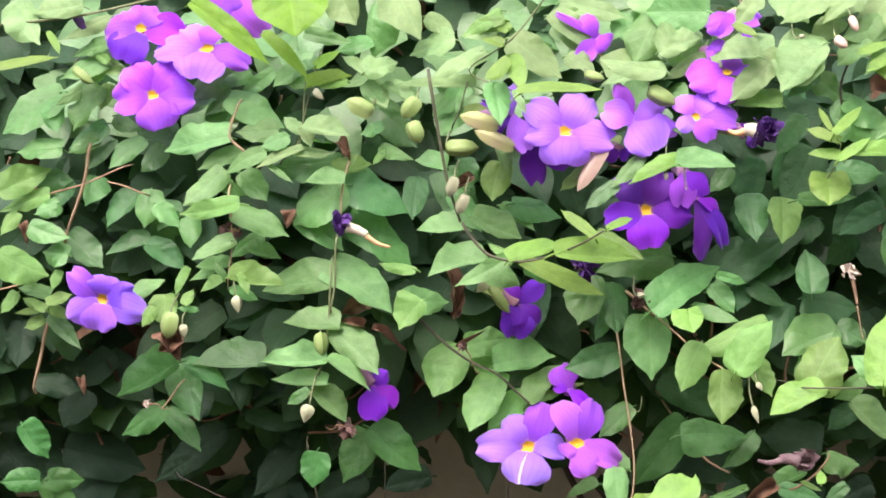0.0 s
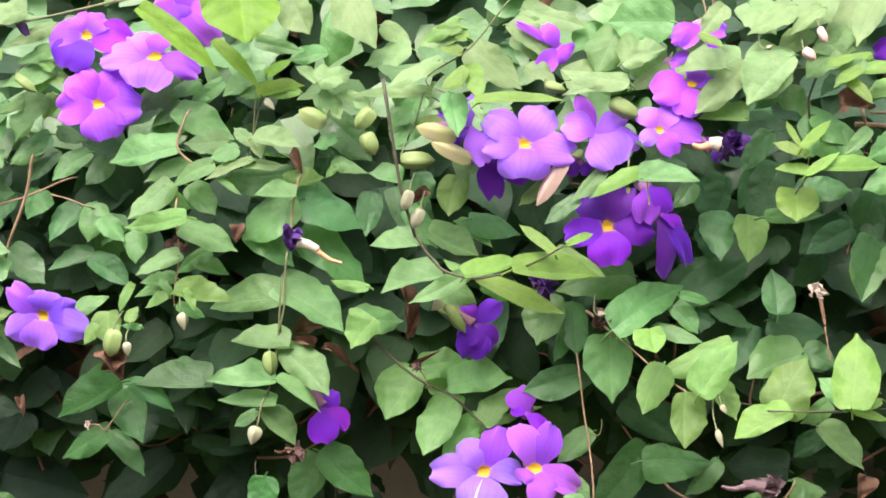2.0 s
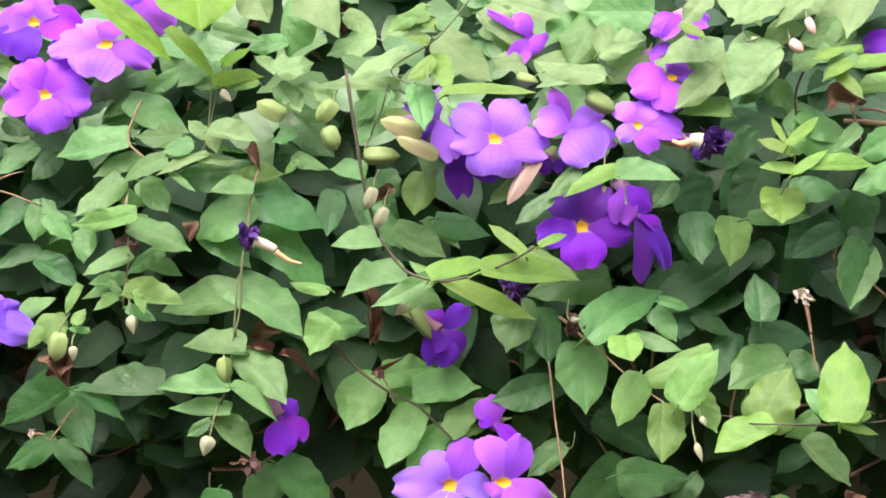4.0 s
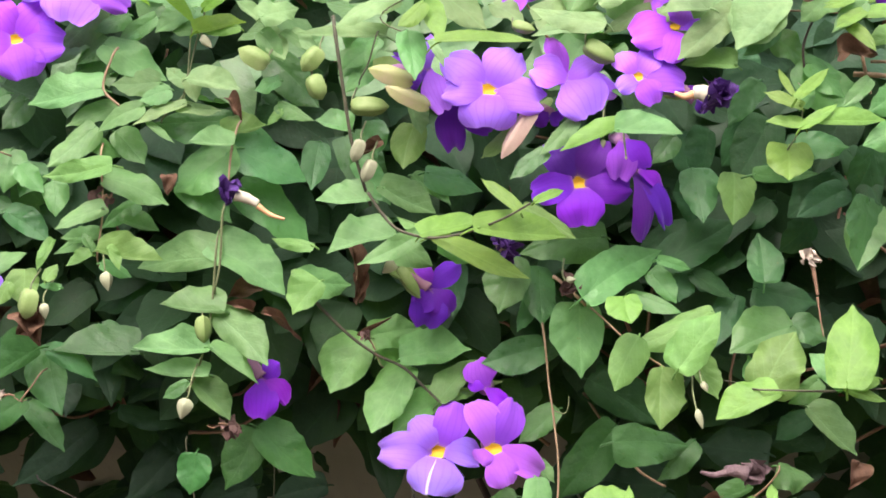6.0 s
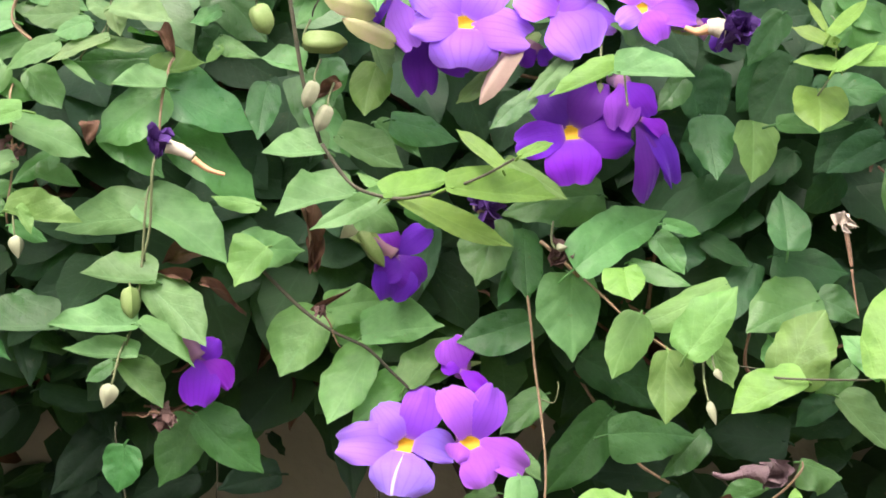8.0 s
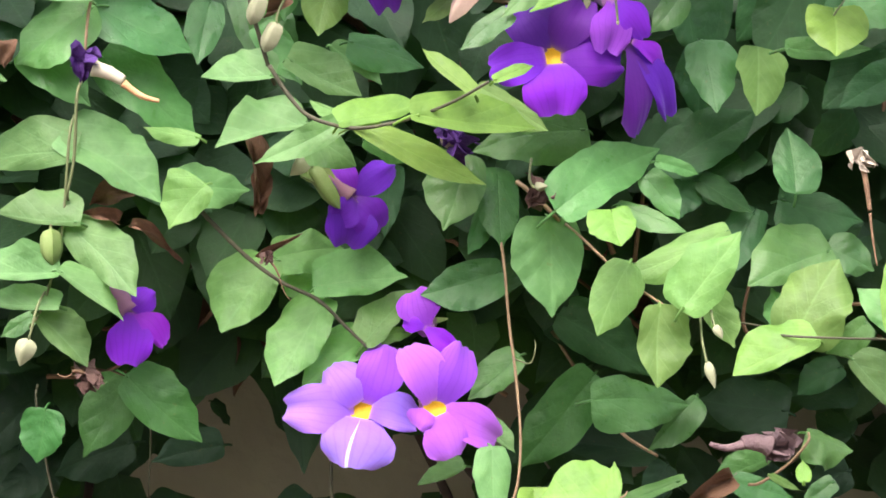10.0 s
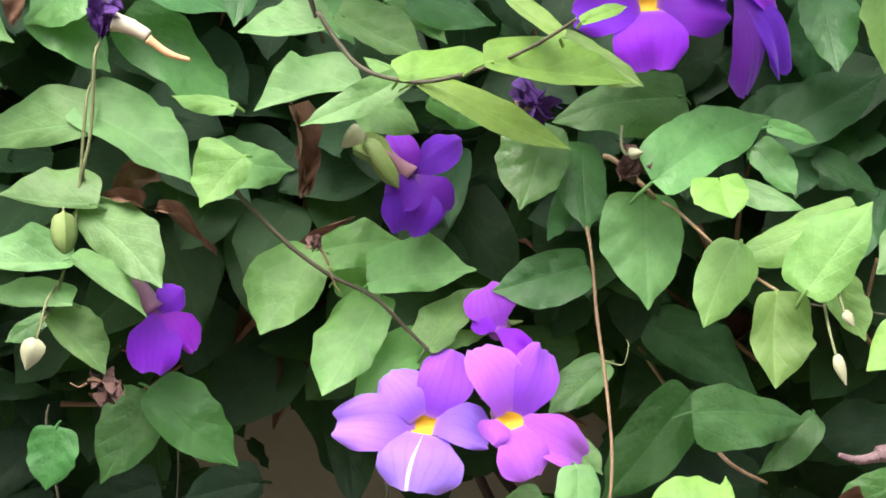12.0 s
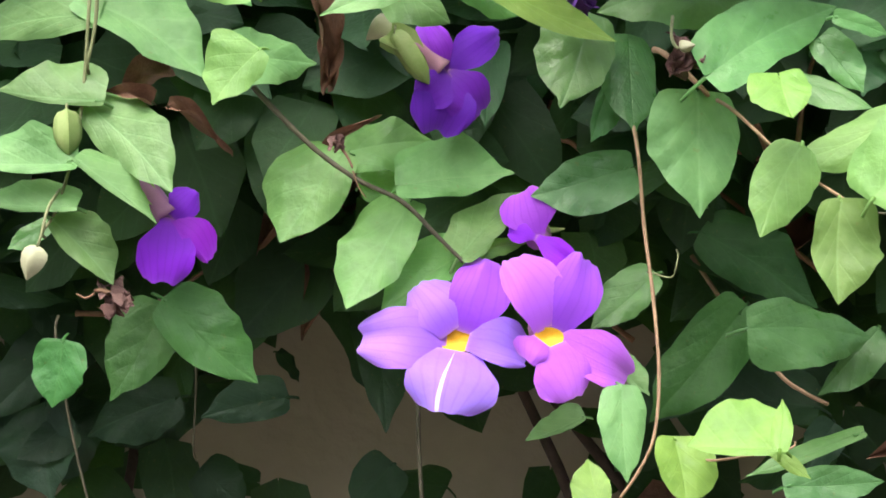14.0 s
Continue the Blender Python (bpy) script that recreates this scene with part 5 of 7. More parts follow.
leaf(s, -0.0248, -0.0150, 1.1208, -0.0058, -0.0167, 1.1086, 0.0095, 0.0068, "p", 0.19, -0.89, 0.42)
leaf(s, -0.0003, -0.0205, 1.1194, 0.0196, -0.0208, 1.1118, 0.0059, 0.0026, "g", 0.12, -0.93, 0.34)
leaf(s, 0.0537, -0.0380, 1.1707, 0.0356, -0.0414, 1.1557, 0.0041, 0.0068, "m", -0.21, -0.87, 0.45)

s = shoot("vine shoot with drooping pale leaves over dark flowers", 0.0733, 0.0118, 1.1940)
stem(s, 0.00045, 0.00033, "green", 0.1112, -0.0344, 1.1892, 0.1096, -0.0441, 1.1880, 0.1039, -0.0433, 1.1837, 0.0968, -0.0424, 1.1835, 0.0947, -0.0301, 1.1834)
leaf(s, 0.0450, -0.0326, 1.1407, 0.0725, -0.0372, 1.1239, 0.0083, 0.0040, "l", 0.10, -0.91, 0.41)
leaf(s, 0.0907, 0.0167, 1.1253, 0.0443, 0.0097, 1.1175, 0.0099, 0.0132, "g", 0.08, -0.94, 0.34)
leaf(s, 0.0789, -0.0249, 1.0921, 0.1266, -0.0004, 1.1214, 0.0099, 0.0141, "g", 0.20, -0.89, 0.41)
leaf(s, 0.1290, 0.0147, 1.1112, 0.1713, 0.0242, 1.1380, 0.0101, 0.0135, "d", -0.08, -0.89, 0.45)
leaf(s, 0.1811, -0.0052, 1.0998, 0.1800, 0.0084, 1.1286, 0.0114, 0.0088, "m", 0.03, -0.90, 0.43)
leaf(s, 0.1420, 0.0069, 1.1630, 0.1466, -0.0066, 1.1326, 0.0088, 0.0126, "m", -0.03, -0.92, 0.40)
leaf(s, 0.1639, -0.0043, 1.1596, 0.1622, -0.0168, 1.1324, 0.0089, 0.0121, "l", 0.14, -0.90, 0.40)
leaf(s, 0.1825, 0.0232, 1.0952, 0.2171, 0.0213, 1.0873, 0.0141, 0.0085, "d", 0.03, -0.94, 0.34)
leaf(s, 0.0364, -0.0155, 1.1837, 0.0204, -0.0232, 1.1688, 0.0040, 0.0050, "l", -0.04, -0.87, 0.49)
leaf(s, 0.0703, -0.0370, 1.1879, 0.0520, -0.0429, 1.1691, 0.0037, 0.0056, "p", -0.05, -0.94, 0.34)
leaf(s, 0.0945, -0.0524, 1.1851, 0.0621, -0.0594, 1.1715, 0.0083, 0.0017, "L", -0.01, -0.88, 0.47)
leaf(s, 0.0944, -0.0596, 1.1819, 0.1284, -0.0614, 1.1804, 0.0019, 0.0111, "p", -0.03, -0.92, 0.38)
leaf(s, 0.0961, -0.0263, 1.2091, 0.1147, -0.0287, 1.1962, 0.0109, 0.0037, "p", 0.20, -0.87, 0.45)
leaf(s, 0.1277, -0.0220, 1.1805, 0.1151, -0.0256, 1.1652, 0.0055, 0.0067, "m", -0.01, -0.97, 0.24)
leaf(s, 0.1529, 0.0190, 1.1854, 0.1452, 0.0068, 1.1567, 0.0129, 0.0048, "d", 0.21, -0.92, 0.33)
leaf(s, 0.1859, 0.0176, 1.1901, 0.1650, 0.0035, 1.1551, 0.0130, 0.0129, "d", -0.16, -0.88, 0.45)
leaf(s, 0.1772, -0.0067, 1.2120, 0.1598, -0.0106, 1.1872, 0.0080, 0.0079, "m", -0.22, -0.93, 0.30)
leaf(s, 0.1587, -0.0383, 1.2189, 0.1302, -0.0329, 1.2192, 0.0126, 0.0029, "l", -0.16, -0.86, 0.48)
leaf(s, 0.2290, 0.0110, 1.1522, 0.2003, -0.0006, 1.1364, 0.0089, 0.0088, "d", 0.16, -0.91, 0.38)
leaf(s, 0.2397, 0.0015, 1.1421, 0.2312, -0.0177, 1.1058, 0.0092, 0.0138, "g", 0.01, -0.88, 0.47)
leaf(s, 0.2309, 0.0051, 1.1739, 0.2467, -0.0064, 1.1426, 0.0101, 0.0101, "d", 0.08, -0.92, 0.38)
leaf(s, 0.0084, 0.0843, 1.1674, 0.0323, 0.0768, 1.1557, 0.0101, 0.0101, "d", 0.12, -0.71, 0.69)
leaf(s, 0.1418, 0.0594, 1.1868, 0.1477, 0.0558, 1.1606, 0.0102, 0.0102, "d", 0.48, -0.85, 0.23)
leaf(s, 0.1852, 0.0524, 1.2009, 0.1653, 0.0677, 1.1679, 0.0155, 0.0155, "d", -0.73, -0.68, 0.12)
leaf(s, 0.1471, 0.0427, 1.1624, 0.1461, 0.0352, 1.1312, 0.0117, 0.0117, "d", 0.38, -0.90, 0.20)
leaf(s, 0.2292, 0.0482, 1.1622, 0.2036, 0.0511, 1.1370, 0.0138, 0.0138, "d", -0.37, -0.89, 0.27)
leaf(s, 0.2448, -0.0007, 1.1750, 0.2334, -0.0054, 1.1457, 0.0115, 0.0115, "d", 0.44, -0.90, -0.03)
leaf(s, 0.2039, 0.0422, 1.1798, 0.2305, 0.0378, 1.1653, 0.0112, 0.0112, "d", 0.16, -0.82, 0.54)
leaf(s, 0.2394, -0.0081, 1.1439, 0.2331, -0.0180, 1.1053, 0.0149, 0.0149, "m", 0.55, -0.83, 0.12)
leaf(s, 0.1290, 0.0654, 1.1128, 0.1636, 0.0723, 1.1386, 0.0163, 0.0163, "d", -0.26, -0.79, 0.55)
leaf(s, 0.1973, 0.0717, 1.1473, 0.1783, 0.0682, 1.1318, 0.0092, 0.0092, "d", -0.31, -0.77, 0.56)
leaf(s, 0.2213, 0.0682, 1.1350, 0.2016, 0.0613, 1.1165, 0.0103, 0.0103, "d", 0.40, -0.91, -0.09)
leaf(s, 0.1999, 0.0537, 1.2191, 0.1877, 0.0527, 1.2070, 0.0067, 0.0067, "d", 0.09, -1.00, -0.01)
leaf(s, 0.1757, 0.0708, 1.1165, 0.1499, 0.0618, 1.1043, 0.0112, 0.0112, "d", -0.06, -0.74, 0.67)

s = shoot("young vine tip with yellow-green leaves and one heart leaf", 0.1997, -0.0007, 1.2018)
stem(s, 0.00045, 0.00033, "green", 0.1851, -0.0344, 1.1681, 0.1872, -0.0449, 1.1720, 0.1943, -0.0466, 1.1851, 0.1945, -0.0484, 1.2036, 0.1946, -0.0369, 1.2092)
leaf(s, 0.1902, -0.0645, 1.1949, 0.1721, -0.0581, 1.2026, 0.0051, 0.0029, "L", -0.05, -0.82, 0.56)
leaf(s, 0.1891, -0.0677, 1.1991, 0.2083, -0.0539, 1.2163, 0.0031, 0.0037, "L", 0.08, -0.82, 0.57)
leaf(s, 0.1877, -0.0588, 1.2012, 0.1821, -0.0457, 1.2174, 0.0024, 0.0018, "L", -0.18, -0.80, 0.58)
leaf(s, 0.1920, -0.0630, 1.1833, 0.1732, -0.0573, 1.1871, 0.0067, 0.0015, "L", -0.13, -0.80, 0.58)
leaf(s, 0.1913, -0.0672, 1.1831, 0.2117, -0.0598, 1.1958, 0.0032, 0.0039, "L", -0.04, -0.83, 0.55)
leaf(s, 0.2022, -0.0637, 1.1862, 0.2385, -0.0590, 1.1880, 0.0028, 0.0077, "L", 0.09, -0.86, 0.51)
leaf(s, 0.1931, -0.0564, 1.1954, 0.2000, -0.0512, 1.2090, 0.0044, 0.0035, "p", -0.06, -0.92, 0.39)
leaf(s, 0.1874, -0.0443, 1.1722, 0.1858, -0.0571, 1.1546, 0.0126, 0.0126, "L", 0.04, -0.81, 0.59)
leaf(s, 0.1976, -0.0236, 1.1760, 0.2252, -0.0260, 1.1744, 0.0079, 0.0079, "m", -0.07, -0.97, 0.24)
leaf(s, 0.1723, -0.0302, 1.1590, 0.2104, -0.0206, 1.1608, 0.0037, 0.0056, "m", 0.23, -0.95, 0.23)
leaf(s, 0.2030, -0.0287, 1.2203, 0.2228, -0.0346, 1.2017, 0.0083, 0.0084, "g", 0.14, -0.89, 0.43)
leaf(s, 0.2006, -0.0260, 1.2207, 0.2313, -0.0346, 1.1962, 0.0146, 0.0110, "g", 0.00, -0.94, 0.33)
leaf(s, 0.2314, -0.0494, 1.2094, 0.2152, -0.0566, 1.1949, 0.0050, 0.0040, "g", 0.08, -0.92, 0.37)
leaf(s, 0.2532, -0.0397, 1.2073, 0.2293, -0.0510, 1.1918, 0.0073, 0.0100, "g", 0.21, -0.91, 0.35)
leaf(s, 0.2508, -0.0498, 1.1867, 0.2256, -0.0609, 1.1742, 0.0069, 0.0102, "g", 0.17, -0.88, 0.44)

s = shoot("hanging vine shoot with pale arrow-shaped leaves and buds", -0.1380, 0.0537, 1.0851)
stem(s, 0.00066, 0.00049, "green", -0.1290, 0.0215, 1.1283, -0.1297, 0.0123, 1.1199, -0.1319, 0.0151, 1.0921, -0.1349, 0.0164, 1.0688, -0.1417, 0.0169, 1.0453, -0.1465, 0.0170, 1.0374, -0.1480, 0.0290, 1.0351)
leaf(s, -0.1276, 0.0126, 1.0827, -0.1630, 0.0165, 1.0863, 0.0142, 0.0019, "p", -0.08, -0.96, 0.28)
leaf(s, -0.1304, 0.0184, 1.0808, -0.0991, -0.0016, 1.0516, 0.0079, 0.0133, "p", -0.12, -0.88, 0.47)
leaf(s, -0.1305, 0.0017, 1.0613, -0.1039, 0.0004, 1.0421, 0.0020, 0.0095, "p", 0.27, -0.86, 0.43)
leaf(s, -0.1353, 0.0108, 1.0607, -0.1773, 0.0085, 1.0618, 0.0122, 0.0034, "p", 0.06, -0.90, 0.42)
leaf(s, -0.1373, 0.0143, 1.0463, -0.1716, 0.0188, 1.0485, 0.0097, 0.0019, "p", -0.11, -0.95, 0.30)
leaf(s, -0.1435, 0.0214, 1.0410, -0.1221, 0.0196, 1.0196, 0.0048, 0.0114, "p", 0.22, -0.93, 0.30)
leaf(s, -0.1500, 0.0410, 1.0394, -0.1634, 0.0370, 1.0308, 0.0036, 0.0050, "g", -0.05, -0.87, 0.48)

s = shoot("arching twig with pale leaves and a pair of flowers", -0.0836, 0.0508, 1.1130)
stem(s, 0.00100, 0.00070, "dark", -0.0748, 0.0240, 1.0886, -0.0682, 0.0240, 1.0816, -0.0536, 0.0240, 1.0676, -0.0383, 0.0240, 1.0568, -0.0224, 0.0240, 1.0492, -0.0103, 0.0260, 1.0375, -0.0008, 0.0280, 1.0284)
leaf(s, -0.0698, -0.0067, 1.0990, -0.0849, -0.0125, 1.0814, 0.0137, 0.0065, "l", -0.07, -0.93, 0.37)
leaf(s, -0.0821, 0.0138, 1.0984, -0.0516, 0.0229, 1.0981, 0.0097, 0.0104, "p", 0.28, -0.92, 0.27)
leaf(s, -0.0450, 0.0339, 1.0648, -0.0659, 0.0221, 1.0362, 0.0213, 0.0094, "f", -0.23, -0.83, 0.51)
leaf(s, -0.0210, 0.0350, 1.0471, -0.0413, 0.0171, 1.0123, 0.0153, 0.0094, "f", -0.12, -0.85, 0.51)
leaf(s, -0.0017, 0.0421, 1.0304, -0.0288, 0.0260, 1.0126, 0.0140, 0.0060, "f", 0.17, -0.84, 0.51)
leaf(s, -0.0421, 0.0426, 1.0669, -0.0115, 0.0474, 1.0731, 0.0112, 0.0094, "f", 0.02, -0.83, 0.56)
leaf(s, -0.0374, 0.0481, 1.0552, -0.0213, 0.0519, 1.0582, 0.0074, 0.0067, "f", 0.09, -0.83, 0.56)
leaf(s, -0.0225, 0.0309, 1.0547, 0.0168, 0.0291, 1.0597, 0.0063, 0.0160, "f", -0.10, -0.88, 0.47)
leaf(s, -0.0017, 0.0281, 1.0310, 0.0209, 0.0440, 1.0539, 0.0059, 0.0106, "f", 0.07, -0.85, 0.52)
leaf(s, 0.0015, 0.0314, 1.0313, 0.0225, 0.0406, 1.0363, 0.0034, 0.0040, "l", 0.26, -0.85, 0.46)

s = shoot("vine shoot with glossy mid-green leaves by a brown stem", 0.0572, 0.0204, 1.0677)
stem(s, 0.00065, 0.00049, "brown", 0.0550, 0.0600, 1.0973, 0.0569, 0.0015, 1.0707, 0.0597, -0.0011, 1.0422, 0.0627, -0.0040, 1.0196, 0.0649, -0.0070, 0.9934, 0.0636, -0.0079, 0.9727, 0.0586, -0.0066, 0.9602, 0.0514, -0.0040, 0.9492, 0.0492, 0.0088, 0.9460)
stem(s, 0.00106, 0.00079, "brown", 0.0633, 0.0100, 1.1020, 0.0656, -0.0006, 1.1000, 0.0730, -0.0026, 1.0934, 0.0795, -0.0044, 1.0868, 0.0815, 0.0070, 1.0848)
stem(s, 0.00035, 0.00026, "green", 0.0619, 0.0068, 1.0265, 0.0635, -0.0037, 1.0262, 0.0690, -0.0055, 1.0254, 0.0708, -0.0054, 1.0320, 0.0714, 0.0066, 1.0340)
leaf(s, 0.0406, 0.0104, 1.1127, 0.0313, -0.0059, 1.0821, 0.0141, 0.0109, "g", 0.15, -0.89, 0.43)
leaf(s, 0.0553, 0.0224, 1.1062, 0.0568, 0.0063, 1.0737, 0.0096, 0.0090, "m", 0.10, -0.89, 0.45)
leaf(s, 0.0490, 0.0233, 1.0903, 0.0422, 0.0110, 1.0703, 0.0025, 0.0070, "m", 0.21, -0.86, 0.46)
leaf(s, 0.0548, 0.0290, 1.0613, 0.0222, 0.0270, 1.0518, 0.0084, 0.0126, "m", -0.05, -0.93, 0.37)
leaf(s, 0.0767, -0.0040, 1.0851, 0.0781, -0.0165, 1.0466, 0.0172, 0.0144, "p", 0.18, -0.93, 0.31)
leaf(s, 0.0989, -0.0391, 1.0897, 0.1017, -0.0488, 1.0772, 0.0110, 0.0086, "L", -0.00, -0.79, 0.62)
leaf(s, 0.1079, -0.0253, 1.0687, 0.0941, -0.0371, 1.0404, 0.0091, 0.0103, "l", 0.05, -0.93, 0.36)
leaf(s, 0.0450, -0.0165, 0.9491, 0.0415, -0.0079, 0.9644, 0.0052, 0.0075, "L", -0.08, -0.88, 0.47)
leaf(s, 0.0535, 0.0069, 0.9862, 0.0559, -0.0059, 0.9572, 0.0079, 0.0079, "p", 0.17, -0.90, 0.41)
leaf(s, 0.0436, 0.0681, 0.9699, 0.0228, 0.0696, 0.9607, 0.0077, 0.0018, "p", -0.26, -0.87, 0.43)
leaf(s, 0.0533, 0.0333, 0.9938, 0.0649, 0.0267, 0.9826, 0.0020, 0.0061, "p", -0.13, -0.91, 0.40)
leaf(s, 0.0661, 0.0359, 1.0238, 0.0443, 0.0341, 1.0046, 0.0093, 0.0061, "g", -0.17, -0.95, 0.28)
leaf(s, 0.1035, 0.0886, 1.0079, 0.0701, 0.0815, 0.9676, 0.0127, 0.0131, "s", -0.01, -0.98, 0.18)

s = shoot("vine shoot with light green torn leaves and drooping buds", 0.1280, 0.0054, 1.0822)
stem(s, 0.00064, 0.00048, "brown", 0.0833, -0.0036, 1.0845, 0.0887, -0.0150, 1.0795, 0.1068, -0.0196, 1.0627, 0.1282, -0.0241, 1.0483, 0.1346, -0.0134, 1.0440)
stem(s, 0.00045, 0.00034, "dark", 0.1185, -0.0127, 1.0496, 0.1282, -0.0241, 1.0483, 0.1606, -0.0285, 1.0442, 0.1808, -0.0308, 1.0403, 0.2098, -0.0332, 1.0391, 0.2185, -0.0219, 1.0388)
stem(s, 0.0009, 0.0007, "brown", 0.0887, 0.1200, 1.0290, 0.1036, 0.1000, 1.0052, 0.1171, 0.0750, 0.9867, 0.1251, 0.0700, 0.9807, 0.1327, 0.0600, 0.9771)
leaf(s, 0.1468, -0.0189, 1.0818, 0.1025, -0.0280, 1.0640, 0.0070, 0.0095, "l", 0.02, -0.91, 0.41)
leaf(s, 0.1274, -0.0494, 1.0528, 0.1512, -0.0443, 1.0839, 0.0089, 0.0135, "l", -0.13, -0.96, 0.26)
leaf(s, 0.1210, -0.0261, 1.0510, 0.1193, -0.0368, 1.0186, 0.0080, 0.0129, "l", 0.10, -0.95, 0.31)
leaf(s, 0.1402, -0.0233, 1.0570, 0.1508, -0.0353, 1.0357, 0.0046, 0.0085, "l", -0.20, -0.89, 0.40)
leaf(s, 0.1803, -0.0492, 1.0394, 0.1475, -0.0510, 1.0249, 0.0139, 0.0049, "L", -0.19, -0.83, 0.53)
leaf(s, 0.1753, -0.0432, 1.0424, 0.1932, -0.0377, 1.0731, 0.0154, 0.0134, "l", -0.16, -0.95, 0.26)
leaf(s, 0.1821, -0.0004, 1.0398, 0.1739, 0.0077, 1.0580, 0.0047, 0.0078, "g", -0.18, -0.93, 0.33)
leaf(s, 0.1974, 0.0075, 1.0737, 0.1614, -0.0028, 1.0587, 0.0173, 0.0078, "g", 0.14, -0.94, 0.31)
leaf(s, 0.2000, 0.0136, 1.0750, 0.2201, 0.0112, 1.0657, 0.0081, 0.0091, "m", -0.01, -0.97, 0.23)
leaf(s, 0.2080, -0.0205, 1.0446, 0.1917, -0.0264, 1.0328, 0.0045, 0.0075, "g", 0.14, -0.95, 0.28)
leaf(s, 0.1448, 0.0200, 1.1032, 0.1672, 0.0166, 1.0906, 0.0054, 0.0079, "d", 0.11, -0.89, 0.44)
leaf(s, 0.1213, -0.0131, 1.1117, 0.1392, -0.0101, 1.1070, 0.0034, 0.0034, "g", 0.24, -0.90, 0.36)
leaf(s, 0.1177, -0.0033, 1.1038, 0.1310, -0.0097, 1.0876, 0.0048, 0.0080, "g", -0.03, -0.94, 0.35)
leaf(s, 0.1069, -0.0030, 1.0929, 0.1339, -0.0113, 1.0824, 0.0067, 0.0034, "g", -0.09, -0.88, 0.46)
leaf(s, 0.1364, 0.0235, 1.1031, 0.1357, 0.0176, 1.0874, 0.0033, 0.0099, "d", 0.17, -0.92, 0.34)
leaf(s, 0.1686, 0.0262, 1.0887, 0.1550, 0.0144, 1.0607, 0.0094, 0.0079, "d", 0.00, -0.92, 0.39)
leaf(s, 0.1001, 0.0196, 1.0069, 0.1440, 0.0344, 1.0038, 0.0145, 0.0093, "m", 0.32, -0.86, 0.40)
leaf(s, 0.1478, 0.0473, 1.0051, 0.1259, 0.0343, 0.9836, 0.0028, 0.0093, "m", 0.18, -0.91, 0.36)
leaf(s, 0.1466, 0.0625, 1.1043, 0.1686, 0.0544, 1.0937, 0.0071, 0.0071, "d", 0.02, -0.77, 0.63)

s = shoot("vine shoot with a large upright yellow-green leaf", 0.2280, -0.0069, 1.0414)
stem(s, 0.00053, 0.00040, "dark", 0.1657, -0.0401, 1.0414, 0.1750, -0.0509, 1.0413, 0.2061, -0.0534, 1.0410, 0.2370, -0.0555, 1.0423, 0.2463, -0.0442, 1.0427)
leaf(s, 0.2137, -0.0758, 1.0475, 0.2208, -0.0542, 1.0895, 0.0144, 0.0130, "L", -0.22, -0.85, 0.48)
leaf(s, 0.2024, -0.0264, 1.0298, 0.2278, -0.0369, 1.0050, 0.0038, 0.0129, "p", -0.00, -0.92, 0.39)
leaf(s, 0.2159, -0.0577, 1.0431, 0.2391, -0.0601, 1.0359, 0.0035, 0.0042, "L", 0.09, -0.82, 0.56)
leaf(s, 0.2151, -0.0543, 1.0443, 0.1992, -0.0432, 1.0614, 0.0075, 0.0060, "g", -0.27, -0.90, 0.34)
leaf(s, 0.2340, -0.0564, 1.0480, 0.2167, -0.0570, 1.0409, 0.0052, 0.0052, "L", -0.28, -0.61, 0.74)

s = shoot("shaded vine shoot with dark glossy leaves", 0.1796, -0.0046, 1.0042)
stem(s, 0.00074, 0.00056, "brown", 0.1688, 0.0234, 0.9696, 0.1722, 0.0129, 0.9722, 0.1837, 0.0110, 0.9809, 0.1916, 0.0094, 0.9908, 0.1939, 0.0210, 0.9937)
leaf(s, 0.0097, 0.0678, 1.1067, 0.0064, 0.0539, 1.0760, 0.0083, 0.0066, "d", -0.08, -0.90, 0.42)
leaf(s, 0.0917, 0.0970, 1.0376, 0.1346, 0.0902, 1.0117, 0.0106, 0.0156, "d", 0.08, -0.92, 0.38)
leaf(s, 0.1996, 0.1104, 0.9928, 0.1601, 0.1253, 0.9962, 0.0156, 0.0122, "b", -0.29, -0.87, 0.40)
leaf(s, 0.1801, 0.0474, 0.9771, 0.1556, 0.0455, 0.9674, 0.0084, 0.0028, "g", -0.03, -0.97, 0.26)
leaf(s, 0.1937, 0.0183, 0.9931, 0.2138, 0.0205, 0.9851, 0.0125, 0.0030, "g", 0.25, -0.90, 0.36)
leaf(s, 0.1805, -0.0364, 0.9804, 0.1808, -0.0316, 0.9884, 0.0034, 0.0029, "L", -0.14, -0.84, 0.52)
leaf(s, 0.1739, -0.0019, 0.9772, 0.1856, -0.0052, 0.9717, 0.0018, 0.0018, "l", -0.12, -0.94, 0.32)
leaf(s, 0.1637, 0.0340, 0.9692, 0.1912, 0.0315, 0.9628, 0.0060, 0.0053, "m", 0.00, -0.93, 0.38)
leaf(s, 0.2029, 0.0124, 0.9723, 0.1891, 0.0108, 0.9633, 0.0045, 0.0045, "m", -0.17, -0.89, 0.42)
leaf(s, 0.2260, 0.1072, 1.0135, 0.2063, 0.1062, 1.0008, 0.0090, 0.0064, "d", -0.18, -0.92, 0.35)
leaf(s, 0.2049, 0.1621, 0.9903, 0.1564, 0.1610, 0.9894, 0.0177, 0.0177, "b", 0.00, -0.67, 0.74)
leaf(s, 0.1101, 0.1685, 0.9973, 0.0683, 0.1539, 0.9577, 0.0164, 0.0164, "b", -0.24, -0.80, 0.55)
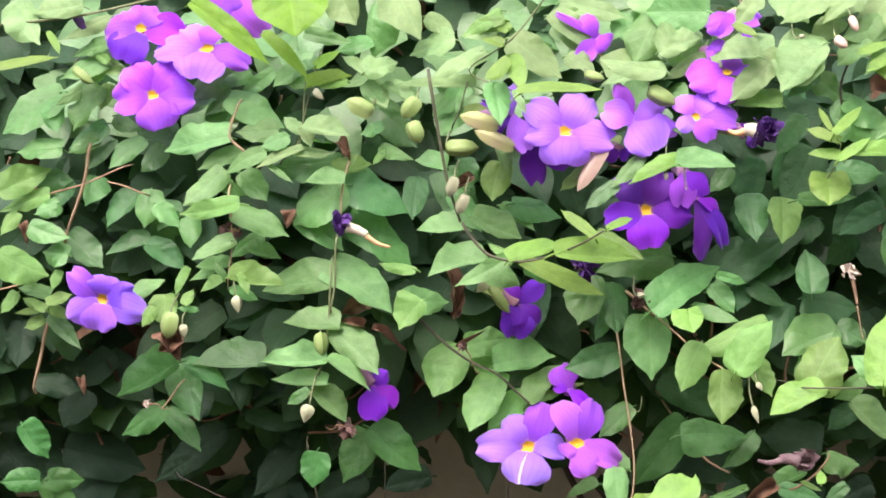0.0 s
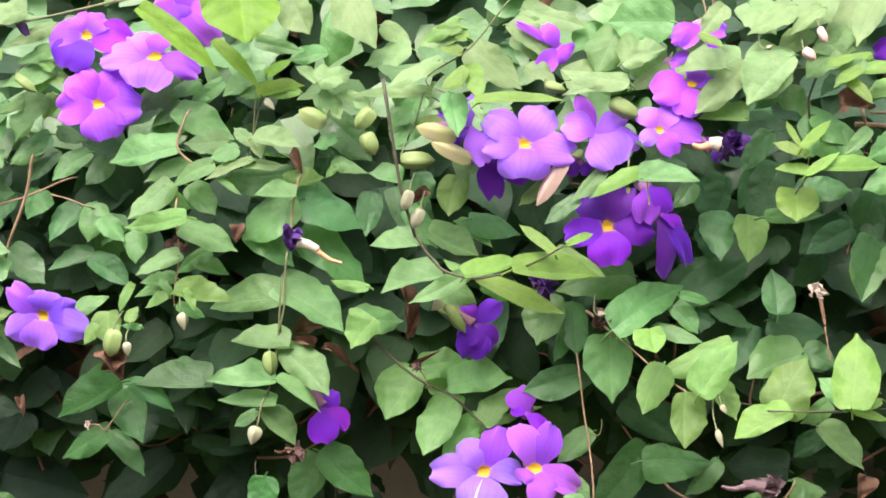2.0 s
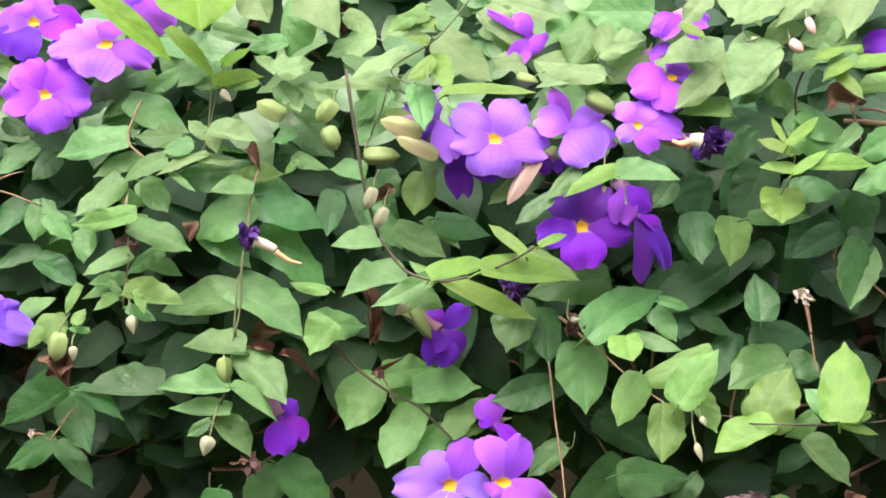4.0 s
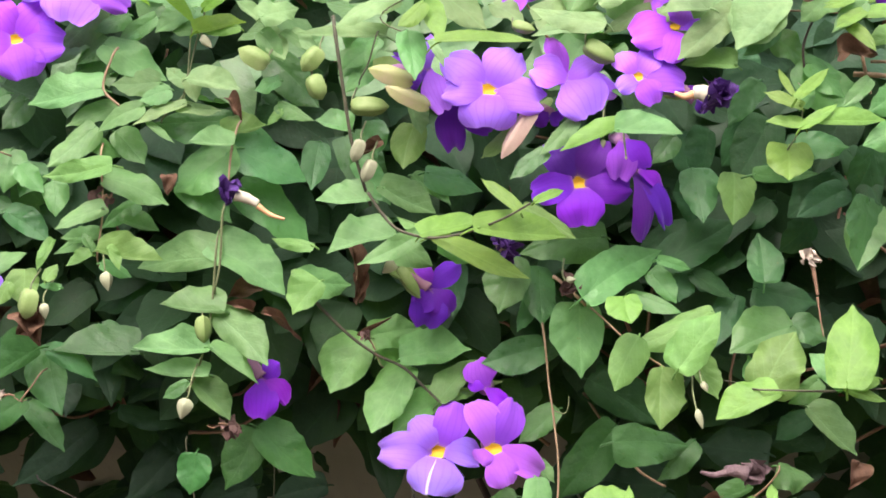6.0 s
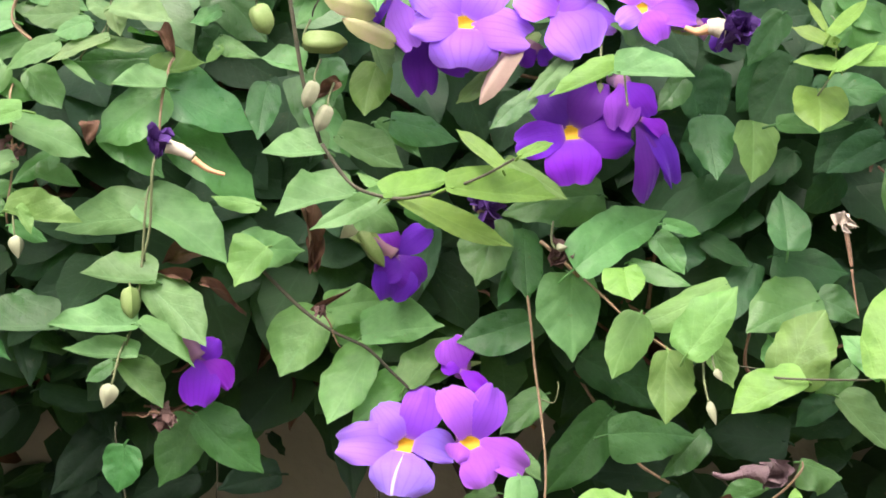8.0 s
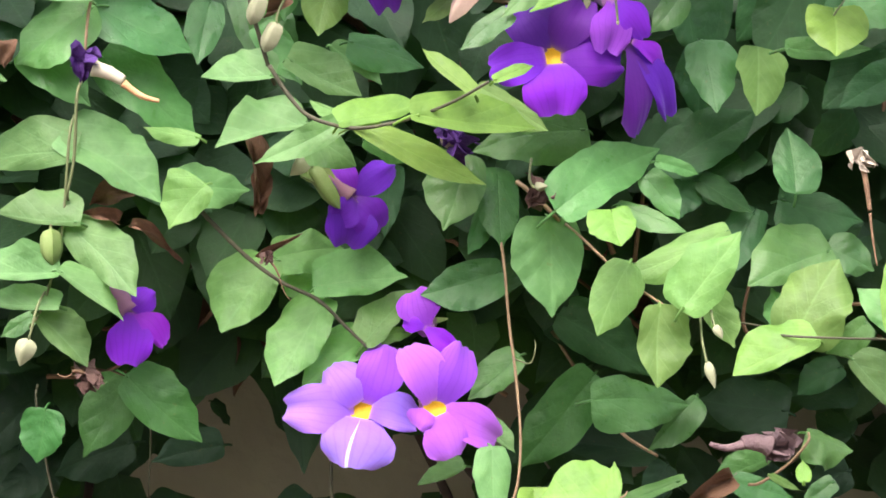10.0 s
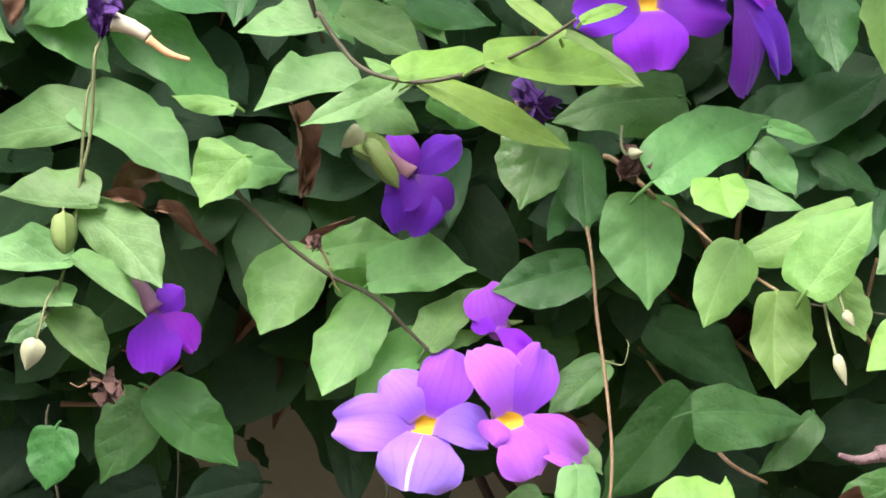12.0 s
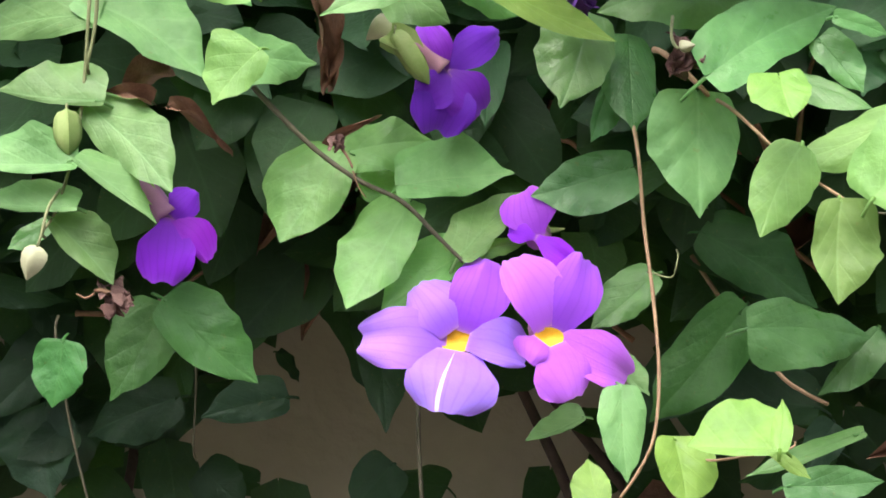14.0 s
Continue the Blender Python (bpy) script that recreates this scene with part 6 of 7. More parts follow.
leaf(s, 0.0915, 0.1310, 1.0347, 0.1296, 0.1164, 1.0123, 0.0171, 0.0171, "b", 0.14, -0.70, 0.70)
leaf(s, 0.2417, 0.1487, 1.0001, 0.2060, 0.1403, 0.9981, 0.0134, 0.0134, "b", 0.12, -0.68, 0.72)
leaf(s, 0.2458, 0.1611, 0.9746, 0.2289, 0.1703, 0.9841, 0.0096, 0.0096, "b", -0.20, -0.85, 0.48)
leaf(s, 0.2025, 0.1710, 0.9540, 0.2138, 0.1722, 0.9458, 0.0067, 0.0067, "b", 0.10, -1.00, -0.01)
leaf(s, 0.1780, 0.1849, 0.9434, 0.1614, 0.1866, 0.9651, 0.0110, 0.0110, "b", -0.13, -0.99, -0.02)
leaf(s, 0.1414, 0.1656, 0.9947, 0.1577, 0.1643, 0.9735, 0.0109, 0.0109, "b", 0.17, -0.97, 0.19)
leaf(s, 0.0989, 0.1927, 0.9637, 0.1222, 0.1773, 0.9443, 0.0126, 0.0126, "b", -0.18, -0.86, 0.47)
leaf(s, 0.2452, 0.1677, 0.9548, 0.2235, 0.1670, 0.9467, 0.0095, 0.0095, "b", -0.03, -0.99, 0.15)
leaf(s, 0.0261, 0.1074, 1.1108, 0.0116, 0.1085, 1.0796, 0.0126, 0.0126, "d", -0.66, -0.70, 0.28)
leaf(s, 0.0457, 0.0966, 1.1006, 0.0339, 0.1020, 1.0706, 0.0092, 0.0092, "d", 0.47, -0.82, -0.33)

s = shoot("young vine tip with bright rounded leaves near a brown stem", 0.1064, 0.0040, 0.9658)
stem(s, 0.00046, 0.00035, "brown", 0.0794, -0.0037, 0.9647, 0.0825, -0.0141, 0.9652, 0.0931, -0.0156, 0.9669, 0.1068, -0.0171, 0.9697, 0.1109, -0.0056, 0.9705)
leaf(s, 0.0706, -0.0079, 0.9709, 0.0731, -0.0227, 0.9504, 0.0090, 0.0121, "L", 0.21, -0.78, 0.59)
leaf(s, 0.0999, -0.0389, 0.9722, 0.0719, -0.0318, 0.9719, 0.0174, 0.0030, "L", -0.21, -0.81, 0.55)
leaf(s, 0.0997, -0.0462, 0.9731, 0.1017, -0.0368, 0.9883, 0.0035, 0.0032, "L", -0.06, -0.84, 0.53)
leaf(s, 0.1011, -0.0178, 0.9697, 0.1130, -0.0253, 0.9615, 0.0023, 0.0029, "L", -0.19, -0.84, 0.50)
leaf(s, 0.1398, 0.1337, 0.9688, 0.0933, 0.1434, 0.9718, 0.0146, 0.0096, "b", -0.16, -0.89, 0.44)
leaf(s, 0.1385, 0.0395, 0.9682, 0.0994, 0.0310, 0.9547, 0.0041, 0.0025, "g", 0.03, -0.88, 0.48)
leaf(s, 0.1122, 0.0107, 0.9537, 0.1454, 0.0148, 0.9556, 0.0061, 0.0061, "m", 0.08, -0.89, 0.46)
leaf(s, 0.1019, 0.1458, 0.9794, 0.1322, 0.1332, 0.9533, 0.0111, 0.0140, "b", 0.03, -0.89, 0.46)
leaf(s, 0.1474, 0.1319, 0.9619, 0.1363, 0.1241, 0.9447, 0.0078, 0.0078, "b", 0.22, -0.93, 0.28)
leaf(s, 0.1522, 0.1702, 0.9469, 0.1171, 0.1898, 0.9305, 0.0123, 0.0123, "b", -0.55, -0.35, 0.76)
leaf(s, 0.1383, 0.1834, 0.9729, 0.1009, 0.1947, 0.9713, 0.0146, 0.0146, "b", -0.26, -0.78, 0.57)

s = shoot("shaded lower vine shoot with broad dark green leaves", -0.1076, 0.0568, 1.0073)
stem(s, 0.00059, 0.00045, "dark", -0.1552, 0.0897, 1.0037, -0.1543, 0.0799, 0.9980, -0.1513, 0.0803, 0.9788, -0.1478, 0.0808, 0.9595, -0.1409, 0.0815, 0.9317, -0.1388, 0.0937, 0.9234)
stem(s, 0.00092, 0.00069, "dark", -0.0176, 0.0914, 0.9771, -0.0174, 0.0810, 0.9720, -0.0168, 0.0796, 0.9551, -0.0152, 0.0768, 0.9342, -0.0147, 0.0879, 0.9280)
stem(s, 0.00046, 0.00035, "dark", -0.1021, 0.0912, 1.0071, -0.1019, 0.0813, 1.0007, -0.1013, 0.0814, 0.9793, -0.1021, 0.0813, 0.9558, -0.1024, 0.0933, 0.9488)
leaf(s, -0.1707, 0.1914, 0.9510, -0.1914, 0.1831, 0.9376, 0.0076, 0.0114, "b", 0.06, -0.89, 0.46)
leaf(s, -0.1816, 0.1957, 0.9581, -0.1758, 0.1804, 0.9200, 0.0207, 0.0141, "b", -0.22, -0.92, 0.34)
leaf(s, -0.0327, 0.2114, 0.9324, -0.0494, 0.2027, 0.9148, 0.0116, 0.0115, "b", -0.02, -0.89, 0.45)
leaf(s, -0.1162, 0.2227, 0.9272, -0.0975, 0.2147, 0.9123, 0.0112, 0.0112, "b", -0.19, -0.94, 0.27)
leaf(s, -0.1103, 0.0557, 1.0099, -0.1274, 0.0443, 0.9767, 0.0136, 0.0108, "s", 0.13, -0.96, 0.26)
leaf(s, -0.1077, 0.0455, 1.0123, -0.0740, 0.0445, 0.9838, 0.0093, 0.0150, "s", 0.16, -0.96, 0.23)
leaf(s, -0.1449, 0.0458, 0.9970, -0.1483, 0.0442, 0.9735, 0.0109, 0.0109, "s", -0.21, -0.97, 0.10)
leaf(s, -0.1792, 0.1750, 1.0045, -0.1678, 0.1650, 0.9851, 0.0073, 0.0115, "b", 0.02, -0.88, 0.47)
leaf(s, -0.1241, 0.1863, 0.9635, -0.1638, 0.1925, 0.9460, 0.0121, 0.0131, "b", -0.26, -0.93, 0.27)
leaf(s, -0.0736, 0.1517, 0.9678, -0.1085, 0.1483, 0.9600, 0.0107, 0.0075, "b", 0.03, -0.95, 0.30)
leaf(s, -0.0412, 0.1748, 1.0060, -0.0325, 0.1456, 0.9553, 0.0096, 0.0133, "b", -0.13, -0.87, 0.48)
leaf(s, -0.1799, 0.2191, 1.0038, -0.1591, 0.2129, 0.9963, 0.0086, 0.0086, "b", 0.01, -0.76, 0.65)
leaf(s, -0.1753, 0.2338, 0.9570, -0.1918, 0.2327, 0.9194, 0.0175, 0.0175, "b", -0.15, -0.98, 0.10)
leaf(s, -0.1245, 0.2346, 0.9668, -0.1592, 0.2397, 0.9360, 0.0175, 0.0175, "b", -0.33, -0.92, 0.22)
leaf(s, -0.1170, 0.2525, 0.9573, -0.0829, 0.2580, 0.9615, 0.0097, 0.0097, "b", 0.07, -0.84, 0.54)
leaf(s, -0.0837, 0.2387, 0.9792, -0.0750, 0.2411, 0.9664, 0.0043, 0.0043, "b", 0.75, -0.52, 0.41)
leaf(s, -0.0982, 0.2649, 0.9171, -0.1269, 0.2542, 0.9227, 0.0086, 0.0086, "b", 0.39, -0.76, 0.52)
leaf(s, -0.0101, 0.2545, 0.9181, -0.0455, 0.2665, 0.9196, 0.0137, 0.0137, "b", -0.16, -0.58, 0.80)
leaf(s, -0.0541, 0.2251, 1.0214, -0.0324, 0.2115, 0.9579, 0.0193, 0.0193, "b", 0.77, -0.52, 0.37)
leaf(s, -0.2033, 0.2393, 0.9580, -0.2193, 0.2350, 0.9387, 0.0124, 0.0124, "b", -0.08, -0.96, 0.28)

s = shoot("lower vine shoot with large blue-green shaded leaves", -0.1461, 0.0554, 1.0220)
stem(s, 0.00051, 0.00038, "black", -0.2520, 0.1220, 0.9768, -0.2479, 0.1112, 0.9749, -0.2342, 0.1084, 0.9686, -0.2174, 0.1058, 0.9608, -0.2124, 0.1170, 0.9584)
leaf(s, -0.1608, 0.1418, 1.0349, -0.1993, 0.1416, 1.0237, 0.0074, 0.0081, "b", -0.10, -0.93, 0.34)
leaf(s, -0.2034, 0.1453, 1.0160, -0.1622, 0.1521, 1.0076, 0.0085, 0.0062, "b", 0.24, -0.84, 0.49)
leaf(s, -0.1842, 0.0540, 1.0573, -0.2311, 0.0528, 1.0574, 0.0178, 0.0020, "m", 0.03, -0.93, 0.36)
leaf(s, -0.2038, 0.0644, 1.0721, -0.1852, 0.0565, 1.0552, 0.0026, 0.0078, "m", -0.07, -0.93, 0.36)
leaf(s, -0.2380, 0.0802, 1.0569, -0.2280, 0.0647, 1.0191, 0.0153, 0.0085, "m", -0.17, -0.93, 0.33)
leaf(s, -0.2312, 0.0532, 1.0573, -0.2035, 0.0563, 1.0398, 0.0050, 0.0084, "m", 0.30, -0.90, 0.32)
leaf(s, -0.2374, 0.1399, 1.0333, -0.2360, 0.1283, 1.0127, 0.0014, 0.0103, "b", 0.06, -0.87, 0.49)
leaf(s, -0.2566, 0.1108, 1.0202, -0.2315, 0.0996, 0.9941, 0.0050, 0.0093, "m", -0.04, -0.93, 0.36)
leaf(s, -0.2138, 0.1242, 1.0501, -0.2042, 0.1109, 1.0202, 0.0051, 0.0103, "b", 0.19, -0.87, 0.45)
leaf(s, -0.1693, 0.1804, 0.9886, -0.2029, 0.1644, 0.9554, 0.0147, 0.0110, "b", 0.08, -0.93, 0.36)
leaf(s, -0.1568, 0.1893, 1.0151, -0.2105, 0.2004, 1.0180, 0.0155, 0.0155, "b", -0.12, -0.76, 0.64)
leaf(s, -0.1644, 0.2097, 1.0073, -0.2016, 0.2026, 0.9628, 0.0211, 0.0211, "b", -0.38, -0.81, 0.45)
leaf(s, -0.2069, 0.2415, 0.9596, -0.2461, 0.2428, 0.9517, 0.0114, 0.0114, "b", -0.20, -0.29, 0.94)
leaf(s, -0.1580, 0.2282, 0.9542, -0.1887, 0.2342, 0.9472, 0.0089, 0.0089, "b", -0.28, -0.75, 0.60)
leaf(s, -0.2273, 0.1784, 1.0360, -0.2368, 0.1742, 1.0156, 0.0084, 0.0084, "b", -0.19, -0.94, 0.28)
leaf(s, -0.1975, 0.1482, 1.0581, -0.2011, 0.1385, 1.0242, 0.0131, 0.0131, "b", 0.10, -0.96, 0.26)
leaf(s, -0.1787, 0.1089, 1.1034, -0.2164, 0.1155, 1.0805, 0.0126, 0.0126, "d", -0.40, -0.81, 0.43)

s = shoot("lower vine shoot with rounded mid-green leaves", -0.3350, 0.0957, 1.1363)
stem(s, 0.00122, 0.00092, "brown", -0.3356, 0.1035, 1.0899, -0.3369, 0.0936, 1.0838, -0.3414, 0.0940, 1.0633, -0.3466, 0.0940, 1.0429, -0.3482, 0.1060, 1.0367)
stem(s, 0.00074, 0.00055, "brown", -0.3791, 0.1088, 1.1082, -0.3741, 0.0983, 1.1093, -0.3577, 0.0967, 1.1130, -0.3452, 0.0949, 1.1167, -0.3415, 0.1064, 1.1178)
stem(s, 0.00060, 0.00045, "brown", -0.2530, 0.0773, 1.0259, -0.2511, 0.0668, 1.0282, -0.2448, 0.0652, 1.0360, -0.2394, 0.0638, 1.0437, -0.2377, 0.0754, 1.0460)
leaf(s, -0.2275, 0.0347, 1.1217, -0.2348, 0.0261, 1.1058, 0.0045, 0.0019, "l", 0.19, -0.90, 0.40)
leaf(s, -0.2270, 0.1809, 1.0012, -0.2814, 0.1821, 0.9638, 0.0136, 0.0097, "b", -0.22, -0.93, 0.29)
leaf(s, -0.2608, 0.0805, 1.1426, -0.2915, 0.0759, 1.1347, 0.0109, 0.0026, "m", 0.03, -0.91, 0.41)
leaf(s, -0.3133, 0.0548, 1.1341, -0.3308, 0.0589, 1.1364, 0.0082, 0.0090, "g", -0.16, -0.90, 0.40)
leaf(s, -0.3589, 0.0547, 1.1351, -0.3256, 0.0568, 1.1197, 0.0140, 0.0088, "l", 0.21, -0.92, 0.33)
leaf(s, -0.2669, 0.0556, 1.1063, -0.2465, 0.0570, 1.1154, 0.0054, 0.0068, "p", -0.14, -0.88, 0.46)
leaf(s, -0.2437, 0.0369, 1.1044, -0.2435, 0.0283, 1.0850, 0.0097, 0.0085, "l", -0.08, -0.91, 0.41)
leaf(s, -0.2513, 0.0269, 1.0973, -0.2578, 0.0236, 1.0851, 0.0040, 0.0048, "l", -0.10, -0.94, 0.31)
leaf(s, -0.2286, 0.0199, 1.0997, -0.2226, 0.0237, 1.1092, 0.0040, 0.0040, "l", -0.07, -0.91, 0.40)
leaf(s, -0.3199, 0.0609, 1.1226, -0.3237, 0.0544, 1.1105, 0.0040, 0.0040, "l", 0.07, -0.89, 0.45)
leaf(s, -0.3296, 0.0682, 1.1072, -0.3520, 0.0725, 1.1122, 0.0058, 0.0050, "p", -0.07, -0.88, 0.46)
leaf(s, -0.3277, 0.0590, 1.1016, -0.3116, 0.0624, 1.1070, 0.0043, 0.0052, "l", 0.04, -0.89, 0.46)
leaf(s, -0.3310, 0.0647, 1.0965, -0.3481, 0.0685, 1.1056, 0.0040, 0.0032, "l", 0.01, -0.92, 0.40)
leaf(s, -0.3332, 0.0711, 1.0963, -0.3543, 0.0720, 1.0940, 0.0026, 0.0026, "l", -0.09, -0.90, 0.43)
leaf(s, -0.3522, 0.0695, 1.1076, -0.3633, 0.0687, 1.0943, 0.0054, 0.0045, "l", -0.26, -0.93, 0.27)
leaf(s, -0.3283, 0.0700, 1.0974, -0.3135, 0.0644, 1.0907, 0.0039, 0.0039, "l", -0.22, -0.93, 0.30)
leaf(s, -0.3354, 0.0749, 1.0896, -0.3479, 0.0724, 1.0841, 0.0045, 0.0045, "l", -0.03, -0.88, 0.47)
leaf(s, -0.3330, 0.0870, 1.0903, -0.3084, 0.0709, 1.0686, 0.0046, 0.0070, "m", -0.21, -0.88, 0.41)
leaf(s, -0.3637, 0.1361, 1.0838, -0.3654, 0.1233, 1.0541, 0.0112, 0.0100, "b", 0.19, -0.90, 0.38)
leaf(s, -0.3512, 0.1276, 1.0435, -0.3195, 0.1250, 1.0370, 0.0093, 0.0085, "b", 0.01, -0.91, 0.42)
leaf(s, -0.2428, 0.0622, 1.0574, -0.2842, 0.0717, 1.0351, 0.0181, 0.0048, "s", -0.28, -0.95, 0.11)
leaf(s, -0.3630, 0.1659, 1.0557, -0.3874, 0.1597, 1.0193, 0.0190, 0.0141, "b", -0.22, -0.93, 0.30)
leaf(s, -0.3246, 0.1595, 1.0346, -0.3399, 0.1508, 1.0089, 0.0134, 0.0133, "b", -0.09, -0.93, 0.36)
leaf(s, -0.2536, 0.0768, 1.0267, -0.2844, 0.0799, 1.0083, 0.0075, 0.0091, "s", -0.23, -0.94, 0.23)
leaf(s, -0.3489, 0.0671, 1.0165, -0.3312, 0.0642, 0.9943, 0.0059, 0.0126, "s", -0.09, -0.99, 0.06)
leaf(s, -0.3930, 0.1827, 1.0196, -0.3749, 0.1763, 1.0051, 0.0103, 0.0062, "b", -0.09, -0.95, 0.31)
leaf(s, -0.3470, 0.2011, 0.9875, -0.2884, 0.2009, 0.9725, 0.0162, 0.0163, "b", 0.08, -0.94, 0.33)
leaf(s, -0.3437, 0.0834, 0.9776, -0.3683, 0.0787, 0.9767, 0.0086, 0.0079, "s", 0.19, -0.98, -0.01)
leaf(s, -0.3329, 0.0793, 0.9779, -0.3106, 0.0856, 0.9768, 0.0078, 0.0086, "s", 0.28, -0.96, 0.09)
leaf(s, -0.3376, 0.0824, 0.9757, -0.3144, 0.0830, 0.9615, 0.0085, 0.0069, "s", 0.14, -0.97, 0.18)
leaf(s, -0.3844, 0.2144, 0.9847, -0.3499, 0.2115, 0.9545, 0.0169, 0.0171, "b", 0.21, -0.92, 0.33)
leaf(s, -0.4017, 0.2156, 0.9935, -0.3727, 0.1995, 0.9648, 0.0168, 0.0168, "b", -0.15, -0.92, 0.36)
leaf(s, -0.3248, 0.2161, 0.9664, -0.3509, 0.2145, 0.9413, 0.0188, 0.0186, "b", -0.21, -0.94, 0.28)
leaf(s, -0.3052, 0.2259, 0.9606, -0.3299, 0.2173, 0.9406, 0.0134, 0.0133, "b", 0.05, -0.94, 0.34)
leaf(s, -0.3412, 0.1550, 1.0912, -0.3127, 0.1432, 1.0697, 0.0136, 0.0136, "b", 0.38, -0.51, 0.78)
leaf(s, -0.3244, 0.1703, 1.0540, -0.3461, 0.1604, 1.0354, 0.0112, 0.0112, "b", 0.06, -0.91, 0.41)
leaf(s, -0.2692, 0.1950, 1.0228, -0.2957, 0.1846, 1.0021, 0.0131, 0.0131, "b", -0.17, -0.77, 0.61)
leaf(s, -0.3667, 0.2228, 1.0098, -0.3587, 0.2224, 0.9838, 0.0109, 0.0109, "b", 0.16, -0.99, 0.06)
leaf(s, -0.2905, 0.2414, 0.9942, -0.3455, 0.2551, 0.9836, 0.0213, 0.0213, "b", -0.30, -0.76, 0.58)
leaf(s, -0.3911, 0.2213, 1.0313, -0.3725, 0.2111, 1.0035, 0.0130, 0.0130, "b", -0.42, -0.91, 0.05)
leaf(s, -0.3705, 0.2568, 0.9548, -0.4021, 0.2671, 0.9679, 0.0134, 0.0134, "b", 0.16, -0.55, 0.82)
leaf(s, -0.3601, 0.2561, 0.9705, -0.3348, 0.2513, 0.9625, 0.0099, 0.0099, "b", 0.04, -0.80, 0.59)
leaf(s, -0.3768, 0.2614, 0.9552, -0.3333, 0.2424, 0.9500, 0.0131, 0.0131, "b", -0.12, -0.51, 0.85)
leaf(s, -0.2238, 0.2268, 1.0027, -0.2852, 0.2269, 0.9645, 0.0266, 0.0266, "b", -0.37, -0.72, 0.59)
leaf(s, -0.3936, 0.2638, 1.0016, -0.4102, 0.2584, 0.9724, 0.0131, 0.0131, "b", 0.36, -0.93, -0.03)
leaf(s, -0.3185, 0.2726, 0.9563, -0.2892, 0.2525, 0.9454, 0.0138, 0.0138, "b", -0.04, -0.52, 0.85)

# flowers, buds and dry remains
flower(-0.0027, 0.0180, 1.0020, 0.00, -0.97, 0.24, 0.0065, "lilac", [
    (-0.0372, 0.0183, 1.0033, 0.0101, 0.0107, "lilac"),
    (-0.0179, 0.0228, 1.0212, 0.0101, 0.0076, "lilac"),
    (0.0069, 0.0255, 1.0318, 0.0126, 0.0076, "violet"),
    (0.0214, 0.0163, 0.9953, 0.0044, 0.0114, "lilac"),
    (-0.0071, 0.0118, 0.9772, 0.0145, 0.0164, "streaked")])
flower(0.0296, 0.0060, 1.0040, 0.28, -0.95, 0.14, 0.0057, "pinklilac", [
    (0.0415, 0.0138, 1.0323, 0.0106, 0.0075, "violet"),
    (0.0155, 0.0058, 1.0307, 0.0125, 0.0069, "pinklilac"),
    (0.0233, 0.0027, 0.9947, 0.0094, 0.0025, "pinklilac"),
    (0.0585, 0.0126, 0.9900, 0.0075, 0.0094, "pinklilac"),
    (0.0384, 0.0055, 0.9831, 0.0119, 0.0081, "pinklilac")])
flower(0.0241, 0.0260, 1.0376, -0.19, -0.96, 0.19, 0.0000, "violet", [
    (0.0190, 0.0303, 1.0542, 0.0105, 0.0089, "violet"),
    (0.0142, 0.0286, 1.0405, 0.0032, 0.0038, "deepvivid"),
    (0.0379, 0.0213, 1.0278, 0.0041, 0.0045, "deepvivid")])
flower(-0.1035, 0.0285, 1.0430, 0.28, -0.94, 0.19, 0.0000, "deepvivid", [
    (-0.0956, 0.0328, 1.0526, 0.0057, 0.0057, "deepvivid"),
    (-0.0899, 0.0295, 1.0276, 0.0025, 0.0083, "deepvivid"),
    (-0.1047, 0.0234, 1.0192, 0.0105, 0.0089, "deepvivid")], (-0.1213, 0.0345, 1.0551))
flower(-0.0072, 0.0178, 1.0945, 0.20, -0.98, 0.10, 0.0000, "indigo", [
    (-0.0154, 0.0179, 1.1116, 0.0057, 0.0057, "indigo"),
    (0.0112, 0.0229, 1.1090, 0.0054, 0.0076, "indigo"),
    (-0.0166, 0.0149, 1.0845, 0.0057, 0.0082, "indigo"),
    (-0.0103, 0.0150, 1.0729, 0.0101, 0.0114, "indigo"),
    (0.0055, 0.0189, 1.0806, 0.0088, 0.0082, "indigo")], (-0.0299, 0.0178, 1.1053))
flower(0.0242, -0.0373, 1.2062, 0.00, -0.96, 0.29, 0.0057, "pale", [
    (0.0002, -0.0316, 1.2252, 0.0096, 0.0102, "pale"),
    (0.0404, -0.0302, 1.2299, 0.0108, 0.0126, "pale"),
    (-0.0016, -0.0378, 1.2046, 0.0072, 0.0090, "pale"),
    (0.0554, -0.0392, 1.1998, 0.0102, 0.0102, "pale"),
    (0.0229, -0.0439, 1.1843, 0.0150, 0.0156, "pale")])
flower(-0.0104, -0.0265, 1.2174, -0.44, -0.88, 0.18, 0.0000, "pale", [
    (-0.0111, -0.0222, 1.2371, 0.0067, 0.0079, "pale"),
    (-0.0310, -0.0140, 1.2281, 0.0024, 0.0030, "indigo"),
    (-0.0016, -0.0357, 1.1936, 0.0073, 0.0085, "pale"),
    (-0.0192, -0.0244, 1.2060, 0.0030, 0.0030, "indigo")], (-0.0380, -0.0065, 1.2158))
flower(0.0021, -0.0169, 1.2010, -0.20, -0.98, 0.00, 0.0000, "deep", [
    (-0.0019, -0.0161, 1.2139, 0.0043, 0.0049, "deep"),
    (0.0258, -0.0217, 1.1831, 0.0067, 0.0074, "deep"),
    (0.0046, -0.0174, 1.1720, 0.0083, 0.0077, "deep")])
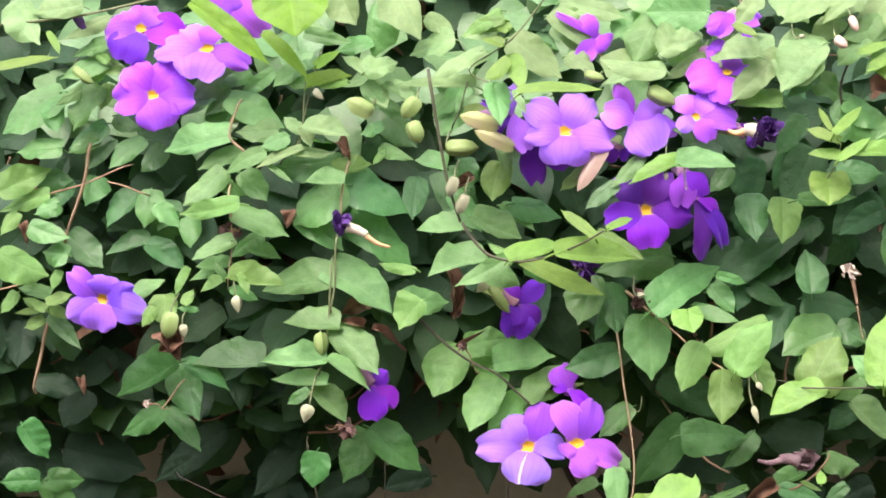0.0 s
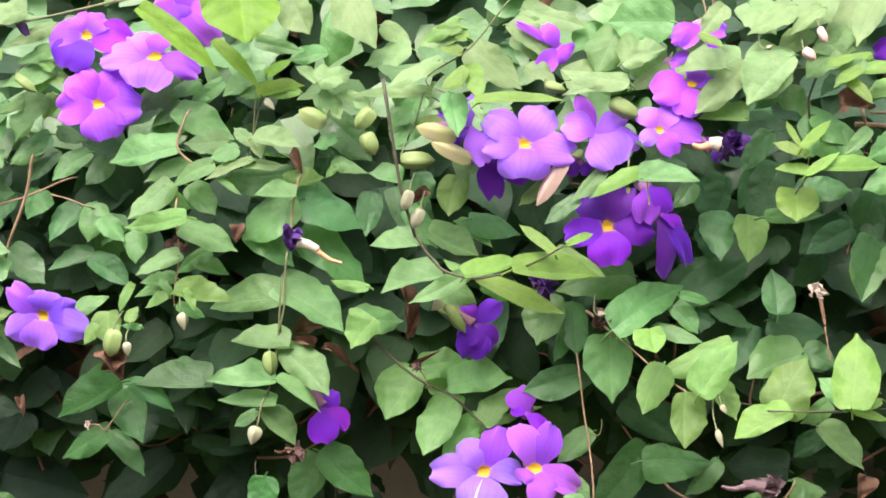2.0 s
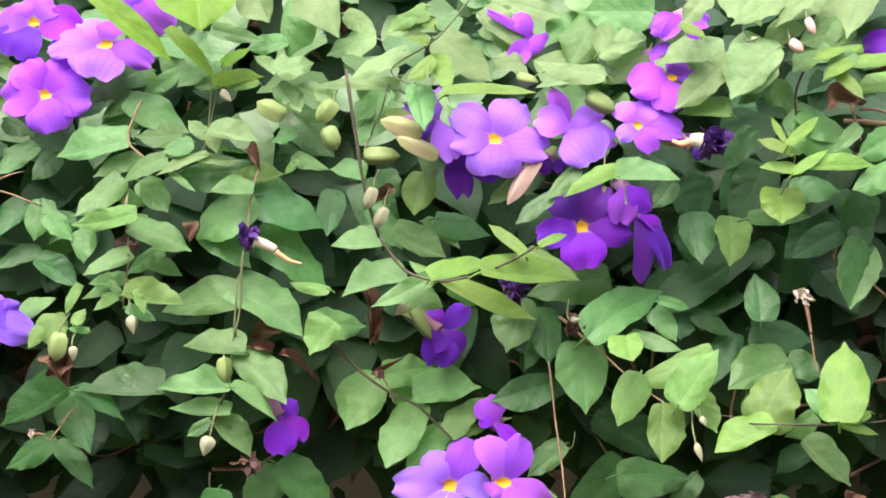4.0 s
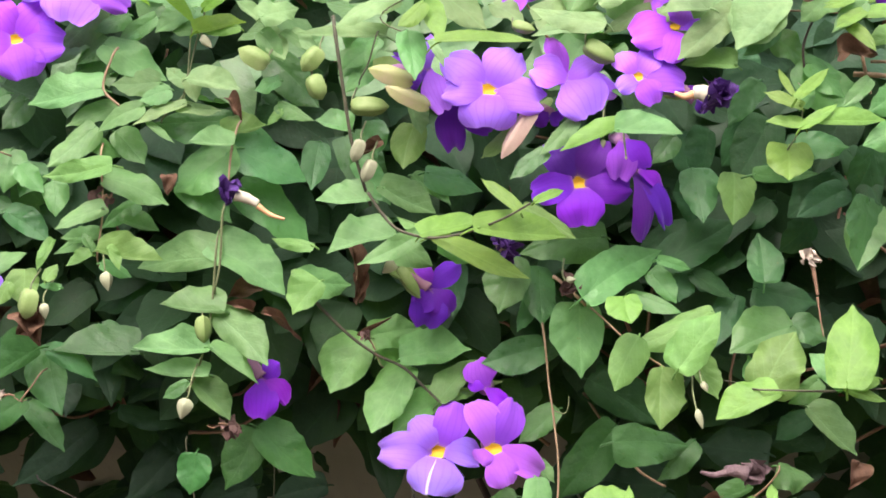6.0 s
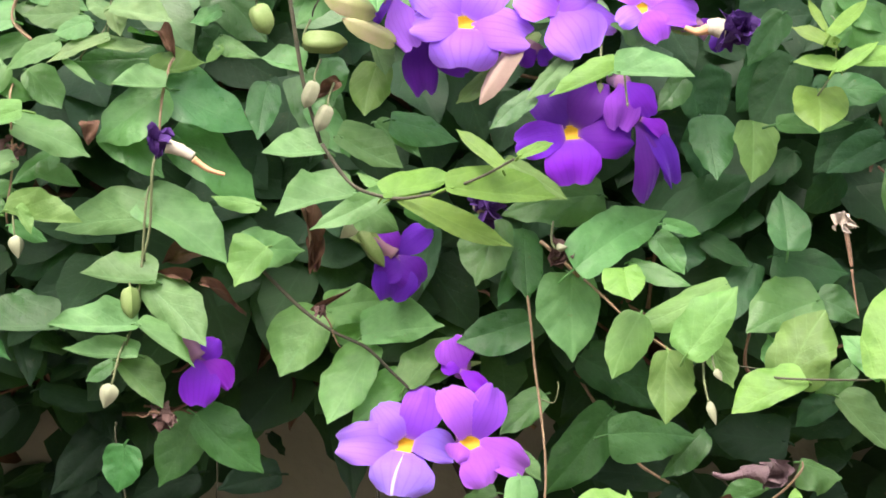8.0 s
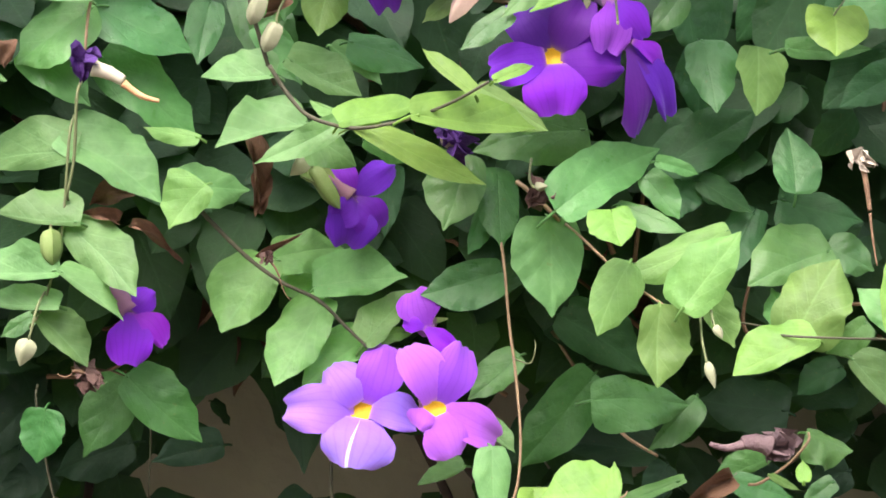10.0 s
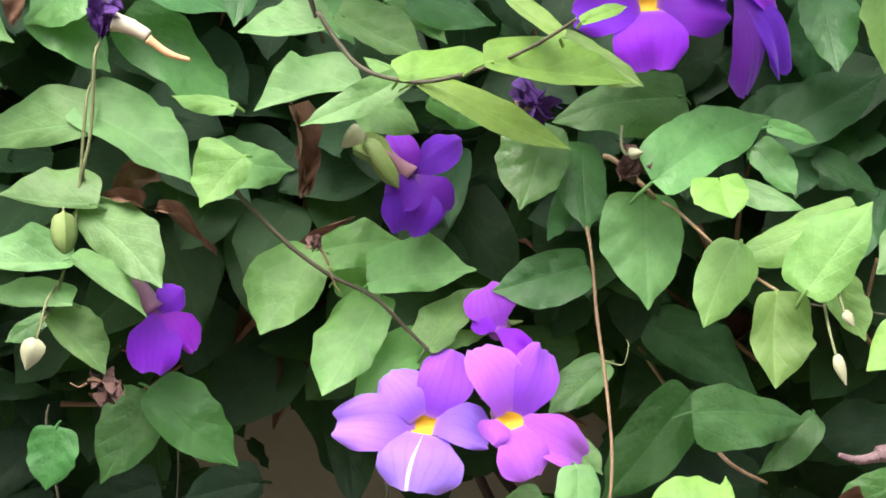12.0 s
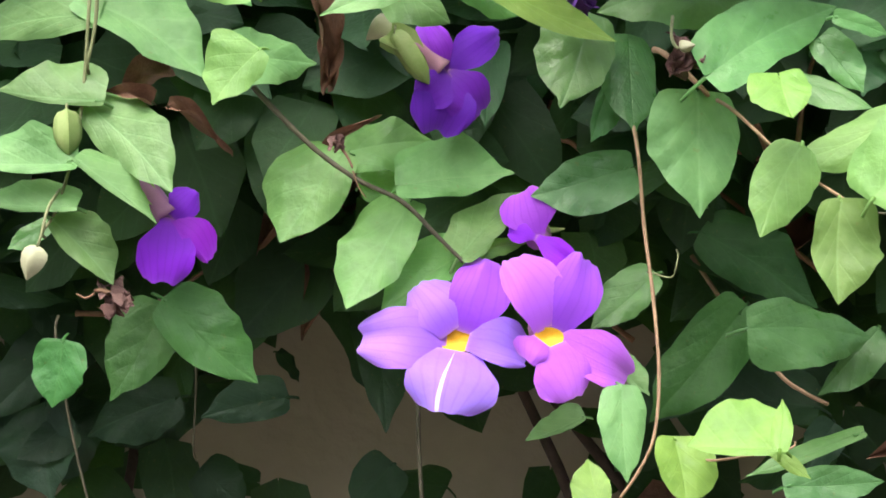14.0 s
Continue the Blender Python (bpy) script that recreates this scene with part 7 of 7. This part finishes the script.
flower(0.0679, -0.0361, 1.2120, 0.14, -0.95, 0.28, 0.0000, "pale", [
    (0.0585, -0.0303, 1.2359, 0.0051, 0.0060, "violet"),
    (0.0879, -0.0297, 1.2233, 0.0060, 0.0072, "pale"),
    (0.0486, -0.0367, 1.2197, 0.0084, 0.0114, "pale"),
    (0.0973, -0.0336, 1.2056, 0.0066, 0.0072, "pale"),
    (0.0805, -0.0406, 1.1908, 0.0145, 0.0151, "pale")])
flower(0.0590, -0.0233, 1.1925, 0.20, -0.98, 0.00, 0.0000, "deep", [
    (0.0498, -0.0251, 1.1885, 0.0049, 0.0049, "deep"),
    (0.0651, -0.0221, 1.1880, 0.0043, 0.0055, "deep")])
flower(0.1067, -0.0418, 1.2131, 0.09, -0.92, 0.37, 0.0045, "violet", [
    (0.0969, -0.0370, 1.2276, 0.0072, 0.0084, "pale"),
    (0.1170, -0.0352, 1.2271, 0.0066, 0.0072, "pale"),
    (0.1333, -0.0397, 1.2118, 0.0090, 0.0096, "violet"),
    (0.1158, -0.0467, 1.1985, 0.0084, 0.0072, "violet"),
    (0.0944, -0.0461, 1.2054, 0.0048, 0.0060, "pale")])
flower(0.1271, -0.0379, 1.2406, 0.10, -0.95, 0.29, 0.0032, "vivid", [
    (0.1320, -0.0340, 1.2518, 0.0071, 0.0071, "vivid"),
    (0.1022, -0.0421, 1.2348, 0.0114, 0.0100, "vivid"),
    (0.1549, -0.0354, 1.2398, 0.0032, 0.0046, "vivid"),
    (0.1203, -0.0445, 1.2208, 0.0086, 0.0100, "vivid")])
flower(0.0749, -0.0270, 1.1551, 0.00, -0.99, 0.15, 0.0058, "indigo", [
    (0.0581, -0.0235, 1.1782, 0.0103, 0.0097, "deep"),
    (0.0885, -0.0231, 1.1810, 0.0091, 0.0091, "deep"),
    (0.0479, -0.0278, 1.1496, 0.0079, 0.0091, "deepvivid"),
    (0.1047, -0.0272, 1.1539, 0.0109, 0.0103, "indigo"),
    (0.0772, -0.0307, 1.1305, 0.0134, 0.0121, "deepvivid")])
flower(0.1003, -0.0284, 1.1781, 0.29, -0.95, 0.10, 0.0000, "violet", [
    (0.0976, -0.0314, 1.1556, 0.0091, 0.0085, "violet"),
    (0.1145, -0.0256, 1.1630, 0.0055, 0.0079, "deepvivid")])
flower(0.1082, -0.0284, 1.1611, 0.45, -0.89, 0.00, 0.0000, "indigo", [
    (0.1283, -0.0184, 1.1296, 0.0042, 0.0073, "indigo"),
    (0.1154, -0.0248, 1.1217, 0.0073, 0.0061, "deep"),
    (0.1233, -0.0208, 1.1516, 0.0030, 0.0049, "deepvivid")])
flower(-0.2857, 0.0330, 1.1034, 0.00, -1.00, -0.10, 0.0060, "bluish", [
    (-0.3072, 0.0310, 1.1236, 0.0075, 0.0090, "bluish"),
    (-0.2820, 0.0314, 1.1193, 0.0113, 0.0113, "bluish"),
    (-0.2638, 0.0324, 1.1091, 0.0098, 0.0075, "bluish"),
    (-0.3101, 0.0342, 1.0918, 0.0090, 0.0098, "bluepale"),
    (-0.2568, 0.0340, 1.0930, 0.0105, 0.0098, "bluepale"),
    (-0.2896, 0.0352, 1.0815, 0.0116, 0.0116, "bluepale")])
flower(-0.2480, 0.0254, 1.2392, 0.00, -1.00, 0.10, 0.0049, "vivid", [
    (-0.2638, 0.0275, 1.2604, 0.0112, 0.0112, "vivid"),
    (-0.2305, 0.0274, 1.2596, 0.0120, 0.0112, "vivid"),
    (-0.2748, 0.0250, 1.2357, 0.0120, 0.0112, "vivid"),
    (-0.2193, 0.0253, 1.2382, 0.0127, 0.0105, "vivid"),
    (-0.2420, 0.0231, 1.2161, 0.0135, 0.0142, "vivid")])
flower(-0.2563, 0.0335, 1.2857, 0.00, -0.91, 0.41, 0.0053, "violet", [
    (-0.2667, 0.0397, 1.2995, 0.0083, 0.0090, "violet"),
    (-0.2437, 0.0391, 1.2981, 0.0090, 0.0090, "violet"),
    (-0.2817, 0.0331, 1.2848, 0.0090, 0.0090, "violet"),
    (-0.2265, 0.0316, 1.2814, 0.0128, 0.0113, "deepvivid"),
    (-0.2675, 0.0234, 1.2632, 0.0143, 0.0135, "indigo")])
flower(-0.2106, 0.0220, 1.2699, 0.00, -0.91, 0.41, 0.0052, "pale", [
    (-0.2272, 0.0293, 1.2861, 0.0082, 0.0082, "pale"),
    (-0.2060, 0.0290, 1.2855, 0.0082, 0.0082, "violet"),
    (-0.2463, 0.0221, 1.2700, 0.0089, 0.0097, "pale"),
    (-0.1817, 0.0171, 1.2591, 0.0082, 0.0082, "violet"),
    (-0.2164, 0.0123, 1.2483, 0.0171, 0.0164, "pale")])
flower(-0.1955, 0.0154, 1.3017, 0.20, -0.98, -0.10, 0.0000, "magenta", [
    (-0.2080, 0.0133, 1.2977, 0.0067, 0.0067, "magenta"),
    (-0.1842, 0.0166, 1.3124, 0.0093, 0.0093, "magenta"),
    (-0.1700, 0.0229, 1.2773, 0.0096, 0.0148, "magenta"),
    (-0.1905, 0.0177, 1.2884, 0.0074, 0.0074, "vivid")])
flower(0.0465, -0.0265, 1.2649, 0.29, -0.95, 0.10, 0.0000, "violet", [
    (0.0386, -0.0274, 1.2801, 0.0050, 0.0065, "violet"),
    (0.0206, -0.0326, 1.2814, 0.0025, 0.0029, "violet"),
    (0.0536, -0.0251, 1.2581, 0.0072, 0.0079, "vivid"),
    (0.0338, -0.0320, 1.2483, 0.0065, 0.0058, "violet")])
flower(0.1331, -0.0345, 1.2763, 0.19, -0.96, 0.19, 0.0000, "vivid", [
    (0.1140, -0.0401, 1.2677, 0.0064, 0.0071, "vivid"),
    (0.1497, -0.0318, 1.2733, 0.0064, 0.0057, "vivid"),
    (0.1210, -0.0395, 1.2633, 0.0043, 0.0050, "vivid"),
    (0.1440, -0.0370, 1.2530, 0.0021, 0.0036, "deepvivid")])
flower(0.1145, -0.0317, 1.2542, 0.00, -0.98, 0.20, 0.0000, "violet", [
    (0.1196, -0.0327, 1.2490, 0.0029, 0.0036, "violet"),
    (0.1271, -0.0307, 1.2594, 0.0036, 0.0036, "violet")])
# shrivelled petals of a wilted flower, built with flower()
flower(0.1401, -0.0340, 1.2011, 0.10, -0.99, 0.10, 0.0000, "indigo", [
    (0.1638, -0.0310, 1.2077, 0.0033, 0.0027, "indigo"),
    (0.1443, -0.0344, 1.1930, 0.0045, 0.0042, "deep"),
    (0.1334, -0.0341, 1.2068, 0.0036, 0.0030, "deep")], (0.1212, -0.0300, 1.2046))
flower(0.2600, -0.0345, 1.2613, -0.29, -0.95, 0.10, 0.0000, "indigo", [
    (0.2374, -0.0279, 1.2593, 0.0074, 0.0067, "indigo"),
    (0.2543, -0.0338, 1.2517, 0.0047, 0.0047, "deep")])
bud(-0.3020, 0.0363, 1.2583, -0.2881, 0.0328, 1.2478, 0.0091, "pale")
bud(-0.1371, 0.0001, 1.2374, -0.1311, -0.0030, 1.2312, 0.0074, "cream")
bud(-0.0994, -0.0105, 1.2209, -0.1153, -0.0105, 1.2301, 0.0141, "pale")
bud(-0.0695, -0.0120, 1.2294, -0.0796, -0.0120, 1.2172, 0.0135, "pale")
bud(-0.0740, -0.0125, 1.2144, -0.0682, -0.0125, 1.2009, 0.0132, "pale")
bud(-0.0514, -0.0180, 1.1972, -0.0303, -0.0180, 1.1970, 0.0128, "pale")
bud(-0.0461, -0.0215, 1.1779, -0.0506, -0.0215, 1.1657, 0.0091, "grey")
bud(-0.0397, -0.0205, 1.1666, -0.0449, -0.0205, 1.1547, 0.0092, "grey")
bud(0.0500, -0.0330, 1.1960, 0.0313, -0.0306, 1.1672, 0.0120, "pink")
bud(-0.0088, -0.0320, 1.1959, -0.0330, -0.0320, 1.2073, 0.0121, "straw")
bud(-0.0179, -0.0310, 1.2098, -0.0421, -0.0310, 1.2170, 0.0133, "straw")
bud(0.0774, -0.0410, 1.2296, 0.0936, -0.0410, 1.2201, 0.0126, "pale")
bud(0.0374, -0.0405, 1.2403, 0.0496, -0.0432, 1.2370, 0.0078, "pale")
bud(0.2010, -0.0583, 1.2706, 0.2050, -0.0603, 1.2613, 0.0070, "pink")
bud(0.1918, -0.0561, 1.2578, 0.1988, -0.0587, 1.2518, 0.0077, "pink")
bud(0.1668, -0.0527, 1.2580, 0.1734, -0.0556, 1.2604, 0.0035, "cream")
bud(0.0866, -0.0504, 1.1846, 0.0859, -0.0515, 1.1723, 0.0040, "cream")
bud(0.0973, -0.0516, 1.1788, 0.0984, -0.0531, 1.1659, 0.0017, "cream")
bud(-0.1376, 0.0128, 1.0793, -0.1365, 0.0115, 1.0638, 0.0112, "pale")
bud(-0.1931, 0.0039, 1.1128, -0.1899, 0.0022, 1.0937, 0.0096, "cream")
bud(-0.1422, 0.0031, 1.0425, -0.1485, 0.0014, 1.0214, 0.0102, "cream")
bud(0.1355, -0.0505, 1.0358, 0.1400, -0.0536, 1.0205, 0.0062, "cream", 1.9)
bud(0.1391, -0.0504, 1.0469, 0.1427, -0.0533, 1.0405, 0.0053, "cream")
bud(-0.2368, 0.0185, 1.0940, -0.2400, 0.0185, 1.0768, 0.0148, "pale")
bud(-0.2291, 0.0160, 1.0877, -0.2281, 0.0160, 1.0774, 0.0077, "cream")
bud(-0.0270, 0.0032, 1.1110, -0.0345, 0.0054, 1.1040, 0.0100, "cream")
bud(-0.0251, 0.0140, 1.1068, -0.0132, 0.0125, 1.0894, 0.0097, "pale")
bud(0.0661, -0.0246, 1.1002, 0.0730, -0.0283, 1.1010, 0.0048, "cream")
bud(-0.3014, 0.0377, 1.2971, -0.2917, 0.0352, 1.2807, 0.0099, "wilt")
wilted(-0.2556, 0.0310, 1.0327, -0.2404, 0.0262, 1.0305, 0.0041, "cream")
wilted(-0.1196, -0.0076, 1.1491, -0.0895, -0.0066, 1.1344, 0.0107, "dark")
wilted(0.1461, -0.0458, 1.2014, 0.1256, -0.0442, 1.2029, 0.0155, "dark")
wilted(0.0342, -0.0089, 1.1200, 0.0302, 0.0131, 1.1240, 0.0135, "dark")
wilted(0.2012, -0.0406, 1.1129, 0.2069, -0.0457, 1.0703, 0.0081, "cream")
wilted(-0.1232, 0.0244, 1.0159, -0.1360, 0.0241, 1.0157, 0.0099, "brown")
wilted(0.1692, -0.0300, 0.9941, 0.1413, -0.0360, 0.9953, 0.0125, "mauve")
wilted(0.0713, -0.0189, 1.0979, 0.0774, -0.0204, 1.1053, 0.0111, "brown")
wilted(-0.0431, -0.0005, 1.0685, -0.0338, 0.0008, 1.0505, 0.0049, "brown")
wilted(-0.1953, 0.0131, 1.1460, -0.1890, 0.0117, 1.1490, 0.0103, "brown")
dead_leaf(-0.1098, 0.0214, 1.0829, -0.1244, 0.0169, 1.0874, 0.0078)
dead_leaf(-0.1034, 0.0208, 1.0806, -0.0810, 0.0184, 1.0671, 0.0043)
dead_leaf(-0.0457, 0.0101, 1.0681, -0.0320, 0.0039, 1.0783, 0.0050)
dead_leaf(-0.0520, 0.0099, 1.1177, -0.0456, 0.0109, 1.0870, 0.0096)
dead_leaf(-0.1091, 0.0589, 1.0974, -0.1270, 0.0554, 1.0904, 0.0165)
dead_leaf(-0.0742, 0.1861, 1.0386, -0.0904, 0.1822, 0.9931, 0.0227)
dead_leaf(-0.0592, 0.1692, 1.0323, -0.0674, 0.1660, 0.9900, 0.0178)
dead_leaf(-0.0459, 0.1693, 1.0347, -0.0521, 0.1665, 1.0080, 0.0156)
dead_leaf(0.1544, -0.0127, 0.9782, 0.1341, -0.0143, 0.9667, 0.0116)
dead_leaf(0.2174, -0.0353, 1.2254, 0.2364, -0.0424, 1.2263, 0.0156)
dead_leaf(-0.2437, 0.0299, 1.0819, -0.2323, 0.0223, 1.0652, 0.0226)
dead_leaf(-0.2327, 0.0265, 1.0781, -0.2473, 0.0269, 1.0682, 0.0173)
dead_leaf(-0.3046, 0.0492, 1.0498, -0.3006, 0.0435, 1.0386, 0.0069)
dead_leaf(-0.1581, 0.0161, 1.1598, -0.1576, 0.0128, 1.1491, 0.0109)
dead_leaf(-0.0354, 0.0111, 1.1795, -0.0475, 0.0109, 1.1719, 0.0091)
dead_leaf(-0.1237, 0.0192, 1.2040, -0.1156, 0.0141, 1.1931, 0.0091)
dead_leaf(0.2276, -0.0405, 1.0008, 0.2227, -0.0435, 0.9867, 0.0145)
dead_leaf(-0.3457, 0.0666, 1.1560, -0.3419, 0.0626, 1.1424, 0.0078)
dead_leaf(-0.0474, 0.0123, 1.1040, -0.0489, 0.0112, 1.0859, 0.0103)
